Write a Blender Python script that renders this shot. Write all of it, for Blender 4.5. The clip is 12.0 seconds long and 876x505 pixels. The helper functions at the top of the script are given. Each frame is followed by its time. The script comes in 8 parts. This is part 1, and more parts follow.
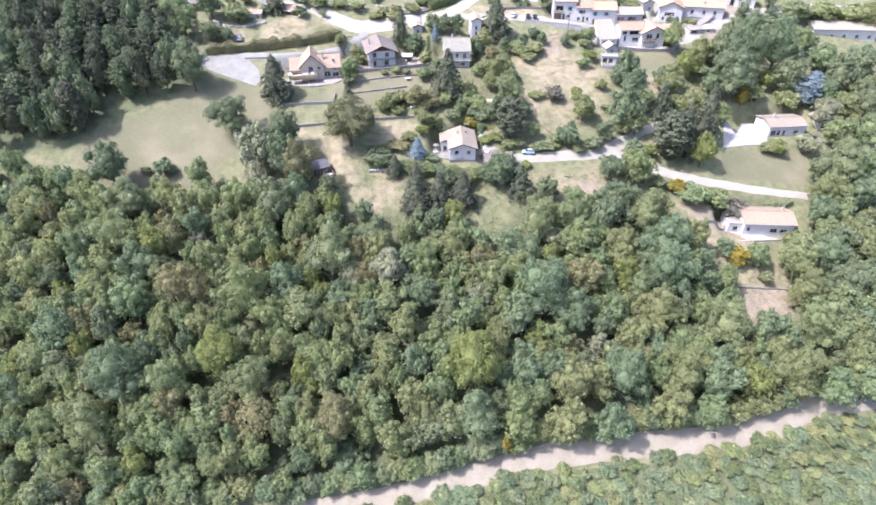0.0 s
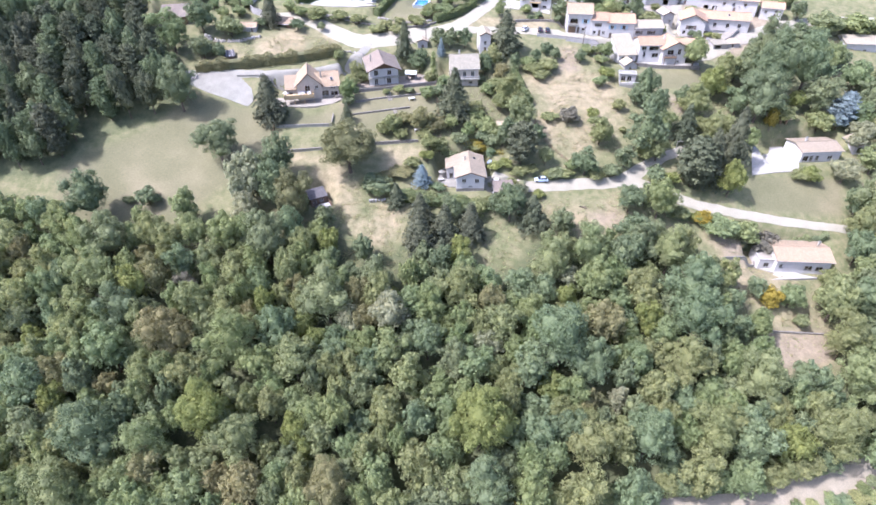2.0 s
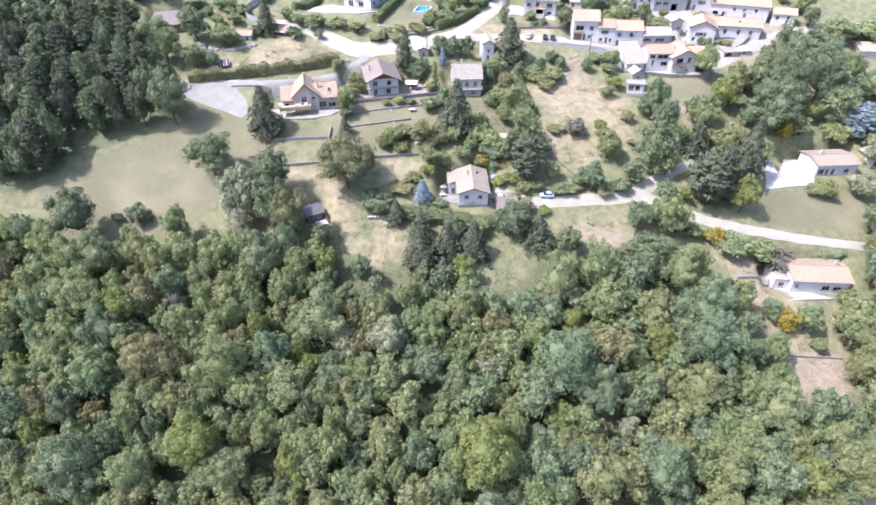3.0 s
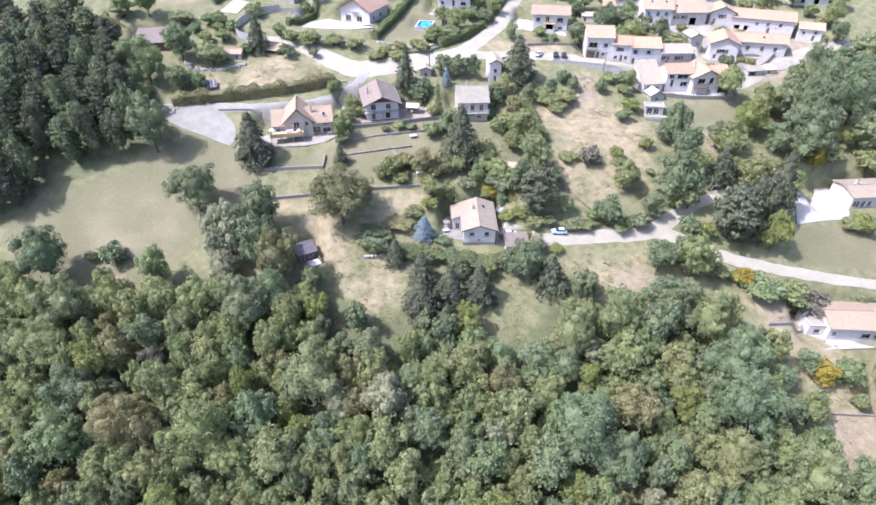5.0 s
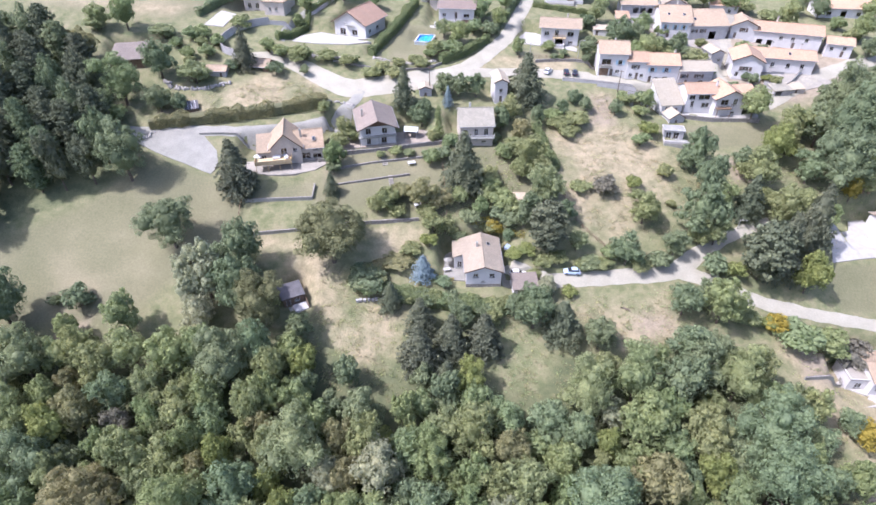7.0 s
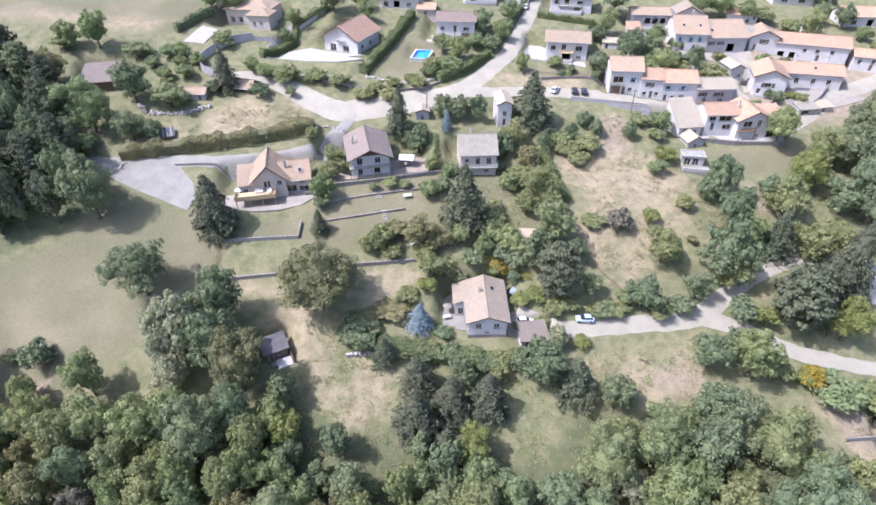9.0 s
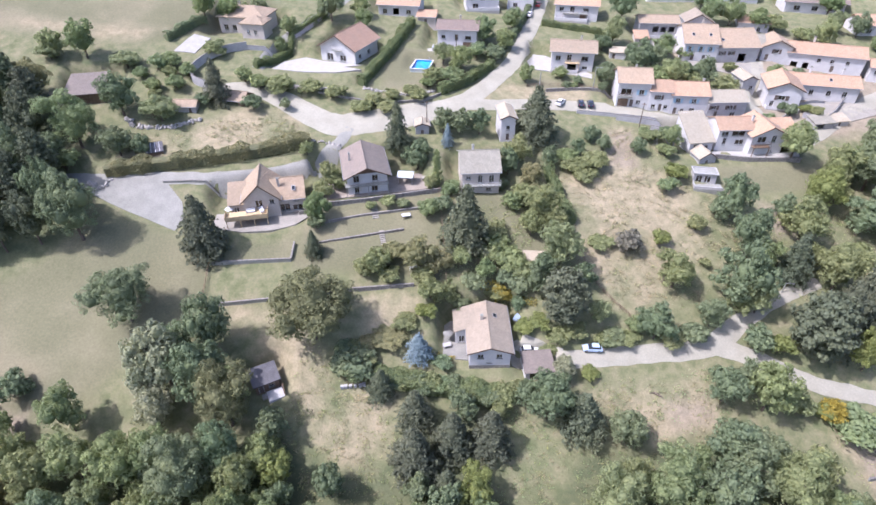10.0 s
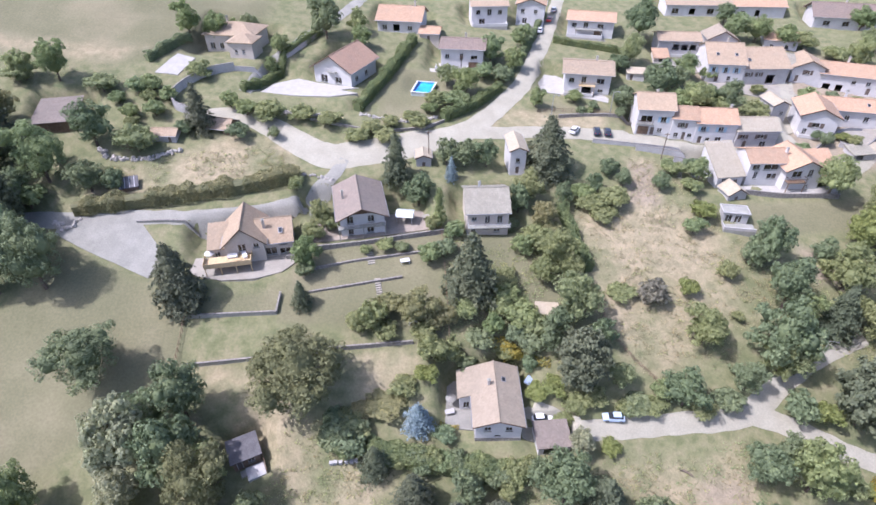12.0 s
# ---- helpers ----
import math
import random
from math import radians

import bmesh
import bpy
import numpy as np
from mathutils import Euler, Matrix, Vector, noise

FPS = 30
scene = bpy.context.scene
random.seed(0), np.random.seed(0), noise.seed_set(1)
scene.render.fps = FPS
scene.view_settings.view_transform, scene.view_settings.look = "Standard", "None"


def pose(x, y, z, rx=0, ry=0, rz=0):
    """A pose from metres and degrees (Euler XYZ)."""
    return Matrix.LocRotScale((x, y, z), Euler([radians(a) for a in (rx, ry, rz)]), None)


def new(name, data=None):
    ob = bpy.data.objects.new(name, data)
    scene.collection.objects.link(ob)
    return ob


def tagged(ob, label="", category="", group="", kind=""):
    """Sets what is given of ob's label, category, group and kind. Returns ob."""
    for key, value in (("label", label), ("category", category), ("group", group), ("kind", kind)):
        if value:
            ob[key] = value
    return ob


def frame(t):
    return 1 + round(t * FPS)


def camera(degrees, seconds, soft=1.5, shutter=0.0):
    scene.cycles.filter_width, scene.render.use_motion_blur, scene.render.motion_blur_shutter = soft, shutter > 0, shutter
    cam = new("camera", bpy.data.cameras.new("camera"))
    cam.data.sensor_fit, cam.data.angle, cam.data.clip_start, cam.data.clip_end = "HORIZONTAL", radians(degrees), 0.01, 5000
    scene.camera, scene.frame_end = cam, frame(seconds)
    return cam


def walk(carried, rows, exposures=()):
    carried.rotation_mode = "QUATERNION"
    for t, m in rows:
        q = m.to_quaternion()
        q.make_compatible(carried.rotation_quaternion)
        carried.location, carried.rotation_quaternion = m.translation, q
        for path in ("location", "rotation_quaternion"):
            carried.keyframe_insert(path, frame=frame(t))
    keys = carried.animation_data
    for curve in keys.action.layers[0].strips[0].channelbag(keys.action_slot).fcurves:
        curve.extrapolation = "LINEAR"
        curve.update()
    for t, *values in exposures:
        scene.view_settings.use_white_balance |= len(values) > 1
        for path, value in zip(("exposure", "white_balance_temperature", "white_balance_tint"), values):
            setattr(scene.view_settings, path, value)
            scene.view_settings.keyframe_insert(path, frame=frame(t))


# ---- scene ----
cam = camera(76.2, 12.0, 1.65)
METRES, EYE, TILT, LEAN, TURN = 104.0, 120.0, -37.8, 0.0, 0.0
ROWS = [
    (0.0, 0.0, 0.0, 0.0, -0.0, 0.0, 0.0),
    (0.5, -0.0004, 0.034, 0.0273, -0.04, -0.02, 0.07),
    (1.0, -0.0011, 0.067, 0.055, 0.1, -0.05, -0.06),
    (1.5, -0.0026, 0.0998, 0.0821, 0.31, -0.11, -0.24),
    (2.0, -0.0041, 0.1328, 0.1087, 0.4, -0.1, -0.31),
    (2.5, -0.0049, 0.1646, 0.1356, 0.36, -0.11, -0.31),
    (3.0, -0.0058, 0.1956, 0.1638, 0.52, -0.19, -0.31),
    (5.0, -0.0078, 0.3248, 0.2705, 0.8, -0.16, -0.44),
    (5.5, -0.0086, 0.3591, 0.2949, 0.94, -0.11, -0.56),
    (6.0, -0.0094, 0.3943, 0.3184, 1.04, -0.08, -0.67),
    (6.5, -0.0093, 0.4283, 0.3422, 1.1, -0.06, -0.84),
    (7.0, -0.0083, 0.4617, 0.3669, 0.91, -0.03, -0.65),
    (9.0, -0.0065, 0.5893, 0.4735, 0.98, -0.35, -0.31),
    (9.5, -0.0067, 0.6205, 0.4993, 1.13, -0.38, -0.46),
    (10.0, -0.0072, 0.6515, 0.5252, 1.02, -0.37, -0.48),
    (10.5, -0.0074, 0.6829, 0.5506, 1.14, -0.33, -0.61),
    (11.0, -0.0079, 0.7146, 0.5759, 1.14, -0.31, -0.63),
    (11.5, -0.0086, 0.7468, 0.6005, 1.16, -0.3, -0.65),
    (12.0, -0.0098, 0.7784, 0.6266, 1.3, -0.35, -0.74),
]
walk(cam, [(t, pose(0, 0, EYE, TILT, LEAN, TURN) @ pose(METRES * x, METRES * y, METRES * z, 90 + pitch, roll, yaw)) for t, x, y, z, yaw, pitch, roll in ROWS], [(0.0, 1.50, 5680, 25), (5.0, 1.40, 5680, 25), (9.0, 1.18, 5680, 25), (12.0, 1.05, 5680, 25)])

# ---- light ----
SUN_TO = Vector((-0.78, -0.20, 1.20)).normalized()
sun = new("sun", bpy.data.lights.new("sun", "SUN"))
sun.data.energy, sun.data.angle, sun.data.color = 3.1, radians(0.55), (1.0, 0.96, 0.90)
sun.matrix_world = Matrix.Translation((0, 0, 300)) @ SUN_TO.to_track_quat("Z", "Y").to_matrix().to_4x4()
world = bpy.data.worlds.new("sky")
scene.world = world
world.use_nodes = True
wn = world.node_tree.nodes
sky = wn.new("ShaderNodeTexSky")
sky.sky_type, sky.sun_disc = "NISHITA", False
sky.sun_elevation = math.asin(SUN_TO.z)
sky.sun_rotation = math.atan2(SUN_TO.x, SUN_TO.y)
sky.dust_density = 3.0
wn["Background"].inputs["Strength"].default_value = 0.14
world.node_tree.links.new(sky.outputs[0], wn["Background"].inputs["Color"])


# ---- materials ----
def material(name):
    m = bpy.data.materials.new(name)
    m.use_nodes = True
    return m, m.node_tree.nodes, m.node_tree.links, m.node_tree.nodes["Principled BSDF"]


def ramp(nodes, stops):
    r = nodes.new("ShaderNodeValToRGB")
    while len(r.color_ramp.elements) < len(stops):
        r.color_ramp.elements.new(0.5)
    for e, (at, c) in zip(r.color_ramp.elements, stops):
        e.position, e.color = at, (*c, 1)
    return r


def texture(nodes, links, scale, detail=4.0, kind="ShaderNodeTexNoise", coords="Object"):
    co = nodes.new("ShaderNodeTexCoord")
    tx = nodes.new(kind)
    tx.inputs["Scale"].default_value = scale
    if kind == "ShaderNodeTexNoise":
        tx.inputs["Detail"].default_value = detail
    links.new(co.outputs[coords], tx.inputs["Vector"])
    return tx


def mix(nodes, links, a, b, fac, blend="MIX"):
    """Mixes two colours; each of a, b and fac is a socket or a value."""
    mx = nodes.new("ShaderNodeMix")
    mx.data_type, mx.blend_type = "RGBA", blend
    for value, at in ((fac, 0), (a, 6), (b, 7)):
        if hasattr(value, "links"):
            links.new(value, mx.inputs[at])
        else:
            mx.inputs[at].default_value = value if at == 0 else (*value, 1)
    return mx.outputs[2]


def relief(nodes, links, bsdf, height, strength, distance=0.05):
    b = nodes.new("ShaderNodeBump")
    b.inputs["Strength"].default_value, b.inputs["Distance"].default_value = strength, distance
    links.new(height, b.inputs["Height"])
    links.new(b.outputs[0], bsdf.inputs["Normal"])


def surface(name, low, high, rough=0.85, scale=1.2, fine=9.0, stain=0.35, bump=0.3, metal=0.0):
    """A worn surface: two scales of noise between a darker and a lighter tone, and fine relief."""
    m, n, l, b = material(name)
    big, small = texture(n, l, scale), texture(n, l, fine, 6)
    r1 = ramp(n, [(0.3, low), (0.7, high)])
    l.new(big.outputs["Fac"], r1.inputs["Fac"])
    r2 = ramp(n, [(0.35, [1 - stain] * 3), (0.65, [1.0] * 3)])
    l.new(small.outputs["Fac"], r2.inputs["Fac"])
    l.new(mix(n, l, r1.outputs[0], r2.outputs[0], 1.0, "MULTIPLY"), b.inputs["Base Color"])
    b.inputs["Roughness"].default_value, b.inputs["Metallic"].default_value = rough, metal
    relief(n, l, b, small.outputs["Fac"], bump)
    return m


def roof_tiles(name, low, high, moss=(0.20, 0.17, 0.13)):
    """Clay tiles: rows and columns as relief, each patch of tiles with its own tone, and old stains."""
    m, n, l, b = material(name)
    co = n.new("ShaderNodeTexCoord")
    vo = n.new("ShaderNodeTexVoronoi")
    vo.inputs["Scale"].default_value = 2.6
    l.new(co.outputs["Object"], vo.inputs["Vector"])
    r = ramp(n, [(0.0, low), (1.0, high)])
    l.new(vo.outputs["Color"], r.inputs["Fac"])
    big = texture(n, l, 0.5, 5)
    rb = ramp(n, [(0.48, (0, 0, 0)), (0.72, (1, 1, 1))])
    l.new(big.outputs["Fac"], rb.inputs["Fac"])
    sc = n.new("ShaderNodeMath")
    sc.operation = "MULTIPLY"
    sc.inputs[1].default_value = 0.55
    l.new(rb.outputs[0], sc.inputs[0])
    col = mix(n, l, r.outputs[0], moss, sc.outputs[0])
    tone = n.new("ShaderNodeObjectInfo")
    rt = ramp(n, [(0.0, (0.85, 0.85, 0.85)), (1.0, (1.08, 1.03, 1.0))])
    l.new(tone.outputs["Random"], rt.inputs["Fac"])
    l.new(mix(n, l, col, rt.outputs[0], 1.0, "MULTIPLY"), b.inputs["Base Color"])
    heights = []
    for axis, s in (("X", 3.2), ("Y", 3.2), ("Z", 4.0)):
        w = n.new("ShaderNodeTexWave")
        w.bands_direction = axis
        w.inputs["Scale"].default_value = s
        w.inputs["Distortion"].default_value = 0.6
        l.new(co.outputs["Object"], w.inputs["Vector"])
        heights.append(w.outputs["Fac"])
    add = n.new("ShaderNodeMath")
    l.new(heights[0], add.inputs[0])
    l.new(heights[1], add.inputs[1])
    add2 = n.new("ShaderNodeMath")
    l.new(add.outputs[0], add2.inputs[0])
    l.new(heights[2], add2.inputs[1])
    relief(n, l, b, add2.outputs[0], 0.5, 0.06)
    b.inputs["Roughness"].default_value = 0.85
    return m


def foliage(name, tones, translucent=0.48):
    """Leaves: each tree has its own tone, each leaf clump varies from it, and some light comes through."""
    m, n, l, b = material(name)
    info, geo = n.new("ShaderNodeObjectInfo"), n.new("ShaderNodeNewGeometry")
    r = ramp(n, [(i / max(1, len(tones) - 1), c) for i, c in enumerate(tones)])
    own = n.new("ShaderNodeAttribute")
    own.attribute_name = "tone"
    add = n.new("ShaderNodeMath")
    l.new(info.outputs["Random"], add.inputs[0])
    l.new(own.outputs["Fac"], add.inputs[1])
    wrap = n.new("ShaderNodeMath")
    wrap.operation = "FRACT"
    l.new(add.outputs[0], wrap.inputs[0])
    l.new(wrap.outputs[0], r.inputs["Fac"])
    v = ramp(n, [(0.0, (0.80, 0.82, 0.80)), (0.6, (1.0, 1.0, 1.0)), (1.0, (1.16, 1.14, 1.02))])
    l.new(geo.outputs["Random Per Island"], v.inputs["Fac"])
    col = mix(n, l, r.outputs[0], v.outputs[0], 1.0, "MULTIPLY")
    patch = texture(n, l, 0.35, 2)
    rp = ramp(n, [(0.35, (0.82, 0.86, 0.84)), (0.65, (1.15, 1.10, 1.0))])
    l.new(patch.outputs["Fac"], rp.inputs["Fac"])
    col = mix(n, l, col, rp.outputs[0], 1.0, "MULTIPLY")
    l.new(col, b.inputs["Base Color"])
    b.inputs["Roughness"].default_value = 0.6
    b.inputs["Specular IOR Level"].default_value = 0.12
    tr = n.new("ShaderNodeBsdfTranslucent")
    l.new(col, tr.inputs["Color"])
    mx = n.new("ShaderNodeMixShader")
    mx.inputs[0].default_value = translucent
    l.new(b.outputs[0], mx.inputs[1])
    l.new(tr.outputs[0], mx.inputs[2])
    l.new(mx.outputs[0], n["Material Output"].inputs["Surface"])
    return m


LEAF = {
    "green": foliage("leaves_green", [(0.250, 0.312, 0.155), (0.305, 0.345, 0.166), (0.268, 0.334, 0.182), (0.332, 0.364, 0.182), (0.270, 0.308, 0.182)]),
    "dark": foliage("leaves_dark", [(0.172, 0.221, 0.128), (0.200, 0.242, 0.143), (0.222, 0.254, 0.145)], 0.35),
    "needle": foliage("needles_dark", [(0.123, 0.145, 0.095), (0.145, 0.161, 0.105), (0.132, 0.141, 0.099)], 0.25),
    "olive": foliage("leaves_olive", [(0.290, 0.318, 0.158), (0.325, 0.338, 0.172)]),
    "umber": foliage("leaves_dark_olive", [(0.189, 0.195, 0.105), (0.218, 0.218, 0.118)], 0.35),
    "yellow": foliage("leaves_yellow_green", [(0.292, 0.322, 0.122), (0.272, 0.306, 0.122)]),
    "gold": foliage("leaves_gold", [(0.40, 0.32, 0.07), (0.36, 0.31, 0.09)]),
    "pale": foliage("leaves_pale", [(0.363, 0.380, 0.253), (0.396, 0.398, 0.273)]),
    "bluegreen": foliage("leaves_blue_green", [(0.232, 0.298, 0.178), (0.262, 0.318, 0.188)]),
    "blue": foliage("needles_blue", [(0.20, 0.265, 0.315), (0.215, 0.27, 0.295)], 0.1),
    "brown": foliage("leaves_rust", [(0.305, 0.300, 0.160), (0.325, 0.300, 0.165)]),
    "purple": foliage("leaves_purple", [(0.245, 0.238, 0.190), (0.255, 0.230, 0.195)]),
    "straw": foliage("dry_grass", [(0.30, 0.27, 0.17), (0.34, 0.30, 0.20)]),
    "hedge": foliage("leaves_hedge", [(0.196, 0.242, 0.121), (0.216, 0.255, 0.130)]),
    "dryhedge": foliage("leaves_dry_hedge", [(0.265, 0.262, 0.150), (0.256, 0.251, 0.156)]),
}
BARK = surface("bark", (0.10, 0.075, 0.055), (0.19, 0.15, 0.115), 0.95, 2.0, 14.0, 0.4, 0.8)
WHITE = surface("white_render", (0.475, 0.462, 0.445), (0.55, 0.537, 0.52), 0.9, 0.6, 5.0, 0.08, 0.15)
CREAM = surface("cream_render", (0.424, 0.378, 0.325), (0.484, 0.439, 0.385), 0.9, 0.6, 5.0, 0.1, 0.15)
GREYWALL = surface("grey_render", (0.357, 0.348, 0.336), (0.442, 0.429, 0.416), 0.9, 0.6, 5.0, 0.15, 0.2)
STONE = surface("rubble_stone", (0.20, 0.185, 0.165), (0.32, 0.295, 0.26), 0.95, 1.6, 4.0, 0.45, 0.9)
CONCRETE = surface("concrete", (0.235, 0.235, 0.207), (0.323, 0.320, 0.281), 0.9, 0.5, 6.0, 0.2, 0.3)
GREYPAVING = surface("grey_paving", (0.196, 0.190, 0.166), (0.265, 0.255, 0.221), 0.9, 0.7, 5.0, 0.15, 0.2)
PAVING = surface("pale_paving", (0.254, 0.232, 0.192), (0.311, 0.288, 0.240), 0.9, 0.7, 5.0, 0.15, 0.2)
WHITEPAVING = surface("white_paving", (0.325, 0.312, 0.280), (0.385, 0.370, 0.335), 0.9, 0.7, 5.0, 0.12, 0.2)
ROAD = surface("pale_asphalt", (0.285, 0.268, 0.205), (0.345, 0.326, 0.255), 0.9, 0.25, 3.0, 0.15, 0.25)
TRACK = surface("pale_gravel", (0.240, 0.210, 0.148), (0.305, 0.270, 0.198), 0.95, 0.25, 3.0, 0.18, 0.6)
GREYROAD = surface("grey_gravel", (0.221, 0.215, 0.184), (0.294, 0.288, 0.247), 0.95, 0.3, 4.0, 0.2, 0.5)
TILE_ORANGE = roof_tiles("orange_clay_tiles", (0.355, 0.232, 0.145), (0.455, 0.315, 0.210), (0.32, 0.245, 0.17))
TILE_FADED = roof_tiles("faded_clay_tiles", (0.292, 0.226, 0.152), (0.385, 0.303, 0.210), (0.270, 0.228, 0.160))
TILE_BROWN = roof_tiles("brown_tiles", (0.195, 0.15, 0.12), (0.27, 0.21, 0.17), (0.19, 0.155, 0.13))
TILE_GREY = roof_tiles("grey_brown_tiles", (0.228, 0.219, 0.173), (0.301, 0.291, 0.235), (0.204, 0.199, 0.158))
TILE_BEIGE = roof_tiles("beige_tiles", (0.258, 0.220, 0.163), (0.328, 0.282, 0.214), (0.235, 0.205, 0.155))
TILE_PALE = roof_tiles("pale_tiles", (0.335, 0.298, 0.220), (0.405, 0.362, 0.275), (0.335, 0.298, 0.215))
TILE_RUST = roof_tiles("rust_tiles", (0.295, 0.195, 0.132), (0.375, 0.255, 0.178), (0.27, 0.20, 0.15))
TILE_TAUPE = roof_tiles("taupe_tiles", (0.175, 0.150, 0.125), (0.235, 0.200, 0.168), (0.165, 0.145, 0.122))
SLATE = surface("dark_felt_roof", (0.085, 0.080, 0.085), (0.13, 0.125, 0.13), 0.75, 0.8, 5.0, 0.25, 0.3)
WOOD = surface("weathered_wood", (0.16, 0.105, 0.065), (0.25, 0.17, 0.11), 0.85, 1.5, 12.0, 0.3, 0.5)
DECKWOOD = surface("pale_deck_wood", (0.48, 0.36, 0.20), (0.60, 0.46, 0.27), 0.8, 1.5, 10.0, 0.2, 0.3)
DARKWOOD = surface("dark_wood", (0.09, 0.055, 0.035), (0.14, 0.085, 0.055), 0.8, 1.5, 12.0, 0.3, 0.4)
SHUTTER = surface("brown_shutters", (0.11, 0.085, 0.07), (0.16, 0.125, 0.10), 0.7, 2.0, 10.0, 0.15, 0.2)
BLUESHUTTER = surface("blue_shutters", (0.28, 0.42, 0.52), (0.36, 0.50, 0.58), 0.7, 2.0, 10.0, 0.1, 0.2)
FRAME = surface("white_frames", (0.542, 0.542, 0.527), (0.619, 0.619, 0.604), 0.5, 2.0, 10.0, 0.05, 0.1)
METAL = surface("dull_metal", (0.35, 0.35, 0.36), (0.45, 0.45, 0.46), 0.5, 2.0, 10.0, 0.1, 0.1, 0.8)
BARRIER = surface("galvanised_sheet", (0.42, 0.46, 0.46), (0.52, 0.56, 0.56), 0.6, 0.5, 6.0, 0.1, 0.1, 0.3)
POOLBLUE = surface("pool_liner", (0.01, 0.19, 0.50), (0.02, 0.26, 0.60), 0.4, 0.6, 3.0, 0.05, 0.1)
CLOTH = surface("white_cloth", (0.527, 0.527, 0.527), (0.604, 0.604, 0.604), 0.9, 2.0, 10.0, 0.08, 0.2)
BLUECLOTH = surface("blue_tarpaulin", (0.24, 0.31, 0.44), (0.34, 0.40, 0.50), 0.6, 2.0, 8.0, 0.15, 0.3)
RUBBER = surface("tyre_rubber", (0.02, 0.02, 0.02), (0.03, 0.03, 0.03), 0.9, 3.0, 12.0, 0.1, 0.2)
SOIL = surface("dry_soil", (0.251, 0.209, 0.163), (0.344, 0.298, 0.242), 0.95, 0.6, 5.0, 0.25, 0.6)
ROCK = surface("pale_boulders", (0.331, 0.304, 0.270), (0.452, 0.426, 0.383), 0.95, 1.3, 5.0, 0.3, 0.6)


def glossy(name, colour, rough, coat=0.0, metal=0.0):
    m, n, l, b = material(name)
    t = texture(n, l, 6.0)
    r = ramp(n, [(0.3, [c * 0.92 for c in colour]), (0.7, colour)])
    l.new(t.outputs["Fac"], r.inputs["Fac"])
    l.new(r.outputs[0], b.inputs["Base Color"])
    b.inputs["Roughness"].default_value, b.inputs["Coat Weight"].default_value, b.inputs["Metallic"].default_value = rough, coat, metal
    return m


GLASS, _n, _l, _b = material("window_glass")
_b.inputs["Base Color"].default_value = (0.75, 0.80, 0.82, 1)
_b.inputs["Transmission Weight"].default_value = 1.0
_b.inputs["Roughness"].default_value = 0.03
WATER, _n, _l, _b = material("pool_water")
_b.inputs["Base Color"].default_value = (0.55, 0.85, 0.95, 1)
_b.inputs["Transmission Weight"].default_value = 1.0
_b.inputs["Roughness"].default_value = 0.04
_b.inputs["IOR"].default_value = 1.33
_t = texture(_n, _l, 2.5)
relief(_n, _l, _b, _t.outputs["Fac"], 0.1)
CARGLASS = glossy("tinted_glass", (0.03, 0.035, 0.04), 0.08)
PAINT = {
    "white": glossy("white_paint", (0.72, 0.72, 0.72), 0.3, 0.6),
    "silver": glossy("silver_paint", (0.55, 0.57, 0.60), 0.3, 0.6, 0.5),
    "dark": glossy("dark_paint", (0.035, 0.045, 0.07), 0.25, 0.6),
    "blue": glossy("pale_blue_paint", (0.42, 0.52, 0.66), 0.3, 0.6),
    "red": glossy("red_paint", (0.50, 0.05, 0.04), 0.3, 0.6),
}

# ---- geometry helpers ----
def slope(x, y):
    """Height of the hillside, a smooth slope that rises from the track to the village."""
    u = min(max(x, -170.0), 185.0) / 100
    v = (min(max(y, 45.0), 315.0) - 180) / 100
    z = 38.2 - 5.57 * u + 43.22 * v - 1.46 * u * u - 1.73 * u * v - 14.62 * v * v - 0.58 * u ** 3 + 2.0 * u * u * v + 0.1 * u * v * v
    z += -5.33 * v ** 3 + 5.16 * v ** 4 - 2.13 * u * v ** 3 + 2.99 * u * u * v * v
    return z + 90 * (1 - math.exp(-max(0.0, y - 315) / 400)) - 6 * (1 - math.exp(-max(0.0, 45 - y) / 60))


PADS = []


def pad(x, y, turn, x0, x1, y0, y1, z, bank=3.0):
    """A level building plot cut into the hillside, with a bank round it."""
    c, s = math.cos(radians(turn)), math.sin(radians(turn))
    reach = max(abs(x0), abs(x1), abs(y0), abs(y1)) * 1.42 + bank
    PADS.append((x, y, c, s, x0, x1, y0, y1, z, bank, reach))


def ground(x, y):
    """Height of the ground with the level plots of the houses."""
    z = slope(x, y)
    for px, py, c, s, x0, x1, y0, y1, pz, bank, reach in PADS:
        dx, dy = x - px, y - py
        if abs(dx) > reach or abs(dy) > reach:
            continue
        a, b = dx * c + dy * s, dy * c - dx * s
        d = math.hypot(max(x0 - a, 0.0, a - x1), max(y0 - b, 0.0, b - y1))
        if d < bank:
            t = d / bank
            t = t * t * (3 - 2 * t)
            z = pz + (z - pz) * t
    return z


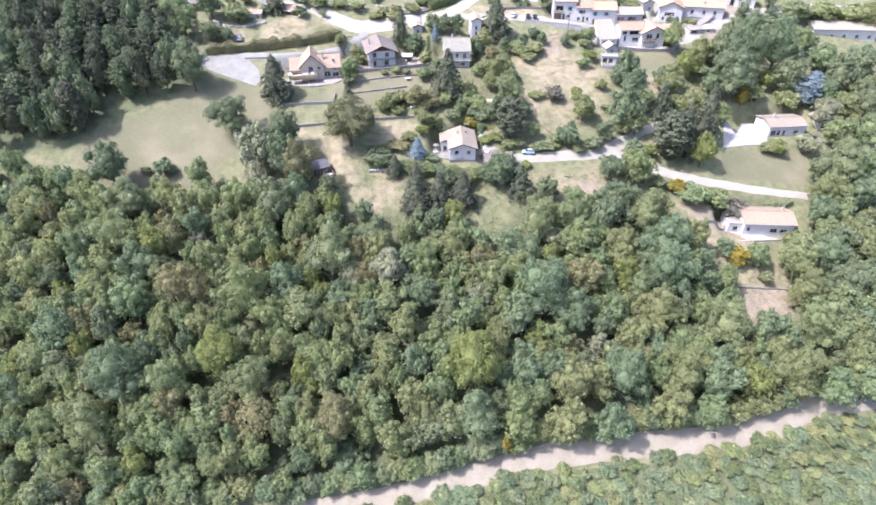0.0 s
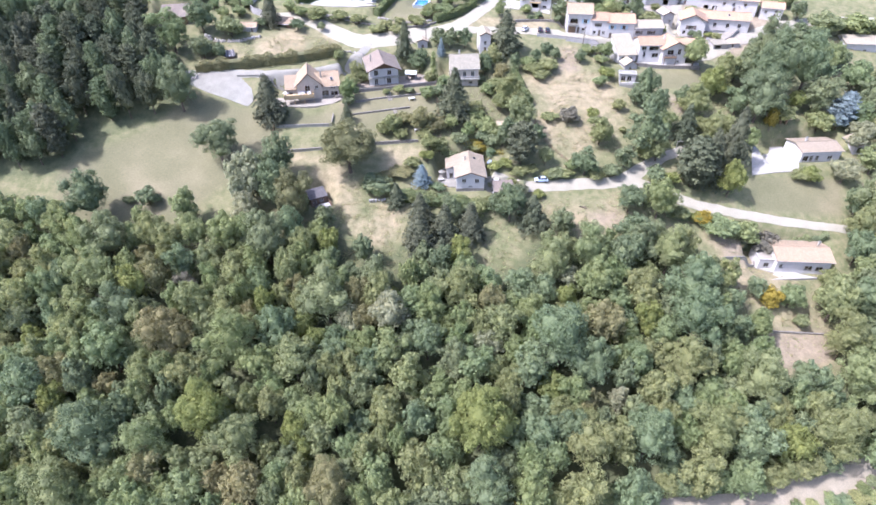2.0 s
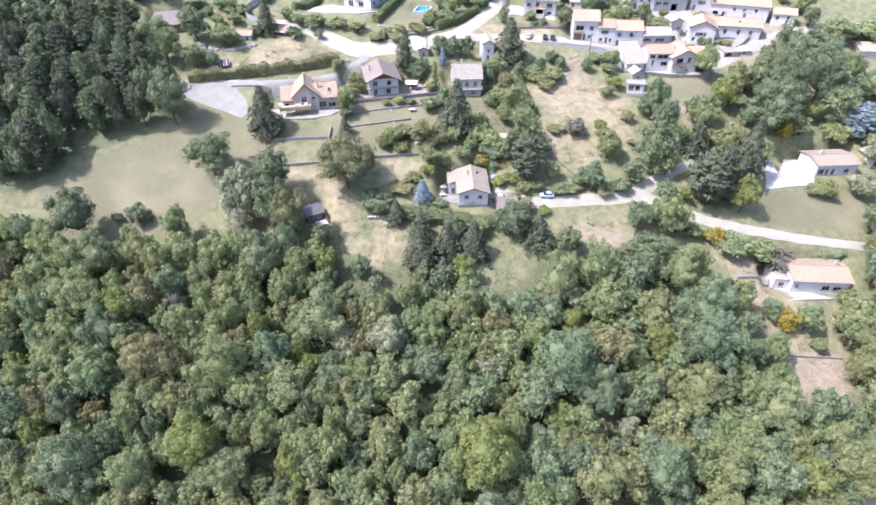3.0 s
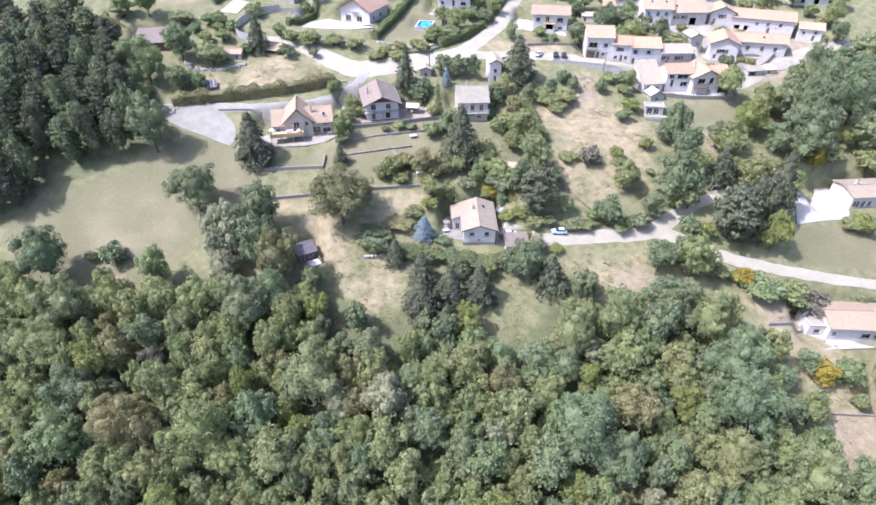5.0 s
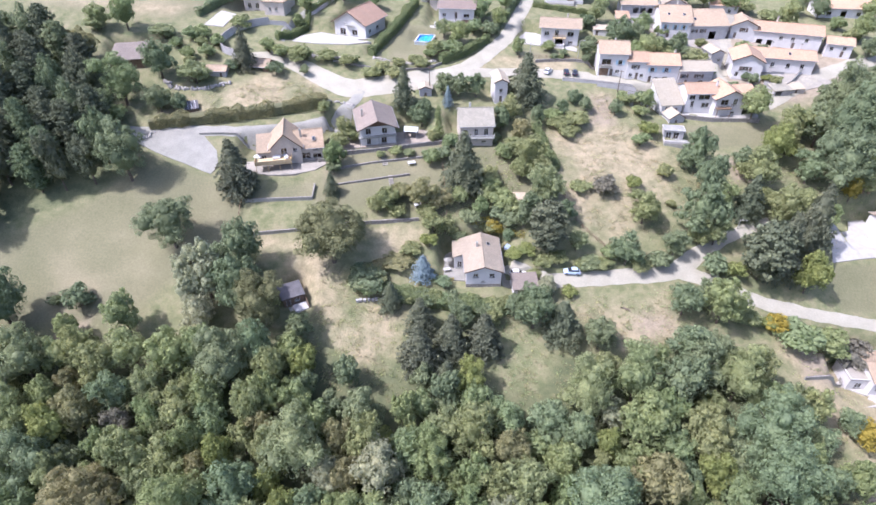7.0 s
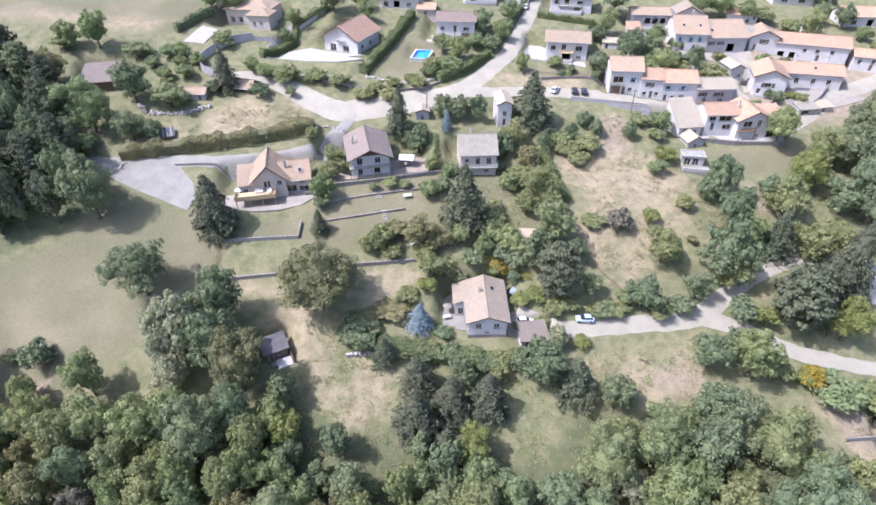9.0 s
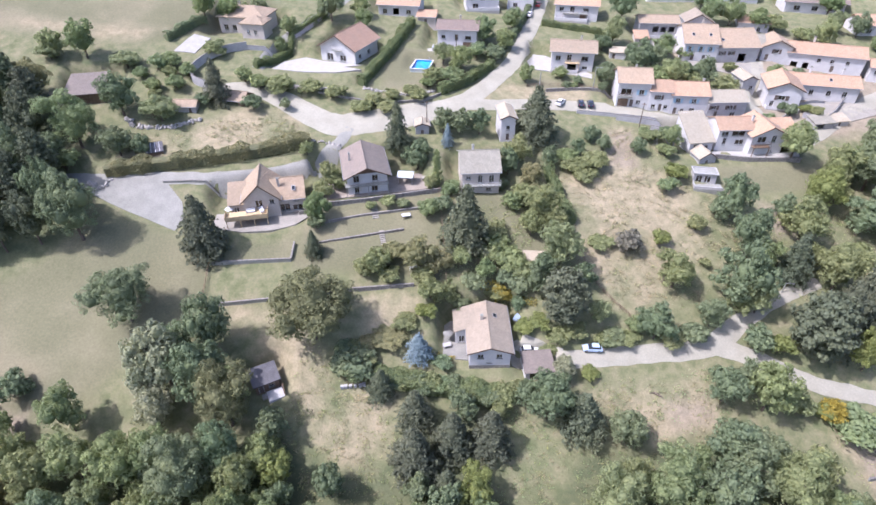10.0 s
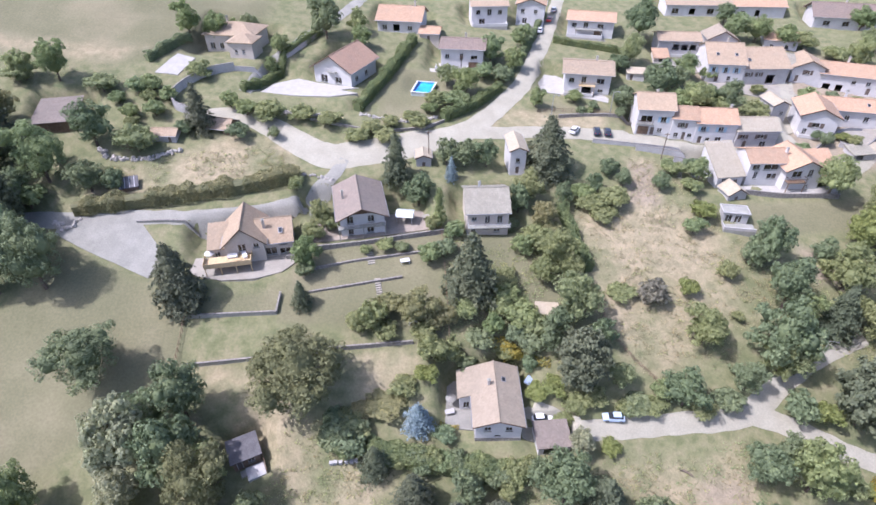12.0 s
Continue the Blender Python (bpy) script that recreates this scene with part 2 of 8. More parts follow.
pad(8.1, 164.0, 2, -9, 5.0, -0.3, 14.5, 30.45)
pad(-45.0, 193.8, 12, -10, 11, -2.5, 11.5, 46.0)
pad(-20.3, 203.4, 13, -12, 14, -1.0, 12.5, 48.4, 2.5)
pad(7.1, 205.3, 4, -6, 6, -0.3, 12, 47.4)
pad(14.8, 223.0, 5, -3, 3, 0, 7, 52.6)
pad(51.8, 241.2, -5, -5, 5, 0, 11, 54.6)
pad(60.2, 239.6, -8, -4, 4, 0, 9, 53.9)
pad(67.8, 238.7, -3, -5, 5, 0, 10, 53.2)
pad(77.6, 238.3, 2, -6, 6, 0, 10, 52.6)
pad(66.6, 223.8, 8, -5, 5, -1, 11, 48.6)
pad(76.2, 226.0, 2, -5, 5, 0, 9, 48.6)
pad(84.4, 224.2, 5, -6, 11, 0, 11, 48.3)
pad(36.6, 257.4, -9, -12, 7.5, -1, 12, 59.2)
pad(1.5, 266.0, -6, -9, 7.5, -3, 11, 62.9)
pad(-34.0, 253.6, -24, -7, 7, -2, 14, 63.0)
pad(-41.0, 250.6, -12, -12, 13, -5, 6, 63.0)
pad(-65.0, 265.0, -8, -9, 10, -5, 11, 68.0)
pad(-18.0, 283.0, -8, -8, 8, 0, 12, 68.2)
pad(43.0, 291.5, -12, -8, 8, -2, 11, 64.4)
pad(10.5, 293.0, 4, -7, 7, 0, 10, 67.4)
pad(24.0, 296.5, -10, -5, 5, 0, 10, 66.6)
pad(69.5, 283.0, -4, -7, 7, 0, 9, 61.4)
pad(79.4, 268.5, -6, -6, 6, 0, 14, 58.4)
pad(91.2, 268.6, 2, -7, 7, 0, 14, 57.9)
pad(105.0, 271.0, -10, -10, 5, 0, 11, 57.4)
pad(119.0, 267.0, -18, -12, 12, 0, 11, 55.4)
pad(97.2, 245.6, -14, -6, 6, -1, 11, 52.4)
pad(112.0, 251.5, -12, -10, 10, -2, 10, 52.2)
pad(149.0, 287.0, -6, -11, 11, 0, 11, 60.6)
pad(134.5, 260.5, -20, -5, 5, 0, 8, 54.4)
pad(84.0, 311.0, -2, -12, 12, 0, 11, 65.8)
pad(105.0, 311.5, -3, -10, 10, 0, 11, 65.2)
pad(132.0, 304.5, -11, -11, 11, 0, 12, 63.2)
pad(-96.6, 225.6, 13, -6, 6, -1, 12.5, 61.6)
pad(-37.2, 158.9, 28, -3, 3.4, -1, 5, 28.6)
pad(104.0, 146.2, -3, -12, 11, -0.5, 10.5, 13.5)
pad(128.0, 186.5, 10, -20, 9, -0.5, 11, 29.5)
pad(-9.0, 253.0, -8, -3.5, 3.5, -4, 4, 61.6)
pad(18.4, 162.3, 6, -3.5, 3.5, -0.2, 5.5, 29.2, 2.0)


def mesh_of(name, verts, faces, mat, smooth=False):
    me = bpy.data.meshes.new(name)
    me.from_pydata(verts, [], faces)
    me.materials.append(mat)
    if smooth:
        me.polygons.foreach_set("use_smooth", [True] * len(me.polygons))
    me.update()
    return me


def part(name, bm, mat, parent, label=""):
    """Links a bmesh as one mesh object under a thing or a part."""
    me = bpy.data.meshes.new(name)
    bmesh.ops.recalc_face_normals(bm, faces=bm.faces)
    bm.to_mesh(me)
    bm.free()
    me.materials.append(mat)
    ob = new(name, me)
    ob.parent = parent
    return tagged(ob, label)


def thing(name, x, y, z, turn, label, category, group="", kind=""):
    ob = new(name)
    ob.empty_display_size = 0.2
    ob.matrix_basis = pose(x, y, z, 0, 0, turn)
    return tagged(ob, label, category, group, kind)


def box(bm, x0, x1, y0, y1, z0, z1):
    v = [bm.verts.new(p) for p in ((x0, y0, z0), (x1, y0, z0), (x1, y1, z0), (x0, y1, z0), (x0, y0, z1), (x1, y0, z1), (x1, y1, z1), (x0, y1, z1))]
    for f in ((3, 2, 1, 0), (4, 5, 6, 7), (0, 1, 5, 4), (1, 2, 6, 5), (2, 3, 7, 6), (3, 0, 4, 7)):
        bm.faces.new([v[i] for i in f])
    return bm


def boxes(*rows):
    bm = bmesh.new()
    for r in rows:
        box(bm, *r)
    return bm


def slab(bm, corners, thick):
    """A flat plate of any outline: the top as given, thickened straight down."""
    top = [bm.verts.new(p) for p in corners]
    low = [bm.verts.new((p[0], p[1], p[2] - thick)) for p in corners]
    bm.faces.new(top)
    bm.faces.new(low[::-1])
    for i in range(len(top)):
        j = (i + 1) % len(top)
        bm.faces.new((top[j], top[i], low[i], low[j]))
    return bm


def tube(bm, path, radii, sides=7):
    """A tapered round bar along a path."""
    rings = []
    for i, p in enumerate(path):
        d = Vector(path[min(i + 1, len(path) - 1)]) - Vector(path[max(i - 1, 0)])
        q = d.to_track_quat("Z", "Y")
        rings.append([bm.verts.new(Vector(p) + q @ Vector((radii[i] * math.cos(a), radii[i] * math.sin(a), 0))) for a in [2 * math.pi * k / sides for k in range(sides)]])
    for a, b in zip(rings, rings[1:]):
        for k in range(sides):
            bm.faces.new((a[k], a[(k + 1) % sides], b[(k + 1) % sides], b[k]))
    bm.faces.new(rings[0][::-1])
    bm.faces.new(rings[-1])
    return bm


def inside(x, y, poly):
    hit = False
    for (x0, y0), (x1, y1) in zip(poly, poly[1:] + poly[:1]):
        if (y0 > y) != (y1 > y) and x < x0 + (y - y0) / (y1 - y0) * (x1 - x0):
            hit = not hit
    return hit


def edge_distance(x, y, line, closed=True):
    best = 1e9
    for (x0, y0), (x1, y1) in zip(line, line[1:] + (line[:1] if closed else [])):
        dx, dy = x1 - x0, y1 - y0
        s = min(1, max(0, ((x - x0) * dx + (y - y0) * dy) / (dx * dx + dy * dy + 1e-9)))
        best = min(best, math.hypot(x - x0 - s * dx, y - y0 - s * dy))
    return best


def resample(line, step):
    """A line smoothed by a spline and cut into even steps."""
    pts = [Vector((*p, 0)) for p in line]
    pts = [2 * pts[0] - pts[1]] + pts + [2 * pts[-1] - pts[-2]]
    out = []
    for a, b, c, d in zip(pts, pts[1:], pts[2:], pts[3:]):
        k = max(1, round((c - b).length / step))
        for i in range(k):
            t = i / k
            out.append(0.5 * (2 * b + (c - a) * t + (2 * a - 5 * b + 4 * c - d) * t * t + (3 * b - a - 3 * c + d) * t ** 3))
    return out + [pts[-2]]


# ---- ground ----
# Covers of the ground: dry grass, bare soil, kept lawn. Each is an outline and how far it fades.
DRY = [
    ([(28, 212), (41, 216), (43.5, 231), (50, 231), (48, 216), (58, 214), (64, 205), (58, 190), (41, 176), (28.5, 188)], 4.0),
    ([(-24, 169), (-13, 169), (-7, 175), (-7, 179.5), (-19, 178), (-25, 174)], 2.0),
    ([(-52, 174), (-42, 175), (-30, 170), (-24, 164), (-12, 157), (-13, 146), (-21, 146), (-29, 154), (-40, 166)], 4.0),
    ([(-140, 251), (-92, 252), (-86, 259), (-120, 256)], 4.0),
    ([(26, 160), (54, 167), (57, 156), (41, 152)], 4.0),
    ([(78, 155), (97, 154), (110, 132), (105, 116), (89, 114), (92, 130), (84, 142)], 3.0),
    ([(-84, 206), (-50, 214), (-37, 219), (-40, 228), (-56, 230), (-66, 221), (-80, 217)], 4.0),
    ([(5, 238), (40, 241), (40, 247), (14, 247)], 3.0),
]
BARE = [
    ([(54, 248), (88, 247), (95, 262), (74, 266), (70, 280), (112, 288), (142, 262), (126, 238), (94, 229), (70, 236)], 4.0),
    ([(82, 154), (96, 153), (92, 147), (84, 147)], 2.0),
    ([(90, 128), (108, 129), (107, 122), (92, 119)], 3.0),
    ([(43.5, 229), (49.5, 229), (48, 216), (42, 216)], 1.5),
    ([(-90, 152), (-84, 153), (-83, 149), (-91, 149)], 2.5),
    ([(78, 208), (84, 206), (86, 199), (80, 198)], 3.0),
    ([(44, 158), (53, 160.5), (54.5, 156.5), (46, 154.5)], 4.0),
    ([(-60, 101), (-64, 105), (-70, 101), (-66, 96)], 3.0),
]
LAWN = [
    ([(-150, 249), (-92, 250), (-76, 259), (-57, 281), (-70, 400), (-400, 400), (-400, 249)], 5.0),
    ([(-92, 182), (-85, 196), (-64, 190), (-54, 184), (-53, 174), (-78, 151), (-112, 150), (-118, 166)], 4.0),
    ([(70, 219), (103, 223), (98, 214), (70, 209)], 2.0),
    ([(98, 176), (131, 179), (126, 165), (97, 164)], 2.0),
    ([(-34, 198), (-3, 205), (-2, 182), (-36, 183)], 1.5),
    ([(-1, 205), (14, 205), (24, 196), (20, 185), (-1, 185)], 2.0),
    ([(-22, 262), (2, 262), (8, 246), (-20, 240)], 2.0),
    ([(-54, 184), (-36, 185), (-36, 190), (-54, 186)], 1.5),
    ([(24, 252), (52, 249), (52, 244), (20, 246)], 1.5),
]


WOODFLOOR = [
    ([(-300, 82), (-140, 72), (-60, 73), (-33, 76), (-11, 78), (9, 82.5), (31, 87), (53, 89), (73, 91), (93, 95.5), (111, 101), (125, 104), (200, 109), (200, 158), (128, 155), (112, 120), (86, 112), (80, 140), (70, 150), (60, 154), (42, 150), (26, 150), (20, 141), (8, 140), (4, 155), (-6, 156), (-12, 146), (-22, 144), (-32, 150), (-46, 148), (-66, 142), (-84, 143), (-110, 147), (-150, 152), (-300, 152)], 3.0),
    ([(-300, 30), (-60, 40), (-40, 64), (-11, 68.5), (9, 72.5), (31, 77), (53, 79.6), (73, 81.6), (93, 86.4), (111, 92), (130, 95), (200, 98), (200, 30)], 1.5),
    ([(-300, 160), (-150, 160), (-117, 164), (-112, 175), (-94, 182), (-86, 190), (-88, 197), (-102, 221), (-126, 227), (-300, 222)], 3.0),
]


def cover(x, y, areas):
    best = 0.0
    for poly, fade in areas:
        if not (min(p[0] for p in poly) - fade < x < max(p[0] for p in poly) + fade and min(p[1] for p in poly) - fade < y < max(p[1] for p in poly) + fade):
            continue
        d = edge_distance(x, y, poly) * (1 if inside(x, y, poly) else -1)
        best = max(best, min(1.0, max(0.0, 0.5 + d / fade)))
    return best


def spread_axis(low, high, step, far):
    out, s, a = [], step, low
    while a > -far:
        s *= 1.6
        a -= s
        out.insert(0, a)
    k = int((high - low) / step)
    out += [low + i * step for i in range(k + 1)]
    s, a = step, high
    while a < far:
        s *= 1.6
        a += s
        out.append(a)
    return out


def bumps(x, y):
    return 0.25 * noise.noise(Vector((x * 0.12, y * 0.12, 0))) + 0.10 * noise.noise(Vector((x * 0.5, y * 0.5, 3)))


def make_ground():
    xs, ys = spread_axis(-170, 186, 1.25, 3200), spread_axis(40, 332, 1.25, 3200)
    verts, tint = [], []
    for y in ys:
        for x in xs:
            verts.append((x, y, ground(x, y) + bumps(x, y)))
            wob = 1.6 * noise.noise(Vector((x * 0.25, y * 0.25, 7)))
            patch = min(1.0, max(0.0, 0.74 + 1.3 * noise.noise(Vector((x * 0.11, y * 0.07, 11))) + (max(0.0, (y - 196) * 0.03) if x > 20 else 0.0)))
            tint += [cover(x + wob, y + wob, DRY) * patch, cover(x + wob, y - wob, BARE), cover(x, y, LAWN), cover(x, y, WOODFLOOR)]
    n = len(xs)
    faces = [(j * n + i, j * n + i + 1, (j + 1) * n + i + 1, (j + 1) * n + i) for j in range(len(ys) - 1) for i in range(n - 1)]
    m, nd, l, b = material("hillside")
    at = nd.new("ShaderNodeAttribute")
    at.attribute_name = "cover"
    sep = nd.new("ShaderNodeSeparateColor")
    l.new(at.outputs["Color"], sep.inputs[0])
    big, mid, fine = texture(nd, l, 0.06, 5), texture(nd, l, 0.45, 6), texture(nd, l, 2.2, 6)

    def tones(stops, source):
        r = ramp(nd, stops)
        l.new(source.outputs["Fac"], r.inputs["Fac"])
        return r.outputs[0]

    rough = tones([(0.30, (0.100, 0.116, 0.050)), (0.50, (0.150, 0.154, 0.076)), (0.70, (0.203, 0.186, 0.106))], mid)
    lawn = tones([(0.30, (0.118, 0.119, 0.062)), (0.52, (0.148, 0.142, 0.079)), (0.70, (0.198, 0.178, 0.108))], big)
    dry = tones([(0.30, (0.190, 0.170, 0.100)), (0.48, (0.250, 0.214, 0.132)), (0.70, (0.315, 0.265, 0.172))], mid)
    bare = tones([(0.30, (0.205, 0.172, 0.120)), (0.70, (0.285, 0.238, 0.172))], mid)
    col = mix(nd, l, rough, lawn, sep.outputs[2])
    col = mix(nd, l, col, dry, sep.outputs[0])
    col = mix(nd, l, col, bare, sep.outputs[1])
    litter = tones([(0.35, (0.075, 0.090, 0.042)), (0.65, (0.120, 0.128, 0.062))], mid)
    col = mix(nd, l, col, litter, at.outputs["Alpha"])
    grain = tones([(0.3, (0.84, 0.85, 0.82)), (0.7, (1.12, 1.10, 1.08))], fine)
    l.new(mix(nd, l, col, grain, 1.0, "MULTIPLY"), b.inputs["Base Color"])
    b.inputs["Roughness"].default_value = 0.95
    relief(nd, l, b, fine.outputs["Fac"], 0.45, 0.2)
    me = mesh_of("ground", verts, faces, m, True)
    a = me.color_attributes.new("cover", "FLOAT_COLOR", "POINT")
    a.data.foreach_set("color", tint)
    tagged(new("ground", me), "sloping hillside of mown meadow, dry grass and undergrowth", "ground", kind="structure")


make_ground()


def strip(name, line, widths, mat, label, category, lift=0.09, seed=0):
    """A road laid on the hillside: smoothed line, uneven edges."""
    pts = resample(line, 1.0)
    verts, faces, across = [], [], 6
    for i, p in enumerate(pts):
        d = (pts[min(i + 1, len(pts) - 1)] - pts[max(i - 1, 0)]).normalized()
        side = Vector((-d.y, d.x, 0))
        f = i / max(1, len(pts) - 1) * (len(widths) - 1)
        k = min(int(f), len(widths) - 2) if len(widths) > 1 else 0
        w = widths[0] if len(widths) == 1 else widths[k] + (widths[k + 1] - widths[k]) * (f - k)
        for j in range(across + 1):
            s = (j / across - 0.5) * w
            if j in (0, across):
                s += 0.35 * noise.noise(Vector((p.x * 0.3, p.y * 0.3, seed + j)))
            q = p + side * s
            verts.append((q.x, q.y, ground(q.x, q.y) + bumps(q.x, q.y) + lift + (0.05 if 0 < j < across else -0.05)))
    n = across + 1
    for i in range(len(pts) - 1):
        for j in range(across):
            faces.append((i * n + j, i * n + j + 1, (i + 1) * n + j + 1, (i + 1) * n + j))
    return tagged(new(name, mesh_of(name, verts, faces, mat, True)), label, category, kind="structure")


def yard(name, poly, mat, label, category, lift=0.12, flat=None):
    """A paved or gravelled yard with the outline poly, on the slope or level at the height flat."""
    bm = bmesh.new()
    bmesh.ops.contextual_create(bm, geom=[bm.verts.new((x, y, 0)) for x, y in poly])
    bmesh.ops.triangulate(bm, faces=bm.faces)
    for _ in range(4 if flat is None else 0):
        long = [e for e in bm.edges if e.calc_length() > 1.8]
        if not long:
            break
        bmesh.ops.subdivide_edges(bm, edges=long, cuts=1)
        bmesh.ops.triangulate(bm, faces=bm.faces)
    bm.normal_update()
    rim = [e for e in bm.edges if len(e.link_faces) == 1]
    low = {}
    for v in bm.verts:
        v.co.z = flat if flat is not None else ground(v.co.x, v.co.y) + bumps(v.co.x, v.co.y) + lift
    for e in rim:
        for v in e.verts:
            if v not in low:
                low[v] = bm.verts.new((v.co.x, v.co.y, min(v.co.z, ground(v.co.x, v.co.y)) - 0.6))
        a, b = e.verts
        bm.faces.new((a, b, low[b], low[a]))
    bmesh.ops.recalc_face_normals(bm, faces=bm.faces)
    me = bpy.data.meshes.new(name)
    bm.to_mesh(me)
    bm.free()
    me.materials.append(mat)
    return tagged(new(name, me), label, category, kind="structure")


TRACK_LINE = [(-80, 61), (-55, 64.5), (-33, 68.2), (-11.6, 71.6), (9.3, 76.6), (31, 81.6), (53, 84.2), (73, 86.3), (93, 91), (110.6, 96.5), (125, 99.5), (160, 103)]
strip("road_track", TRACK_LINE, [4.5, 5.0, 6.2, 7.4, 6.5], TRACK, "pale dusty gravel track along the wood", "track", 0.12)
MAIN_LINE = [(-68, 233), (-56.6, 236.4), (-47.6, 233.5), (-40, 229), (-32, 225), (-24.2, 226.2), (-10.7, 230.9), (1.9, 236.3), (11, 246.8), (18.8, 259.4), (25.5, 279), (31.1, 298), (36, 317), (44, 350)]
strip("road_main", MAIN_LINE, [4.5, 7.0, 9.0, 5.6, 5.2, 4.6, 4.4, 4.4], ROAD, "sun-bleached village road climbing the hill", "road", 0.12, 3)
VILLAGE_LINE = [(1.5, 236.2), (12, 237.0), (21, 238.2), (35.6, 238.9), (49, 238.6), (60, 236.4), (70, 234.6), (84, 234), (97, 231), (112, 241), (128, 251), (149, 260), (176, 264), (230, 266)]
strip("road_village", VILLAGE_LINE, [4.5, 4.8, 5.5, 5.0, 4.6], ROAD, "pale asphalt street below the row houses", "road", 0.15, 5)
strip("road_alley", [(84, 234), (87, 243), (92.6, 254), (96.5, 265), (99, 280)], [4.0, 3.2, 3.0], ROAD, "narrow pale village alley", "road", 0.17, 6)
LANE_LINE = [(15, 166), (22, 166.2), (30.3, 167), (43.4, 168.7), (55.7, 170.6), (63.9, 176), (70.8, 180.1), (77.1, 183.3), (86, 187)]
strip("road_lane", LANE_LINE, [3.8, 3.6, 3.8, 4.2, 3.0, 2.6], ROAD, "pale gravel lane to the bungalow", "road", 0.12, 8)
LANE2_LINE = [(57, 171.2), (66, 168.8), (73, 166.0), (82, 163.8), (103, 161.5), (126, 161), (150, 161)]
strip("road_lane_fork", LANE2_LINE, [4.0, 3.2, 2.8, 2.8], ROAD, "pale gravel lane forking along the slope", "road", 0.15, 9)
DRIVE_LINE = [(-108, 200), (-94.7, 201.9), (-84, 202.6), (-70, 204.2), (-51.9, 206.1), (-37.7, 210.1), (-30, 217.5), (-27, 224)]
strip("road_drive", DRIVE_LINE, [4.0, 4.0, 3.6, 3.4, 3.4], GREYROAD, "grey gravel drive below the long hedge", "road", 0.12, 10)
strip("road_upper_drive", [(-56, 245), (-52.2, 258), (-43.2, 275.1), (-35.1, 290.1), (-28, 306)], [3.4, 3.6], GREYROAD, "grey drive between clipped hedges", "road", 0.12, 11)
yard("pavement_gravel_yard", [(-86.5, 203), (-86.5, 199), (-75, 194.5), (-64, 190.5), (-62.5, 193), (-64.2, 198), (-69, 202.8)], GREYROAD, "grey gravel parking yard beside the meadow", "gravel yard", 0.14)

# ---- plants ----
def cards(points, normals, sizes, rng, curl=0.48):
    """Leaf clumps: one small three-cornered leaf plate at each point, turned roughly outwards. Returns vertices and faces."""
    n = len(points)
    nr = normals + curl * rng.normal(size=(n, 3))
    nr /= np.linalg.norm(nr, axis=1)[:, None] + 1e-9
    ref = rng.normal(size=(n, 3))
    u = np.cross(nr, ref)
    u /= np.linalg.norm(u, axis=1)[:, None] + 1e-9
    w = np.cross(nr, u)
    s = sizes[:, None]
    k = rng.uniform(0.75, 1.25, size=(n, 3, 1))
    v = np.stack([points - u * s * k[:, 0] - w * s * 0.55, points + u * s * k[:, 1] - w * s * 0.45, points + w * s * k[:, 2]], 1)
    return v.reshape(-1, 3), np.arange(n * 3).reshape(-1, 3)


ICO = bmesh.new()
bmesh.ops.create_icosphere(ICO, subdivisions=1, radius=1.0)
ICO.verts.index_update()
ICO_V = np.array([v.co[:] for v in ICO.verts])
ICO_F = np.array([[v.index for v in f.verts] for f in ICO.faces])
ICO.free()


def with_hearts(v, f, lobes, shrink=0.92):
    """Adds the dense inner leaf mass of each lobe, well inside its leaf plates."""
    vs, fs, at = [v], [f], len(v)
    for c, r in lobes:
        vs.append(np.array(c) + ICO_V * r * shrink)
        fs.append(ICO_F + at)
        at += len(ICO_V)
    return np.concatenate(vs), np.concatenate(fs)


def leaf_mesh(name, verts, faces, mat):
    me = bpy.data.meshes.new(name)
    me.vertices.add(len(verts))
    me.vertices.foreach_set("co", verts.astype(np.float32).ravel())
    me.loops.add(faces.size)
    me.loops.foreach_set("vertex_index", faces.astype(np.int32).ravel())
    me.polygons.add(len(faces))
    me.polygons.foreach_set("loop_start", np.arange(0, faces.size, faces.shape[1], dtype=np.int32))
    me.materials.append(mat)
    me.update(calc_edges=True)
    return me


def sphere_points(rng, n):
    p = rng.normal(size=(n, 3))
    return p / np.linalg.norm(p, axis=1)[:, None]


def crown_points(rng, lobes, count):
    """Points on the upper and outer skins of overlapping leafy lobes (centre, radius)."""
    areas = np.array([r * r for _, r in lobes])
    pick = rng.choice(len(lobes), size=count, p=areas / areas.sum())
    c = np.array([q for q, _ in lobes])[pick]
    r = np.array([q for _, q in lobes])[pick]
    d = sphere_points(rng, count)
    d[:, 2] = np.where((d[:, 2] < -0.35) & (rng.random(count) < 0.7), -d[:, 2], d[:, 2])
    depth = 1.20 - 0.34 * rng.random(count)
    d2 = d * np.array([1.0, 1.0, 0.85])
    return c + d2 * (r * depth)[:, None], d


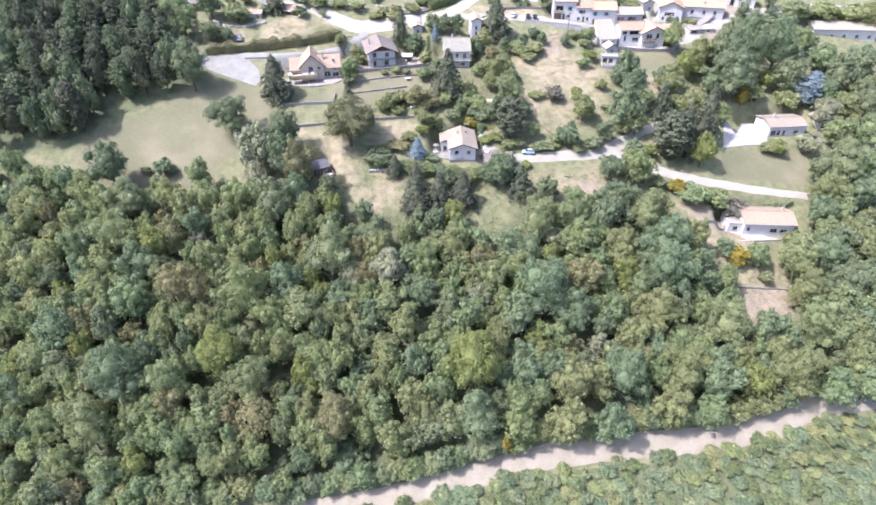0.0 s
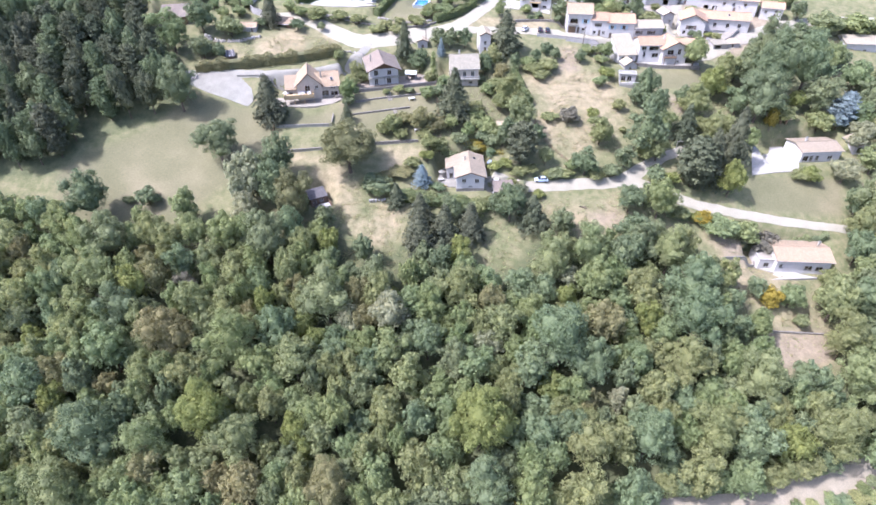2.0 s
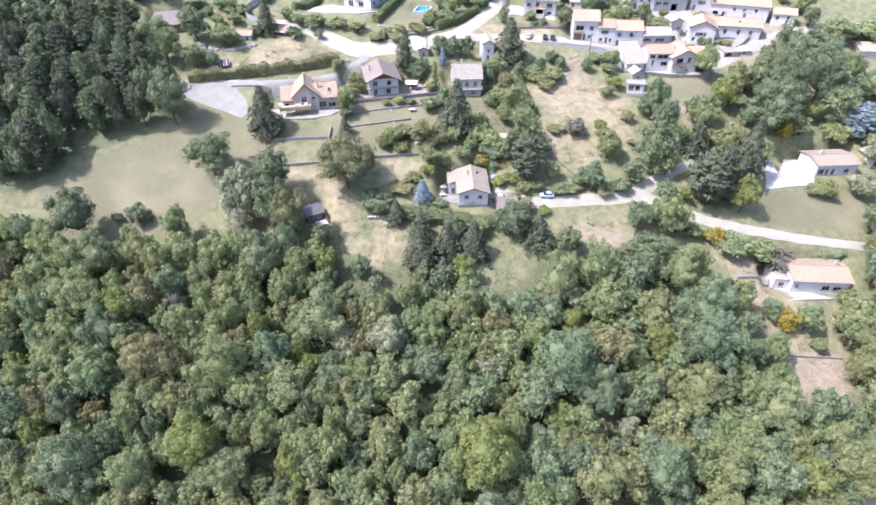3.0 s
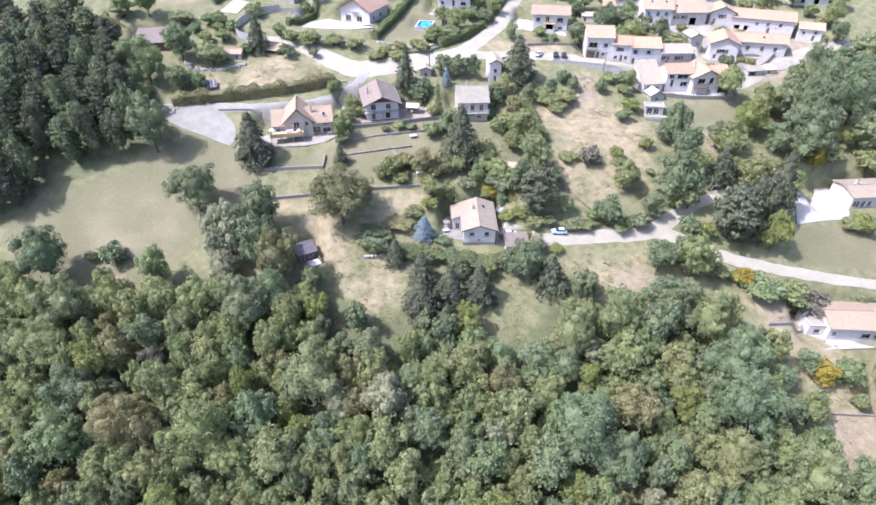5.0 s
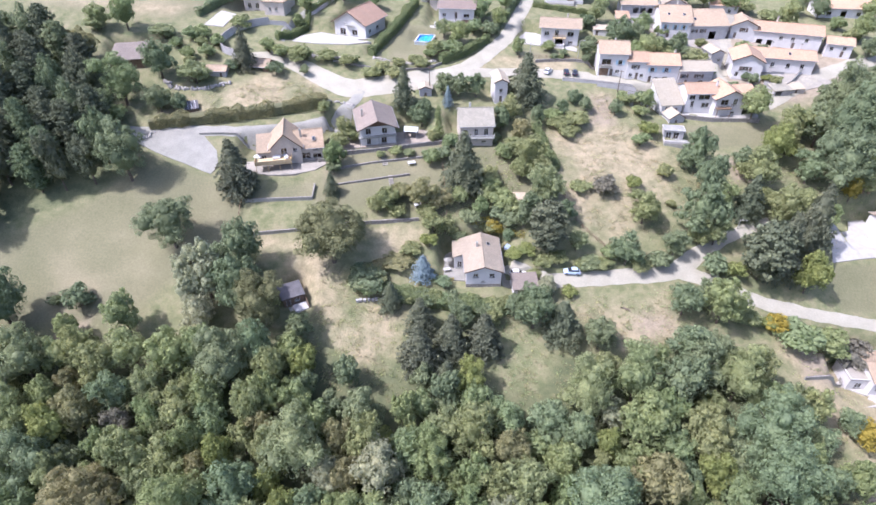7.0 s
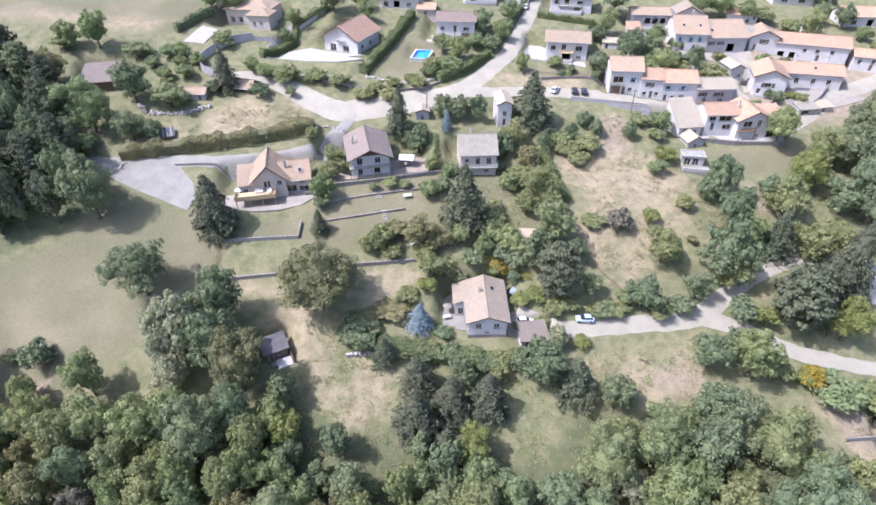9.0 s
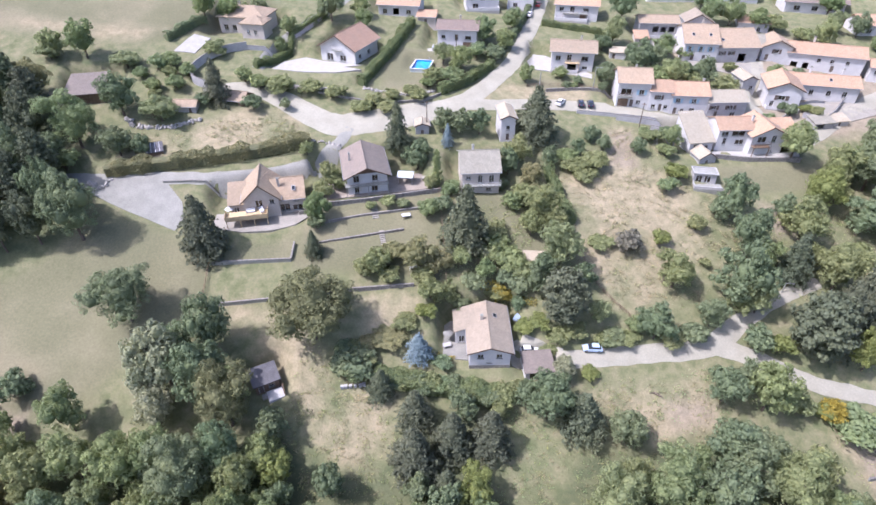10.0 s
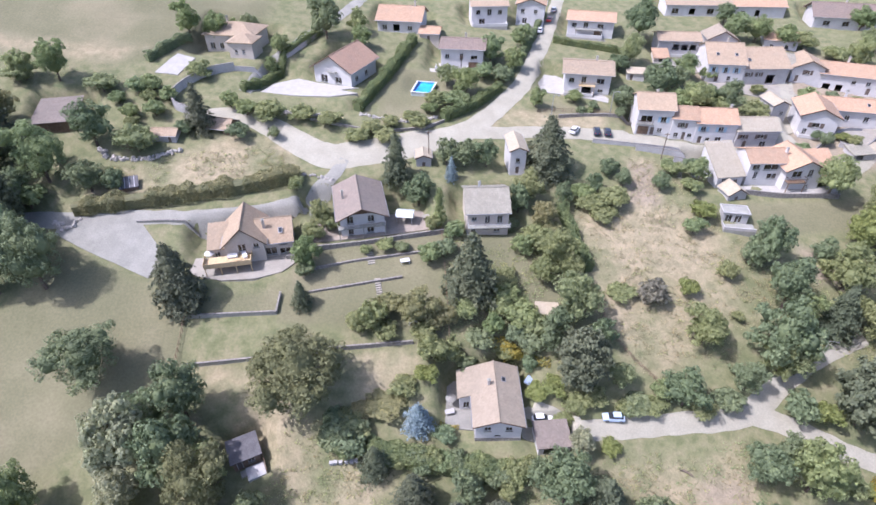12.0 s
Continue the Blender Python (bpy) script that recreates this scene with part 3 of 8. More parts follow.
def broad_crown(rng, mode):
    """Crown of unit spread and unit height above its trunk: a few large leafy masses, and small tufts all over their skin."""
    if mode == "shrub":
        masses = [((0, 0, 0.45), 0.34)]
        for i in range(5):
            a = i * 1.26 + rng.uniform(-0.4, 0.4)
            masses.append(((0.26 * math.cos(a), 0.26 * math.sin(a), rng.uniform(0.3, 0.62)), rng.uniform(0.17, 0.24)))
        tufts, small = 26, (0.07, 0.12)
    else:
        lean = rng.uniform(-0.05, 0.05, 2)
        high = rng.uniform(0.54, 0.66)
        masses = [((lean[0], lean[1], high), rng.uniform(0.26, 0.31)), ((0, 0, high - 0.18), rng.uniform(0.28, 0.33))]
        k = int(rng.integers(5, 9))
        for i in range(k):
            a = i * 6.283 / k + rng.uniform(-0.5, 0.5)
            z = rng.uniform(0.34, 0.76)
            r = rng.uniform(0.11, 0.20)
            far = (0.47 - r) * (1.0 if z < 0.6 else 1.0 - 1.1 * (z - 0.6)) * rng.uniform(0.75, 1.12)
            masses.append(((far * math.cos(a), far * math.sin(a), z), r))
        masses.append(((rng.uniform(-0.1, 0.1), rng.uniform(-0.1, 0.1), 0.84), rng.uniform(0.10, 0.15)))
        tufts, small = (84, (0.038, 0.072)) if mode == "broadleaf" else (60, (0.045, 0.08))
    lobes = []
    areas = np.array([r * r for _, r in masses])
    while len(lobes) < tufts:
        c, r = masses[rng.choice(len(masses), p=areas / areas.sum())]
        d = sphere_points(rng, 1)[0]
        if d[2] < -0.45:
            continue
        p = np.array(c) + d * r * rng.uniform(0.92, 1.08)
        if any(np.linalg.norm(p - np.array(q)) < 0.80 * s for q, s in masses):
            continue
        lobes.append((tuple(p), rng.uniform(*small)))
    return masses, lobes


def trunk_mesh(name, rng, mode):
    bm = bmesh.new()
    lean = rng.uniform(-0.03, 0.03, 2)
    top = {"broadleaf": 0.72, "willow": 0.66, "shrub": 0.5, "fir": 0.97, "pine": 0.9, "cypress": 0.9}[mode]
    path = [(lean[0] * t, lean[1] * t, -0.05 + (top + 0.05) * t) for t in (0, 0.12, 0.35, 0.6, 0.8, 1.0)]
    tube(bm, path, [0.034, 0.026, 0.022, 0.017, 0.012, 0.005], 5)
    if mode in ("broadleaf", "willow", "shrub"):
        for i in range(5):
            a, z = i * 2.4 + rng.uniform(-0.4, 0.4), rng.uniform(0.18, 0.5) if mode != "shrub" else rng.uniform(0.05, 0.25)
            r, up = rng.uniform(0.22, 0.33), rng.uniform(0.15, 0.3)
            tube(bm, [(0, 0, z), (r * 0.45 * math.cos(a), r * 0.45 * math.sin(a), z + up * 0.6), (r * math.cos(a), r * math.sin(a), z + up)], [0.012, 0.008, 0.003], 4)
    me = bpy.data.meshes.new(name)
    bm.to_mesh(me)
    bm.free()
    me.materials.append(BARK)
    return me


LEAVES = {"broadleaf": 3200, "willow": 4500, "shrub": 1100, "fir": 3800, "pine": 4200, "cypress": 1600}
# leaf plates and their size for small, middling and large crowns
GRADES = {"small": (2000, 0.020, 0.038), "middling": (3400, 0.015, 0.027), "large": (8200, 0.0085, 0.0165)}


def crown_mesh(kind, rng, mat, grade):
    count, least, most = LEAVES[kind], 0.018, 0.032
    if kind == "broadleaf":
        count, least, most = GRADES[grade]
    elif kind in ("fir", "pine") and grade != "small":
        count = int(count * 1.5)
    if kind in ("broadleaf", "willow", "shrub"):
        masses, lobes = broad_crown(rng, kind)
        p, d = crown_points(rng, lobes, int(count * 0.66))
        q, e = crown_points(rng, masses, count - len(p))
        p, d = np.concatenate([p, q]), np.concatenate([d, e])
        size = rng.uniform(least, most, count) * (1.7 if kind == "shrub" else 1.0)
        if kind == "willow":
            d = d * np.array([1, 1, 0.5]) + np.array([0, 0, 0.35])
            p[:, 2] -= 0.10 * rng.random(count) * np.hypot(p[:, 0], p[:, 1]) / 0.4
        v, f = with_hearts(*cards(p, d, size, rng, 0.33), [(c, r * 0.76) for c, r in masses])
    else:
        arms = {"fir": 150, "pine": 110, "cypress": 120}[kind]
        low = {"fir": 0.05, "pine": 0.16, "cypress": 0.03}[kind]
        t = (np.arange(arms) + rng.random(arms)) / arms
        if kind == "fir":
            t, reach, droop = t ** 1.25, 0.53 * np.minimum(1.0, 1.5 * (1 - t ** 1.25)) ** 0.85 + 0.015, -0.22
        elif kind == "pine":
            reach, droop = 0.47 * np.sin(math.pi * (0.16 + 0.80 * t)) ** 0.65, 0.10
        else:
            reach, droop = 0.45 * (1 - t) ** 0.4 + 0.02, 0.25
        reach = reach * rng.uniform(0.68, 1.12, arms)
        turn = np.arange(arms) * 2.4 + rng.normal(0, 0.3, arms)
        k = rng.choice(arms, count, p=(reach + 0.05) / (reach + 0.05).sum())
        s = 0.22 + 0.78 * rng.random(count) ** 0.7
        side = rng.normal(0, 1, count) * (0.02 + 0.045 * np.sin(math.pi * np.minimum(s, 0.9)))
        r = reach[k] * s
        x, y = r * np.cos(turn[k]) - side * np.sin(turn[k]), r * np.sin(turn[k]) + side * np.cos(turn[k])
        z = low + (1 - low) * t[k] + droop * r * s + rng.normal(0, 0.010, count)
        p = np.stack([x, y, np.minimum(z, 1.0)], 1)
        d = np.stack([np.cos(turn[k]) * 0.45, np.sin(turn[k]) * 0.45, np.full(count, 0.8)], 1)
        v, f = cards(p, d, rng.uniform(0.016, 0.032, count) * (1.0 if kind != "cypress" else 1.5), rng, 0.5)
        stem = [(zz, low + (1 - low) * zz) for zz in (0.08, 0.24, 0.40, 0.56, 0.72, 0.86)]
        v, f = with_hearts(v, f, [((0, 0, z), min(0.05 + 0.46 * float(np.interp(tt, t, reach)), 0.03 + 0.5 * (1 - z))) for tt, z in stem], 1.0)
    return leaf_mesh("crown", v, f, mat)


NAMES = {"broadleaf": "deciduous_tree", "willow": "willow_tree", "shrub": "shrub", "fir": "fir_tree", "pine": "pine_tree", "cypress": "cypress_tree"}
WORDS = {"green": "mid-green", "dark": "dark green", "needle": "dark green", "olive": "olive-green", "umber": "dark olive", "yellow": "yellow-green", "gold": "golden-yellow", "pale": "pale grey-green", "bluegreen": "blue-green", "blue": "silvery blue", "brown": "rust-tinged", "purple": "purplish"}
SHAPES = {"broadleaf": "deciduous tree with rounded crown", "willow": "willow with drooping foliage", "shrub": "leafy shrub", "fir": "fir tree with tiered branches", "pine": "pine tree with dense crown", "cypress": "slim upright cypress"}
CATS = {"broadleaf": "tree", "willow": "tree", "shrub": "shrub", "fir": "conifer", "pine": "conifer", "cypress": "conifer"}
PROTO = {}
VARIANTS = {"broadleaf": 8, "willow": 2, "shrub": 4, "fir": 3, "pine": 2, "cypress": 1}
grow = random.Random(11)
PLANTED = []


def model(kind, hue, spread):
    """The trunk and crown of one of the kind's variants in a hue."""
    variant = grow.randrange(VARIANTS[kind])
    grade = "small" if spread < 8 else "middling" if spread < 13.5 else "large"
    key = (kind, hue, variant, grade)
    if key not in PROTO:
        rng = np.random.default_rng(100 + 17 * variant + 1000 * list(NAMES).index(kind))
        PROTO[key] = (trunk_mesh("trunk", rng, kind), crown_mesh(kind, rng, LEAF[hue], grade))
    return PROTO[key]


def joined(name, rows, label, category):
    """Plants that nobody could count, as one object: rows of kind, x, y, height, spread, hue."""
    hues = sorted({r[5] for r in rows})
    vs, fs, mats, tones, at = [], [], [], [], 0
    for kind, x, y, height, spread, hue in rows:
        me = model(kind, hue, spread)[1]
        v = np.empty(len(me.vertices) * 3, np.float32)
        me.vertices.foreach_get("co", v)
        f = np.empty(len(me.loops), np.int32)
        me.loops.foreach_get("vertex_index", f)
        a = grow.uniform(0, 6.283)
        v = v.reshape(-1, 3) * np.array([spread, spread, height])
        v = v @ np.array([[math.cos(a), math.sin(a), 0], [-math.sin(a), math.cos(a), 0], [0, 0, 1]]) + np.array([x, y, ground(x, y) - 0.1])
        vs.append(v)
        fs.append(f.reshape(-1, 3) + at)
        mats.append(np.full(len(f) // 3, hues.index(hue), np.int32))
        tones.append(np.full(len(v), grow.random(), np.float32))
        at += len(v)
    me = leaf_mesh(name, np.concatenate(vs), np.concatenate(fs), LEAF[hues[0]])
    for h in hues[1:]:
        me.materials.append(LEAF[h])
    me.polygons.foreach_set("material_index", np.concatenate(mats))
    me.attributes.new("tone", "FLOAT", "POINT").data.foreach_set("value", np.concatenate(tones))
    return tagged(new(name, me), label, category, kind="stuff")


def plant(kind, x, y, height, spread, hue, where="on the grassy slope", group="", z=None, name=""):
    """A tree or shrub: a thing with a trunk and a crown, turned and sized by its own numbers."""
    meshes = model(kind, hue, spread)
    ob = thing(name or NAMES[kind], 0, 0, 0, 0, f"{WORDS[hue]} {SHAPES[kind]} {where}", CATS[kind], group)
    for name, me in zip(("trunk", "crown"), meshes):
        child = new(name, me)
        child.parent = ob
    gz = ground(x, y) - 0.1 if z is None else z
    ob.matrix_basis = pose(x, y, gz, 0, 0, grow.uniform(0, 360)) @ Matrix.Diagonal((spread, spread * grow.uniform(0.9, 1.1), height, 1))
    PLANTED.append((x, y, spread))
    return ob


def hedge(line, width, height, hue, label, density=22):
    """A clipped hedge: leaf plates over a rounded bar that follows the slope, on a dark woody core."""
    pts = resample(line, 0.5)
    rng = np.random.default_rng(int(abs(line[0][0]) * 13 + abs(line[0][1])))
    length = sum((b - a).length for a, b in zip(pts, pts[1:]))
    count = int(length * (width + 2 * height) * density)
    i = rng.integers(0, len(pts) - 1, count)
    arr = np.array([(p.x, p.y) for p in pts])
    base = arr[i] + (arr[i + 1] - arr[i]) * rng.random(count)[:, None]
    d = arr[i + 1] - arr[i]
    d /= np.linalg.norm(d, axis=1)[:, None] + 1e-9
    side = np.stack([-d[:, 1], d[:, 0]], 1)
    wob = np.array([noise.noise(Vector((b[0] * 0.35, b[1] * 0.35, 2))) for b in base])
    q = rng.uniform(-1, 1, count) * (height + width / 2)
    flank = np.abs(q) > width / 2
    s = np.where(flank, np.sign(q) * width / 2, q)
    z = np.where(flank, height - (np.abs(q) - width / 2), height)
    z = z * (1 + 0.45 * wob) - 0.25 * (np.abs(s) / (width / 2)) ** 3
    gz = np.array([ground(b[0], b[1]) for b in base])
    xy = base + side * (s * (1 + 0.4 * wob))[:, None]
    p = np.stack([xy[:, 0], xy[:, 1], gz + np.maximum(z, 0.0) + rng.normal(0, 0.06, count)], 1)
    nrm = np.stack([side[:, 0] * np.where(flank, np.sign(q), 0), side[:, 1] * np.where(flank, np.sign(q), 0), np.where(flank, 0.2, 1.0)], 1)
    v, f = cards(p, nrm, rng.uniform(0.15, 0.27, count), rng)
    ob = thing("hedge", line[0][0], line[0][1], ground(*line[0]), 0, label, "hedge")
    v = v - np.array([line[0][0], line[0][1], ground(*line[0])])
    leaves = new("leaves", leaf_mesh("leaves", v, f, LEAF[hue]))
    leaves.parent = ob
    bm = bmesh.new()
    rings = []
    for k in range(0, len(pts), 2):
        a, b = pts[max(0, k - 1)], pts[min(len(pts) - 1, k + 1)]
        q = (b - a).normalized()
        q = Vector((-q.y, q.x, 0)) * (width * 0.40)
        g = ground(pts[k].x, pts[k].y) - ground(*line[0])
        o = pts[k] - Vector((*line[0], 0))
        rings.append([bm.verts.new((o.x + e * q.x, o.y + e * q.y, g + z)) for e, z in ((-1, -0.1), (-1, height * 0.7), (-0.5, height * 0.85), (0.5, height * 0.85), (1, height * 0.7), (1, -0.1))])
    for a, b in zip(rings, rings[1:]):
        for k in range(6):
            bm.faces.new((a[k], a[(k + 1) % 6], b[(k + 1) % 6], b[k]))
    bm.faces.new(rings[0][::-1])
    bm.faces.new(rings[-1])
    part("core", bm, LEAF[hue], ob)
    return ob

# ---- buildings ----
def wall_cells(bm, length, height, openings, place, low=0.0):
    """A wall 0.3 thick with real openings: place(s, depth, z) gives the corner of each cell."""
    xs = sorted({0.0, length, *[v for o in openings for v in (o[0], o[0] + o[2])]})
    zs = sorted({low, height, *[v for o in openings for v in (o[1], o[1] + o[3])]})
    for a, b in zip(xs, xs[1:]):
        for c, d in zip(zs, zs[1:]):
            mx, mz = (a + b) / 2, (c + d) / 2
            if any(o[0] < mx < o[0] + o[2] and o[1] < mz < o[1] + o[3] for o in openings):
                continue
            v = [bm.verts.new(place(*p)) for p in ((a, 0, c), (b, 0, c), (b, 0.3, c), (a, 0.3, c), (a, 0, d), (b, 0, d), (b, 0.3, d), (a, 0.3, d))]
            for f in ((3, 2, 1, 0), (4, 5, 6, 7), (0, 1, 5, 4), (1, 2, 6, 5), (2, 3, 7, 6), (3, 0, 4, 7)):
                bm.faces.new([v[i] for i in f])


def opening_parts(home, m, o, shutters, frame_mat):
    """A window or door in an opening o = (along, sill, width, height, kind), in the wall's own frame m."""
    along, sill, w, h, kind = o

    def put(name, bm, mat, parent, label=""):
        for v in bm.verts:
            v.co = m @ v.co
        return part(name, bm, mat, parent, label)

    a, b, c, d, t = along, along + w, sill, sill + h, 0.09
    if kind == "garage":
        g = put("garage_door", boxes((a, b, 0.14, 0.20, c, d)), WOOD, home, "closed wooden garage door")
        put("door_rib", boxes(*[(a + 0.05, b - 0.05, 0.11, 0.14, c + h * k / 5, c + h * k / 5 + 0.06) for k in range(1, 5)]), DARKWOOD, g)
        return
    if kind == "door":
        g = put("door", boxes((a + 0.05, b - 0.05, 0.14, 0.20, c, d - 0.05)), SHUTTER, home, "closed dark door")
        put("door_frame", boxes((a, a + 0.07, 0.08, 0.24, c, d), (b - 0.07, b, 0.08, 0.24, c, d), (a + 0.07, b - 0.07, 0.08, 0.24, d - 0.07, d)), frame_mat, g)
        return
    if kind == "void":
        return
    g = put("window", boxes((a, a + t, 0.12, 0.20, c, d), (b - t, b, 0.12, 0.20, c, d), (a + t, b - t, 0.12, 0.20, c, c + t), (a + t, b - t, 0.12, 0.20, d - t, d), ((a + b) / 2 - 0.04, (a + b) / 2 + 0.04, 0.12, 0.20, c + t, d - t)), frame_mat, home)
    put("pane", boxes((a + t, b - t, 0.155, 0.165, c + t, d - t)), GLASS, g)
    # Flat dark brown sheet close behind the pane.
    put("pane_backing", boxes((a + t, b - t, 0.24, 0.25, c + t, d - t)), SHUTTER if kind == "shut" else DARKWOOD, g)
    put("sill", boxes((a - 0.08, b + 0.08, -0.10, 0.12, c - 0.10, c)), CONCRETE, g)
    if shutters is not None and kind == "window":
        for s0 in (a - w / 2 - 0.03, b + 0.03):
            sh = boxes((s0, s0 + w / 2, -0.06, -0.01, c, d))
            for k in range(4):
                box(sh, s0 + 0.06, s0 + w / 2 - 0.06, -0.08, -0.06, c + h * (k + 0.3) / 4.3, c + h * (k + 0.75) / 4.3)
            put("shutter", sh, shutters, g)


def chimney(home, x, y, z, mat=CREAM, size=0.5):
    c = part("chimney", boxes((x - size / 2, x + size / 2, y - size / 2, y + size / 2, z - 1.2, z + 0.9)), mat, home)
    part("chimney_cap", boxes((x - size * 0.7, x + size * 0.7, y - size * 0.7, y + size * 0.7, z + 0.9, z + 1.0), (x - size * 0.3, x + size * 0.3, y - size * 0.3, y + size * 0.3, z + 1.0, z + 1.25)), CONCRETE, c)


def add_block(home, ox, oy, w, d, h, roof, pitch, over, wall_mat, roof_mat, front=(), left=(), right=(), low=-2.5, shutters=None, frame_mat=FRAME, plinth=0.0, ends=None):
    """One block of a building in the house's frame: walls with openings, gables, roof, ridge, gutters. Its front is at y = oy."""
    over_end = over if ends is None else ends
    x0, x1, y0, y1 = ox - w / 2, ox + w / 2, oy, oy + d
    frames = {
        "front": Matrix.Translation((x0, y0, 0)),
        "right": Matrix.Translation((x1, y0, 0)) @ Matrix.Rotation(math.pi / 2, 4, "Z"),
        "left": Matrix.Translation((x0, y1, 0)) @ Matrix.Rotation(-math.pi / 2, 4, "Z"),
        "back": Matrix.Translation((x1, y1, 0)) @ Matrix.Rotation(math.pi, 4, "Z"),
    }
    bm = bmesh.new()
    for name, ops in (("front", front), ("right", right), ("left", left), ("back", ())):
        m = frames[name]
        length = w if name in ("front", "back") else d
        s0, s1 = (0, length) if name in ("front", "back") else (0.3, length - 0.3)
        wall_cells(bm, s1 - s0, h, [(o[0] - s0, *o[1:]) for o in ops if o[1] + o[3] <= h], lambda s, q, z: m @ Vector((s + s0, q, z)), low)
    rise = math.tan(radians(pitch))
    if roof == "gable_front":
        top = h + rise * w / 2
        for yy in (y0, y1 - 0.3):
            slab_v = [(x0, yy, h), (x1, yy, h), (ox, yy, top)]
            a = [bm.verts.new(p) for p in slab_v]
            b = [bm.verts.new((p[0], p[1] + 0.3, p[2])) for p in slab_v]
            bm.faces.new(a), bm.faces.new(b[::-1])
            for i in range(3):
                bm.faces.new((a[(i + 1) % 3], a[i], b[i], b[(i + 1) % 3]))
    elif roof == "gable_side":
        top = h + rise * d / 2
        for xx in (x0, x1 - 0.3):
            slab_v = [(xx, y0, h), (xx, y1, h), (xx, oy + d / 2, top)]
            a = [bm.verts.new(p) for p in slab_v]
            b = [bm.verts.new((p[0] + 0.3, p[1], p[2])) for p in slab_v]
            bm.faces.new(a), bm.faces.new(b[::-1])
            for i in range(3):
                bm.faces.new((a[(i + 1) % 3], a[i], b[i], b[(i + 1) % 3]))
    elif roof == "lean":
        top = h + rise * d
        for xx in (x0, x1 - 0.3):
            a = [bm.verts.new(p) for p in ((xx, y0, h), (xx, y1, h), (xx, y1, top))]
            b = [bm.verts.new((v.co.x + 0.3, v.co.y, v.co.z)) for v in a]
            bm.faces.new(a), bm.faces.new(b[::-1])
            for i in range(3):
                bm.faces.new((a[(i + 1) % 3], a[i], b[i], b[(i + 1) % 3]))
        box(bm, x0, x1, y1 - 0.3, y1, h, top)
    part("wall", bm, wall_mat, home)
    if plinth:
        part("plinth", boxes((x0 - 0.06, x1 + 0.06, y0 - 0.06, y0 - 0.002, low, plinth), (x1 + 0.002, x1 + 0.06, y0, y1, low, plinth), (x0 - 0.06, x0 - 0.002, y0, y1, low, plinth)), STONE, home, "rough stone plinth")
    for name, ops in (("front", front), ("right", right), ("left", left)):
        for o in ops:
            opening_parts(home, frames[name], o, shutters, frame_mat)
    e, g, th = over, over_end, 0.20
    lift = 0.22
    if roof == "gable_front":
        for sgn in (-1, 1):
            xe = ox + sgn * (w / 2 + e)
            bm = slab(bmesh.new(), [(xe, y0 - g, h - rise * e + lift), (ox, y0 - g, top + lift), (ox, y1 + g, top + lift), (xe, y1 + g, h - rise * e + lift)], th)
            r = part("roof", bm, roof_mat, home)
            gx = xe + sgn * 0.06
            part("gutter", tube(bmesh.new(), [(gx, y0 - g, h - rise * e + lift - 0.1), (gx, y1 + g, h - rise * e + lift - 0.1)], [0.08, 0.08], 6), METAL, r)
        part("ridge_cap", tube(bmesh.new(), [(ox, y0 - g, top + lift + 0.02), (ox, y1 + g, top + lift + 0.02)], [0.14, 0.14], 6), roof_mat, home)
        bm = bmesh.new()
        for sgn in (-1, 1):
            xe = ox + sgn * (w / 2 + e)
            slab(bm, [(xe, y0 - g - 0.05, h - rise * e + lift - 0.01), (ox, y0 - g - 0.05, top + lift - 0.01), (ox, y0 - g - 0.003, top + lift - 0.01), (xe, y0 - g - 0.003, h - rise * e + lift - 0.01)], 0.28)
        part("bargeboard", bm, DARKWOOD, home)
    elif roof == "gable_side":
        for ye, yr in ((y0 - e, oy + d / 2), (y1 + e, oy + d / 2)):
            bm = slab(bmesh.new(), [(x0 - g, ye, h - rise * e + lift), (x1 + g, ye, h - rise * e + lift), (x1 + g, yr, top + lift), (x0 - g, yr, top + lift)], th)
            r = part("roof", bm, roof_mat, home)
            gy = ye + (-0.06 if ye < yr else 0.06)
            part("gutter", tube(bmesh.new(), [(x0 - g, gy, h - rise * e + lift - 0.1), (x1 + g, gy, h - rise * e + lift - 0.1)], [0.08, 0.08], 6), METAL, r)
        part("ridge_cap", tube(bmesh.new(), [(x0 - g, oy + d / 2, top + lift + 0.02), (x1 + g, oy + d / 2, top + lift + 0.02)], [0.14, 0.14], 6), roof_mat, home)
    elif roof == "hip":
        run = min(w, d) / 2 + e
        top = h + rise * min(w, d) / 2
        c = [(x0 - e, y0 - e), (x1 + e, y0 - e), (x1 + e, y1 + e), (x0 - e, y1 + e)]
        ze = h - rise * e + lift
        if w >= d:
            p, q = (x0 - e + run, oy + d / 2, top + lift), (x1 + e - run, oy + d / 2, top + lift)
            sides = [[c[0], c[1], q, p], [c[1], c[2], q], [c[2], c[3], p, q], [c[3], c[0], p]]
        else:
            p, q = (ox, y0 - e + run, top + lift), (ox, y1 + e - run, top + lift)
            sides = [[c[0], c[1], p], [c[1], c[2], q, p], [c[2], c[3], q], [c[3], c[0], p, q]]
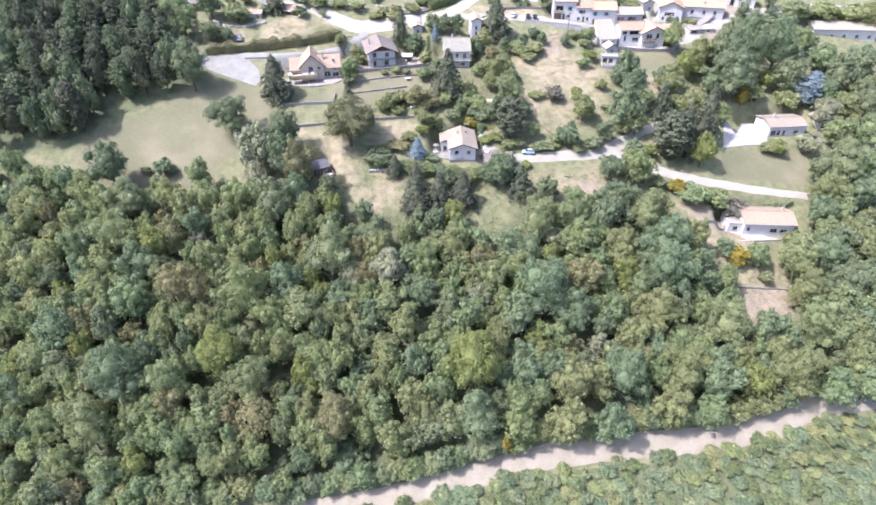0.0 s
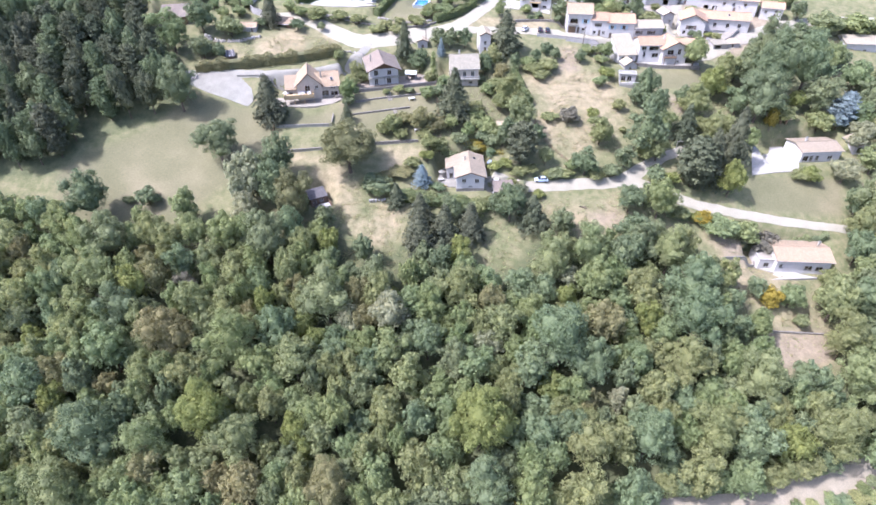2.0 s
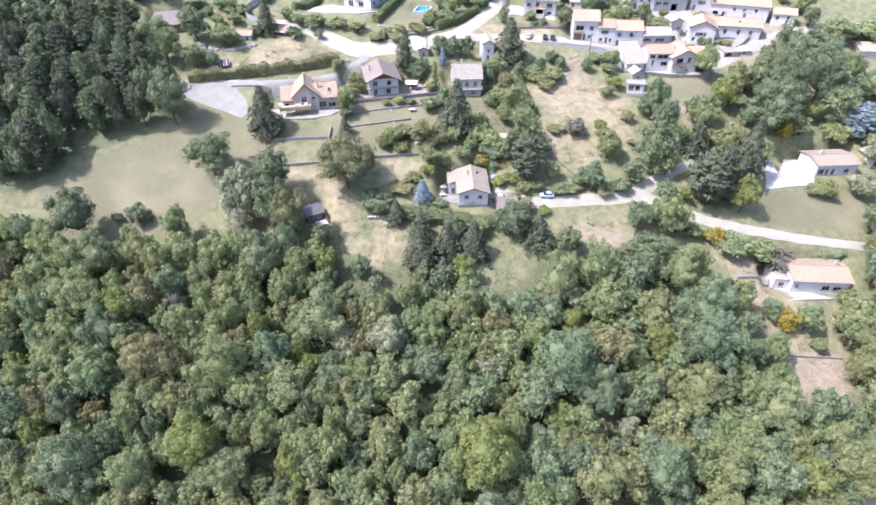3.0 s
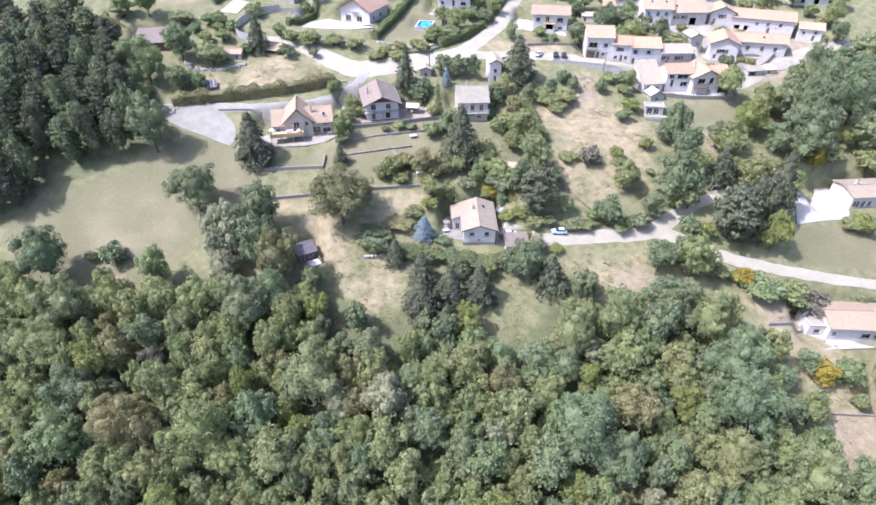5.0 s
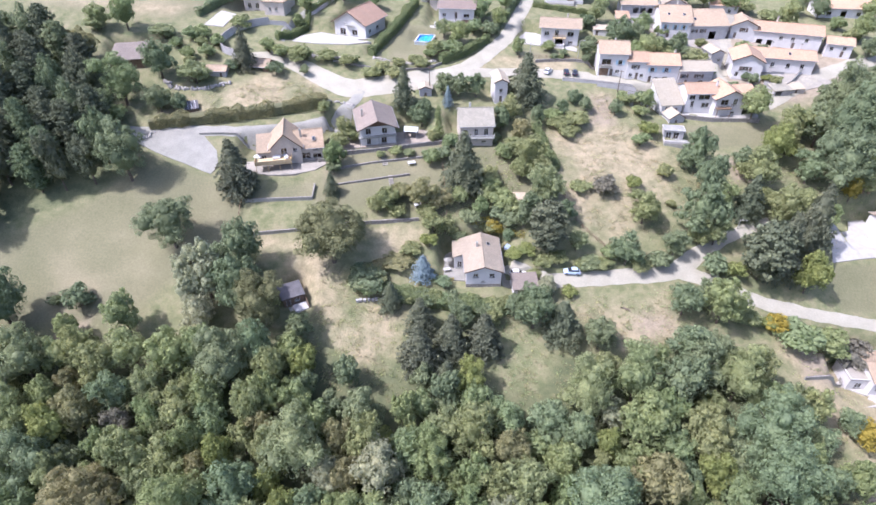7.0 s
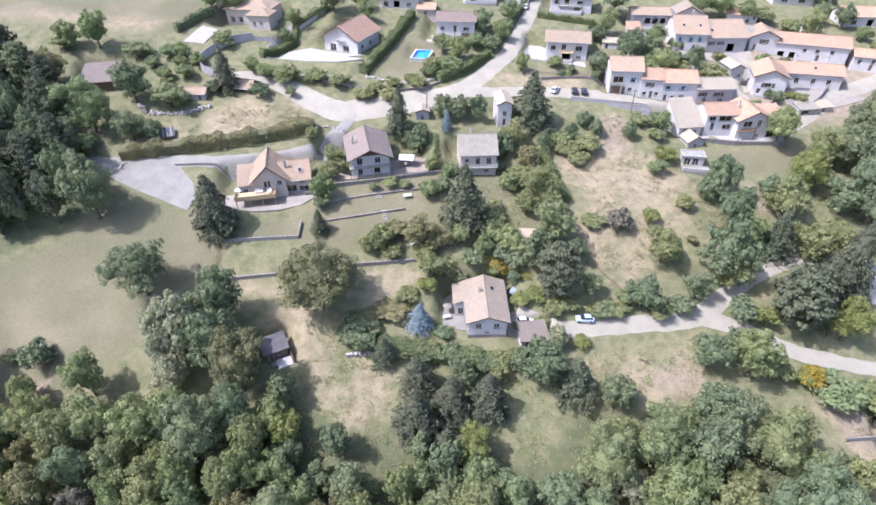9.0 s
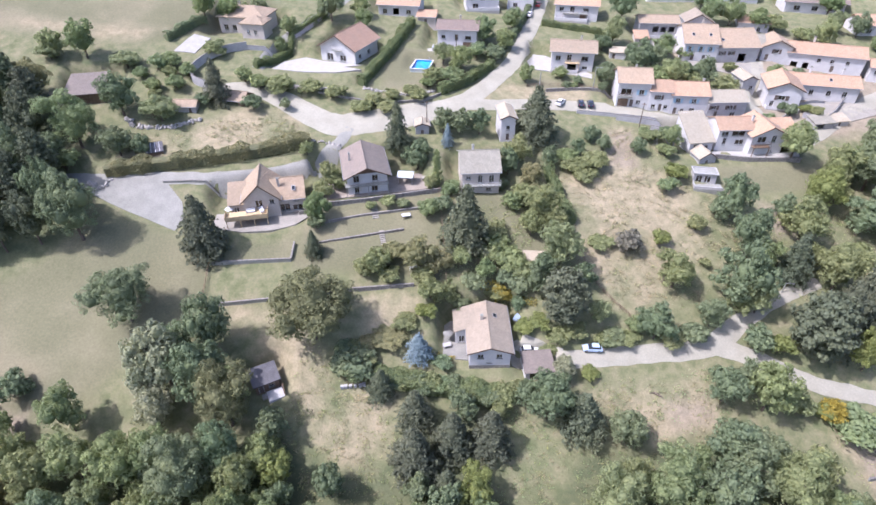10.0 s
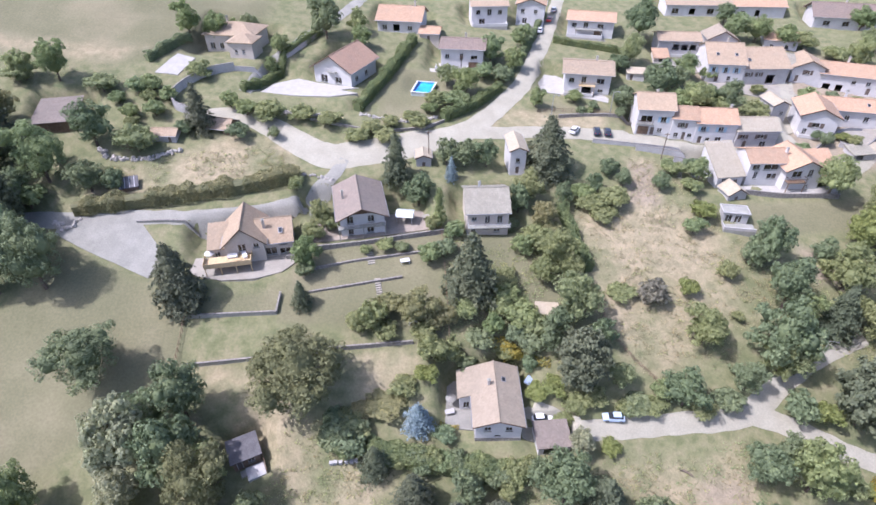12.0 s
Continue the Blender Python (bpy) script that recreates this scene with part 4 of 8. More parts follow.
        for s in sides:
            part("roof", slab(bmesh.new(), [v if len(v) == 3 else (*v, ze) for v in s], th), roof_mat, home)
    elif roof == "lean":
        part("roof", slab(bmesh.new(), [(x0 - g, y0 - e, h - rise * e + lift), (x1 + g, y0 - e, h - rise * e + lift), (x1 + g, y1 + 0.2, top + lift), (x0 - g, y1 + 0.2, top + lift)], th), roof_mat, home)
    elif roof == "flat":
        part("roof", boxes((x0 - e, x1 + e, y0 - e, y1 + e, h, h + 0.2)), roof_mat, home)
        part("parapet", boxes((x0 - e, x1 + e, y0 - e, y0 - e + 0.2, h + 0.2, h + 0.45), (x0 - e, x1 + e, y1 + e - 0.2, y1 + e, h + 0.2, h + 0.45), (x0 - e, x0 - e + 0.2, y0 - e + 0.2, y1 + e - 0.2, h + 0.2, h + 0.45), (x1 + e - 0.2, x1 + e, y0 - e + 0.2, y1 + e - 0.2, h + 0.2, h + 0.45)), wall_mat, home)
    return home


def balcony(home, x0, x1, y, depth, z, rail=FRAME, floor=CONCRETE, posts=()):
    b = part("balcony", boxes((x0, x1, y - depth, y - 0.01, z - 0.16, z)), floor, home)
    n = max(3, int((x1 - x0) / 0.28))
    rows = [(x0, x1, y - depth, y - depth + 0.06, z + 0.92, z + 1.0), (x0, x0 + 0.06, y - depth + 0.06, y - 0.01, z + 0.92, z + 1.0), (x1 - 0.06, x1, y - depth + 0.06, y - 0.01, z + 0.92, z + 1.0)]
    for k in range(n + 1):
        xx = x0 + 0.02 + (x1 - x0 - 0.08) * k / n
        rows.append((xx, xx + 0.04, y - depth + 0.01, y - depth + 0.05, z, z + 0.92))
    part("railing", boxes(*rows), rail, b)
    for px in posts:
        part("post", boxes((px - 0.08, px + 0.08, y - depth + 0.05, y - depth + 0.21, z - 3.2, z - 0.16)), floor, b)
    return b


def skylight(home, x, y, z, turn_axis, pitch):
    """A small roof window lying in the slope."""
    m = Matrix.Translation((x, y, z)) @ Matrix.Rotation(radians(pitch), 4, turn_axis)
    bm = boxes((-0.45, 0.45, -0.6, 0.6, 0.0, 0.10))
    for v in bm.verts:
        v.co = m @ v.co
    w = part("roof_window", bm, METAL, home)
    bm = boxes((-0.36, 0.36, -0.5, 0.5, 0.10, 0.12))
    for v in bm.verts:
        v.co = m @ v.co
    part("pane", bm, CARGLASS, w)


def house(name, x, y, turn, label, dz=0.0, z=None, group="", category="house"):
    return thing(name, x, y, (ground(x, y) if z is None else z) + dz, turn, label, category, group)


def row_windows(w, z, n, ww=1.0, hh=1.3, kind="window", margin=0.9):
    """n evenly spaced openings along a wall of width w."""
    if n == 1:
        return [(w / 2 - ww / 2, z, ww, hh, kind)]
    return [(margin + (w - 2 * margin - ww) * k / (n - 1), z, ww, hh, kind) for k in range(n)]

# ---- the bungalow and its garden ----
h1 = house("bungalow", 8.1, 164.0, 2, "low white bungalow with a beige tiled roof and stone plinth", dz=0.2, z=30.4)
add_block(h1, 0, 0, 8.4, 12.7, 5.0, "gable_front", 20, 0.6, WHITE, TILE_BEIGE, [(1.6, 2.9, 1.3, 1.2, "plain"), (5.5, 2.9, 1.3, 1.2, "plain"), (3.6, 1.5, 1.0, 0.3, "plain")], right=[(2.0, 2.4, 1.0, 1.2, "plain"), (8.0, 2.4, 1.4, 1.2, "plain")], left=[(9.6, 0.4, 1.8, 2.1, "plain")], plinth=0.9, ends=0.7)
wing_rise = math.tan(radians(20))
bm = bmesh.new()
wall_cells(bm, 2.6, 3.9, [(0.7, 0.4, 1.2, 2.0)], lambda s, q, z: Vector((-6.8 + s, 6.9 + q, z)), -2.5)
box(bm, -6.8, -6.5, 7.2, 12.4, -2.5, 3.9)
box(bm, -6.8, -4.2, 12.4, 12.7, -2.5, 3.9)
part("wing_wall", bm, WHITE, h1)
opening_parts(h1, Matrix.Translation((-6.8, 6.9, 0)), (0.7, 0.4, 1.2, 2.0, "plain"), None, FRAME)
part("wing_roof", slab(bmesh.new(), [(x, y, 5.25 + wing_rise * (4.2 + x)) for x, y in ((-7.3, 6.4), (-2.6, 6.4), (-2.6, 13.35), (-7.3, 13.35))], 0.2), TILE_BEIGE, h1)
chimney(h1, -1.3, 8.0, 6.6)
skylight(h1, 1.6, 9.2, 6.17, "Y", 20)

# ---- the chalet with its deck ----
h2 = house("chalet", -44.6, 194.6, 12, "cream chalet with steep faded tile roofs beside a gravel yard", z=46.3)
add_block(h2, 0.4, 1.5, 8.0, 9.5, 4.9, "gable_front", 43, 0.7, CREAM, TILE_FADED, [(2.6, 2.7, 1.7, 1.9, "plain"), (5.8, 3.4, 1.2, 1.1, "plain")], ends=0.6)
add_block(h2, 6.6, 2.6, 6.8, 8.0, 3.9, "gable_side", 38, 0.6, CREAM, TILE_FADED, [(0.9, 0.3, 2.6, 1.9, "plain"), (4.2, 2.7, 1.6, 0.7, "plain"), (4.0, 0.2, 2.4, 1.5, "plain")])
add_block(h2, -5.4, 3.0, 3.5, 6.0, 3.2, "lean", 22, 0.4, CREAM, TILE_FADED, [(0.8, 0.8, 1.2, 1.4, "plain")])
chimney(h2, 4.6, 5.0, 7.0)
skylight(h2, 8.0, 4.0, 5.55, "X", 38)

# ---- the two houses above the terraced gardens ----
h3 = house("villa", -20.3, 203.4, 13, "white two-storey house with a brown tiled roof and long balcony", z=48.6)
add_block(h3, 0, 0, 9.6, 11.5, 5.4, "gable_front", 24, 0.9, WHITE, TILE_TAUPE, [(1.4, 3.1, 1.5, 1.9, "plain"), (5.9, 3.1, 1.5, 1.7, "plain"), (1.5, 0.2, 1.2, 1.9, "plain"), (5.6, 0.3, 1.6, 1.8, "plain")], left=[(2.0, 3.0, 1.2, 1.2, "window")], ends=1.7)
balcony(h3, -5.4, 4.9, 0, 1.5, 2.85, WHITE, CONCRETE, (-5.2, 0.0, 4.7))
chimney(h3, -3.6, 6.0, 7.1)
# Gable boards, their dark colour also carrying the shade under the deep overhang.
bm = bmesh.new()
tri = [(-4.7, 5.45), (4.7, 5.45), (0.0, 7.45)]
va, vb = [bm.verts.new((x, -0.06, z)) for x, z in tri], [bm.verts.new((x, -0.01, z)) for x, z in tri]
bm.faces.new(va), bm.faces.new(vb[::-1])
for k in range(3):
    bm.faces.new((va[(k + 1) % 3], va[k], vb[k], vb[(k + 1) % 3]))
part("gable_boarding", bm, DARKWOOD, h3, "boarded gable toned dark like the overhang's shade")
h4 = house("villa", 7.1, 205.3, 4, "cream two-storey house with grey-brown roof and white balcony", z=47.5)
add_block(h4, 0, 0, 9.2, 11.0, 6.0, "gable_side", 27, 0.5, CREAM, TILE_GREY, [(1.0, 3.9, 1.2, 0.9, "plain"), (3.9, 3.0, 1.2, 2.0, "shut"), (6.6, 3.0, 1.3, 2.0, "shut"), (0.9, 0.4, 1.1, 1.7, "plain"), (3.8, 1.6, 1.2, 0.6, "plain"), (6.0, 0.7, 1.4, 0.8, "plain")])
balcony(h4, -4.4, 4.9, 0, 1.3, 2.7, FRAME, CONCRETE)
chimney(h4, -1.5, 6.0, 9.2, WHITE)
tower = house("tower_house", 14.8, 223.0, 5, "narrow white tower-like house with a pale tiled roof", z=52.6, category="house")
add_block(tower, 0, 0, 3.8, 8.0, 6.6, "gable_front", 24, 0.4, WHITE, TILE_PALE, [(1.4, 3.4, 1.0, 1.2, "plain"), (1.4, 0.4, 1.0, 2.0, "door")])
shed6 = house("garden_shed", -7.8, 223.4, 5, "small pale garden shed with a light tiled roof", z=53.6, category="shed")
add_block(shed6, 0, 0, 3.6, 4.0, 3.2, "gable_front", 20, 0.3, GREYWALL, TILE_PALE, [(1.3, 0.1, 1.0, 2.0, "door")])

# ---- the village rows ----
v1a = house("row_house", 51.8, 241.2, -5, "tall white row house with orange tiled roof and garage", z=54.6, group="row houses along the street")
add_block(v1a, 0, 0, 9.0, 9.5, 7.2, "gable_side", 27, 0.5, WHITE, TILE_FADED, [(0.5, 0.1, 2.9, 2.4, "garage"), (3.8, 0.1, 1.1, 2.2, "door"), (5.6, 0.9, 1.3, 1.2, "plain"), (0.9, 3.5, 3.0, 1.9, "plain"), (6.0, 3.7, 1.4, 1.5, "window")], shutters=BLUESHUTTER)
balcony(v1a, -4.4, -0.4, 0, 1.0, 3.4, DARKWOOD, CONCRETE)
chimney(v1a, 0.5, 5.6, 9.2)
skylight(v1a, 1.6, 2.3, 8.1, "X", 27)
v1b = house("row_house", 59.2, 239.9, -8, "white row house with a bright orange tiled roof", z=53.9, group="row houses along the street")
add_block(v1b, 0, 0, 6.0, 8.0, 5.8, "gable_side", 24, 0.4, WHITE, TILE_ORANGE, [(0.9, 0.8, 1.2, 1.2, "plain"), (2.9, 0.1, 1.0, 2.2, "door"), (4.4, 0.9, 1.1, 1.1, "plain"), (2.0, 3.5, 1.2, 1.3, "window")], shutters=SHUTTER)
v1c = house("row_house", 67.3, 238.9, -4, "pale blue-white row house under orange tiles", z=53.2, group="row houses along the street")
add_block(v1c, 0, 0, 10.2, 9.5, 5.8, "gable_side", 24, 0.4, WHITE, TILE_ORANGE, [(1.0, 0.2, 1.1, 2.0, "door"), (3.0, 0.9, 1.1, 1.0, "plain"), (5.4, 0.2, 1.6, 1.9, "plain"), (1.2, 3.6, 1.3, 1.3, "window"), (5.6, 3.6, 1.3, 1.3, "window")], shutters=BLUESHUTTER)
chimney(v1c, 4.0, 5.0, 7.9)
v1d = house("row_house", 78.0, 238.3, 2, "long white row house with pale beige tiles", z=52.6, group="row houses along the street")
add_block(v1d, 0, 0, 10.8, 8.5, 4.8, "gable_side", 22, 0.4, GREYWALL, TILE_PALE, [(1.0, 2.6, 1.3, 1.2, "window"), (5.6, 2.6, 1.5, 1.2, "window"), (2.0, 0.1, 1.1, 2.0, "door"), (6.6, 0.2, 1.6, 1.6, "plain")], shutters=SHUTTER)
v2a = house("annex_house", 66.6, 223.8, 8, "white annex with a very pale tiled lean-to roof", z=48.6)
add_block(v2a, 1.0, 0.9, 6.6, 9.4, 3.2, "lean", 26, 0.4, WHITE, TILE_PALE, [(1.2, 1.6, 1.1, 1.0, "plain"), (4.3, 0.2, 1.1, 2.0, "door")])
v2a2 = house("lean_to_shed", 67.4, 219.6, 12, "pale lean-to shed below the white annex", z=47.2, category="shed")
add_block(v2a2, 0.4, 0, 4.8, 4.4, 2.6, "gable_front", 32, 0.3, GREYWALL, TILE_PALE, [(1.8, 0.1, 1.0, 1.9, "door")])
v2b = house("row_house", 76.2, 226.0, 2, "white house with orange tiles between annex and gable", z=48.5)
add_block(v2b, 0, 0, 9.0, 8.0, 6.4, "gable_side", 24, 0.4, WHITE, TILE_ORANGE, [(0.8, 4.6, 1.8, 1.3, "plain"), (3.5, 4.5, 3.6, 1.5, "plain"), (1.6, 2.0, 1.0, 2.1, "plain"), (5.0, 2.0, 2.4, 1.5, "plain")])
v2c = house("gable_house", 84.4, 224.2, 5, "white gabled house with orange tiles and a timber balcony", z=48.2)
add_block(v2c, 0, 0, 9.0, 9.5, 6.2, "gable_front", 26, 0.9, WHITE, TILE_ORANGE, [(5.4, 3.8, 1.3, 2.1, "plain"), (1.5, 3.9, 2.4, 1.7, "plain"), (5.6, 1.0, 1.1, 0.8, "plain")], ends=0.8)
balcony(v2c, -4.4, 0.2, 0, 1.6, 3.3, DARKWOOD, WOOD, (-4.2, 0.0))
chimney(v2c, -3.0, 5.0, 8.4, WHITE)
add_block(v2c, 7.2, 1.0, 5.2, 7.5, 3.4, "lean", 24, 0.6, GREYWALL, TILE_ORANGE, [(0.4, 0.2, 4.0, 2.4, "void")])
v2s = house("garden_hut", 64.9, 211.3, -8, "small weathered pale garden hut with a terrace", z=46.2, category="hut")
add_block(v2s, 0, 1.6, 5.6, 3.2, 2.5, "flat", 0, 0.25, GREYWALL, CONCRETE, [(0.6, 0.1, 1.6, 2.0, "plain"), (2.7, 0.1, 1.6, 2.0, "plain")])
part("terrace", boxes((-2.9, 4.2, -1.6, 1.55, -2.6, 0.05)), CONCRETE, v2s)
part("parapet", boxes((-2.9, 4.2, -1.6, -1.4, 0.05, 0.8), (-2.9, -2.7, -1.4, 1.5, 0.05, 0.8)), GREYWALL, v2s, "low pale parapet")

# ---- villas above the road ----
u1 = house("villa", 36.6, 257.4, -9, "white two-storey villa with shallow beige roof and balcony", z=59.3, group="villas on the upper slope")
add_block(u1, 0, 0, 12.6, 11.0, 5.8, "gable_side", 15, 0.9, WHITE, TILE_FADED, [(1.2, 3.0, 1.6, 1.4, "plain"), (4.6, 2.9, 1.4, 2.0, "plain"), (8.8, 3.0, 2.2, 1.5, "plain"), (5.0, 0.2, 2.6, 2.2, "void"), (9.4, 0.5, 1.6, 1.0, "plain")])
balcony(u1, -2.2, 2.2, 0, 1.5, 2.7, DECKWOOD, DECKWOOD, (-2.0, 2.0))
chimney(u1, 2.2, 6.2, 7.6)
u2 = house("villa", 1.5, 266.0, -6, "white villa with a low reddish-brown roof beside a pool", z=63.0, group="villas on the upper slope")
add_block(u2, 0, 0, 12.2, 10.0, 5.9, "gable_side", 15, 0.7, WHITE, TILE_BROWN, [(1.2, 3.0, 1.3, 1.2, "plain"), (5.4, 2.6, 1.1, 2.0, "plain"), (8.6, 2.9, 2.0, 1.2, "plain"), (8.0, 0.3, 2.8, 1.9, "garage")])
chimney(u2, 0.5, 6.0, 7.5)
u3 = house("villa", -34.0, 253.6, -24, "white gabled villa with broad rust-red tiled roof", z=63.1, group="villas on the upper slope")
add_block(u3, 0, 0, 12.0, 13.0, 4.4, "gable_front", 30, 0.8, WHITE, TILE_RUST, [(2.0, 0.2, 2.2, 2.1, "plain"), (6.6, 0.4, 2.2, 1.8, "plain")], right=[(2.0, 1.0, 1.6, 1.3, "plain"), (7.0, 1.0, 1.6, 1.3, "plain")], ends=1.0)
balcony(u3, -1.6, 1.6, 0, 0.9, 3.6, WHITE, CONCRETE)
u4 = house("villa", -65.0, 265.0, -8, "pinkish villa with faded tiled hip roof and garden walls", z=68.1, group="villas on the upper slope")
add_block(u4, 0, 0, 14.5, 10.0, 4.8, "hip", 22, 0.6, CREAM, TILE_FADED, [(1.2, 0.6, 1.4, 1.8, "plain"), (4.0, 0.6, 1.4, 1.8, "plain"), (8.2, 1.0, 1.4, 1.3, "plain")])
add_block(u4, 5.6, -4.8, 7.0, 6.0, 4.4, "hip", 24, 0.5, CREAM, TILE_FADED, [(1.6, 1.2, 0.9, 1.2, "plain"), (3.8, 1.2, 0.9, 1.2, "plain")])
chimney(u4, -2.0, 5.0, 7.4)
u5 = house("villa", -18.0, 283.0, -8, "white villa with a large orange tiled roof", z=68.4, group="villas on the upper slope")
add_block(u5, 0, 0, 13.5, 11.0, 3.6, "gable_side", 26, 0.7, WHITE, TILE_ORANGE, [(1.4, 0.5, 1.6, 1.6, "plain"), (5.0, 0.3, 2.0, 2.0, "void"), (9.4, 0.6, 1.6, 1.4, "plain")])
chimney(u5, 4.2, 5.5, 7.0)
u6 = house("villa", 43.0, 291.5, -12, "white villa with orange roof and raised terrace", z=64.6, group="villas on the upper slope")
add_block(u6, 0, 0, 14.5, 10.0, 5.0, "gable_side", 16, 0.6, WHITE, TILE_ORANGE, [(1.4, 2.8, 1.6, 1.3, "plain"), (5.0, 2.6, 1.6, 1.9, "plain"), (9.4, 2.8, 2.0, 1.3, "plain"), (8.6, 0.2, 2.6, 1.9, "garage")])
balcony(u6, -4.6, 3.6, 0, 1.5, 2.5, WHITE, CONCRETE, (-4.4, 3.4))
u7 = house("villa", 10.5, 293.0, 4, "white villa with terraces behind garden trees", z=67.6, group="villas on the upper slope")
add_block(u7, 0, 0, 11.5, 9.0, 6.0, "gable_side", 18, 0.5, WHITE, TILE_FADED, [(1.4, 3.4, 1.4, 1.4, "plain"), (5.0, 3.2, 1.4, 1.9, "plain"), (8.4, 3.4, 1.4, 1.4, "plain"), (2.4, 0.4, 2.0, 1.8, "plain")])
u8 = house("villa", 24.0, 296.5, -10, "tall white villa with small windows by the road", z=66.8, group="villas on the upper slope")
add_block(u8, 0, 0, 9.0, 9.0, 6.4, "gable_front", 20, 0.5, WHITE, TILE_ORANGE, [(1.4, 3.6, 1.2, 1.3, "plain"), (5.6, 3.6, 1.2, 1.3, "plain"), (2.0, 0.4, 1.6, 1.8, "plain")])
u9 = house("annex_house", -8.5, 279.5, -6, "small orange-roofed annex between villas", z=66.2)
add_block(u9, 0, 0, 6.0, 6.0, 2.8, "gable_side", 22, 0.4, CREAM, TILE_ORANGE, [(2.2, 0.2, 1.1, 2.0, "door")])

# ---- the upper village ----
w1 = house("old_house", 69.5, 283.0, -4, "old pale house with open timber gallery", z=61.6, group="houses of the upper village")
add_block(w1, 0, 0, 12.5, 8.0, 4.6, "gable_side", 18, 0.6, GREYWALL, TILE_FADED, [(4.4, 1.6, 2.0, 1.8, "void"), (7.0, 1.6, 2.0, 1.8, "void"), (9.6, 1.6, 2.0, 1.8, "void"), (1.2, 0.3, 1.4, 2.0, "door")])
w2a = house("old_house", 79.4, 268.5, -6, "old white house with blue shutters and beige tiles", z=58.6, group="houses of the upper village")
add_block(w2a, 0, 0, 10.4, 16.0, 5.4, "gable_side", 24, 0.5, WHITE, TILE_FADED, [(1.2, 2.9, 1.0, 1.5, "window"), (4.6, 2.9, 1.0, 1.5, "window"), (7.6, 2.9, 1.0, 1.5, "window"), (2.4, 0.1, 1.2, 2.1, "door"), (6.0, 0.5, 1.1, 1.4, "plain")], shutters=BLUESHUTTER)
chimney(w2a, 1.0, 8.4, 9.6)
skylight(w2a, -2.5, 3.4, 7.17, "X", 24)
skylight(w2a, 2.8, 3.4, 7.17, "X", 24)
w2b = house("old_house", 91.2, 268.6, 2, "long old house with brown weathered tiles", z=58.0, group="houses of the upper village")
add_block(w2b, 0, 0, 13.6, 16.0, 4.8, "gable_side", 23, 0.5, GREYWALL, TILE_FADED, [(1.4, 2.4, 1.1, 1.2, "window"), (7.4, 0.2, 2.4, 2.6, "void"), (4.4, 2.4, 1.1, 1.2, "window")], shutters=SHUTTER)
skylight(w2b, -4.4, 3.0, 6.33, "X", 23)
w3 = house("gable_house", 105.0, 271.0, -10, "white gabled village house with orange tiles", z=57.6, group="houses of the upper village")
add_block(w3, 0, 0, 8.8, 9.0, 4.6, "gable_front", 24, 0.6, WHITE, TILE_FADED, [(3.6, 2.4, 1.4, 1.4, "window"), (1.2, 0.2, 1.1, 2.0, "door")], shutters=SHUTTER)
add_block(w3, -6.2, 2.0, 5.0, 8.0, 4.8, "gable_side", 22, 0.4, GREYWALL, TILE_GREY, [(1.8, 2.4, 1.1, 1.2, "plain")])
w4 = house("long_house", 119.0, 267.0, -18, "long white farmhouse with orange tiles", z=55.6, group="houses of the upper village")
add_block(w4, 0, 0, 22.0, 9.5, 5.2, "gable_side", 23, 0.5, WHITE, TILE_ORANGE, [(1.5, 0.2, 2.0, 2.2, "void"), (5.0, 0.2, 1.8, 2.2, "void"), (8.6, 2.8, 1.2, 1.2, "plain"), (12.4, 2.8, 1.2, 1.2, "plain"), (16.8, 2.8, 1.2, 1.2, "plain"), (13.0, 0.2, 1.2, 2.0, "door")])
chimney(w4, -4.0, 5.0, 8.2)
w5a = house("gable_house", 97.2, 245.6, -14, "white gabled house with orange roof above the street", z=52.6, group="houses of the upper village")
add_block(w5a, 0, 0, 9.2, 11.0, 5.6, "gable_front", 24, 0.6, WHITE, TILE_ORANGE, [(3.2, 2.3, 1.9, 1.4, "window"), (1.4, 0.2, 1.1, 1.7, "plain")], shutters=SHUTTER)
w5b = house("long_house", 112.0, 251.5, -12, "long white house with bright orange tiles", z=52.4, group="houses of the upper village")
add_block(w5b, 0, 0, 19.0, 8.5, 4.6, "gable_side", 23, 0.5, WHITE, TILE_ORANGE, [(1.4, 1.6, 1.3, 1.6, "plain"), (5.6, 1.6, 1.3, 1.6, "plain"), (10.4, 1.6, 1.3, 1.6, "plain"), (14.8, 1.6, 1.3, 1.6, "plain")])
chimney(w5b, -4.0, 4.8, 7.4, WHITE)
chimney(w5b, 5.0, 4.8, 7.4, WHITE)
skylight(w5b, 1.5, 2.0, 5.75, "X", 23)
w6 = house("long_house", 84.0, 311.0, -2, "long house with faded tiles at the village edge", z=66.0, group="houses of the upper village")
add_block(w6, 0, 0, 22.0, 10.0, 3.6, "gable_side", 22, 0.5, WHITE, TILE_FADED, [(2.0, 0.6, 2.4, 1.8, "plain"), (8.0, 0.4, 2.0, 2.0, "void"), (14.0, 0.6, 2.4, 1.8, "plain")])
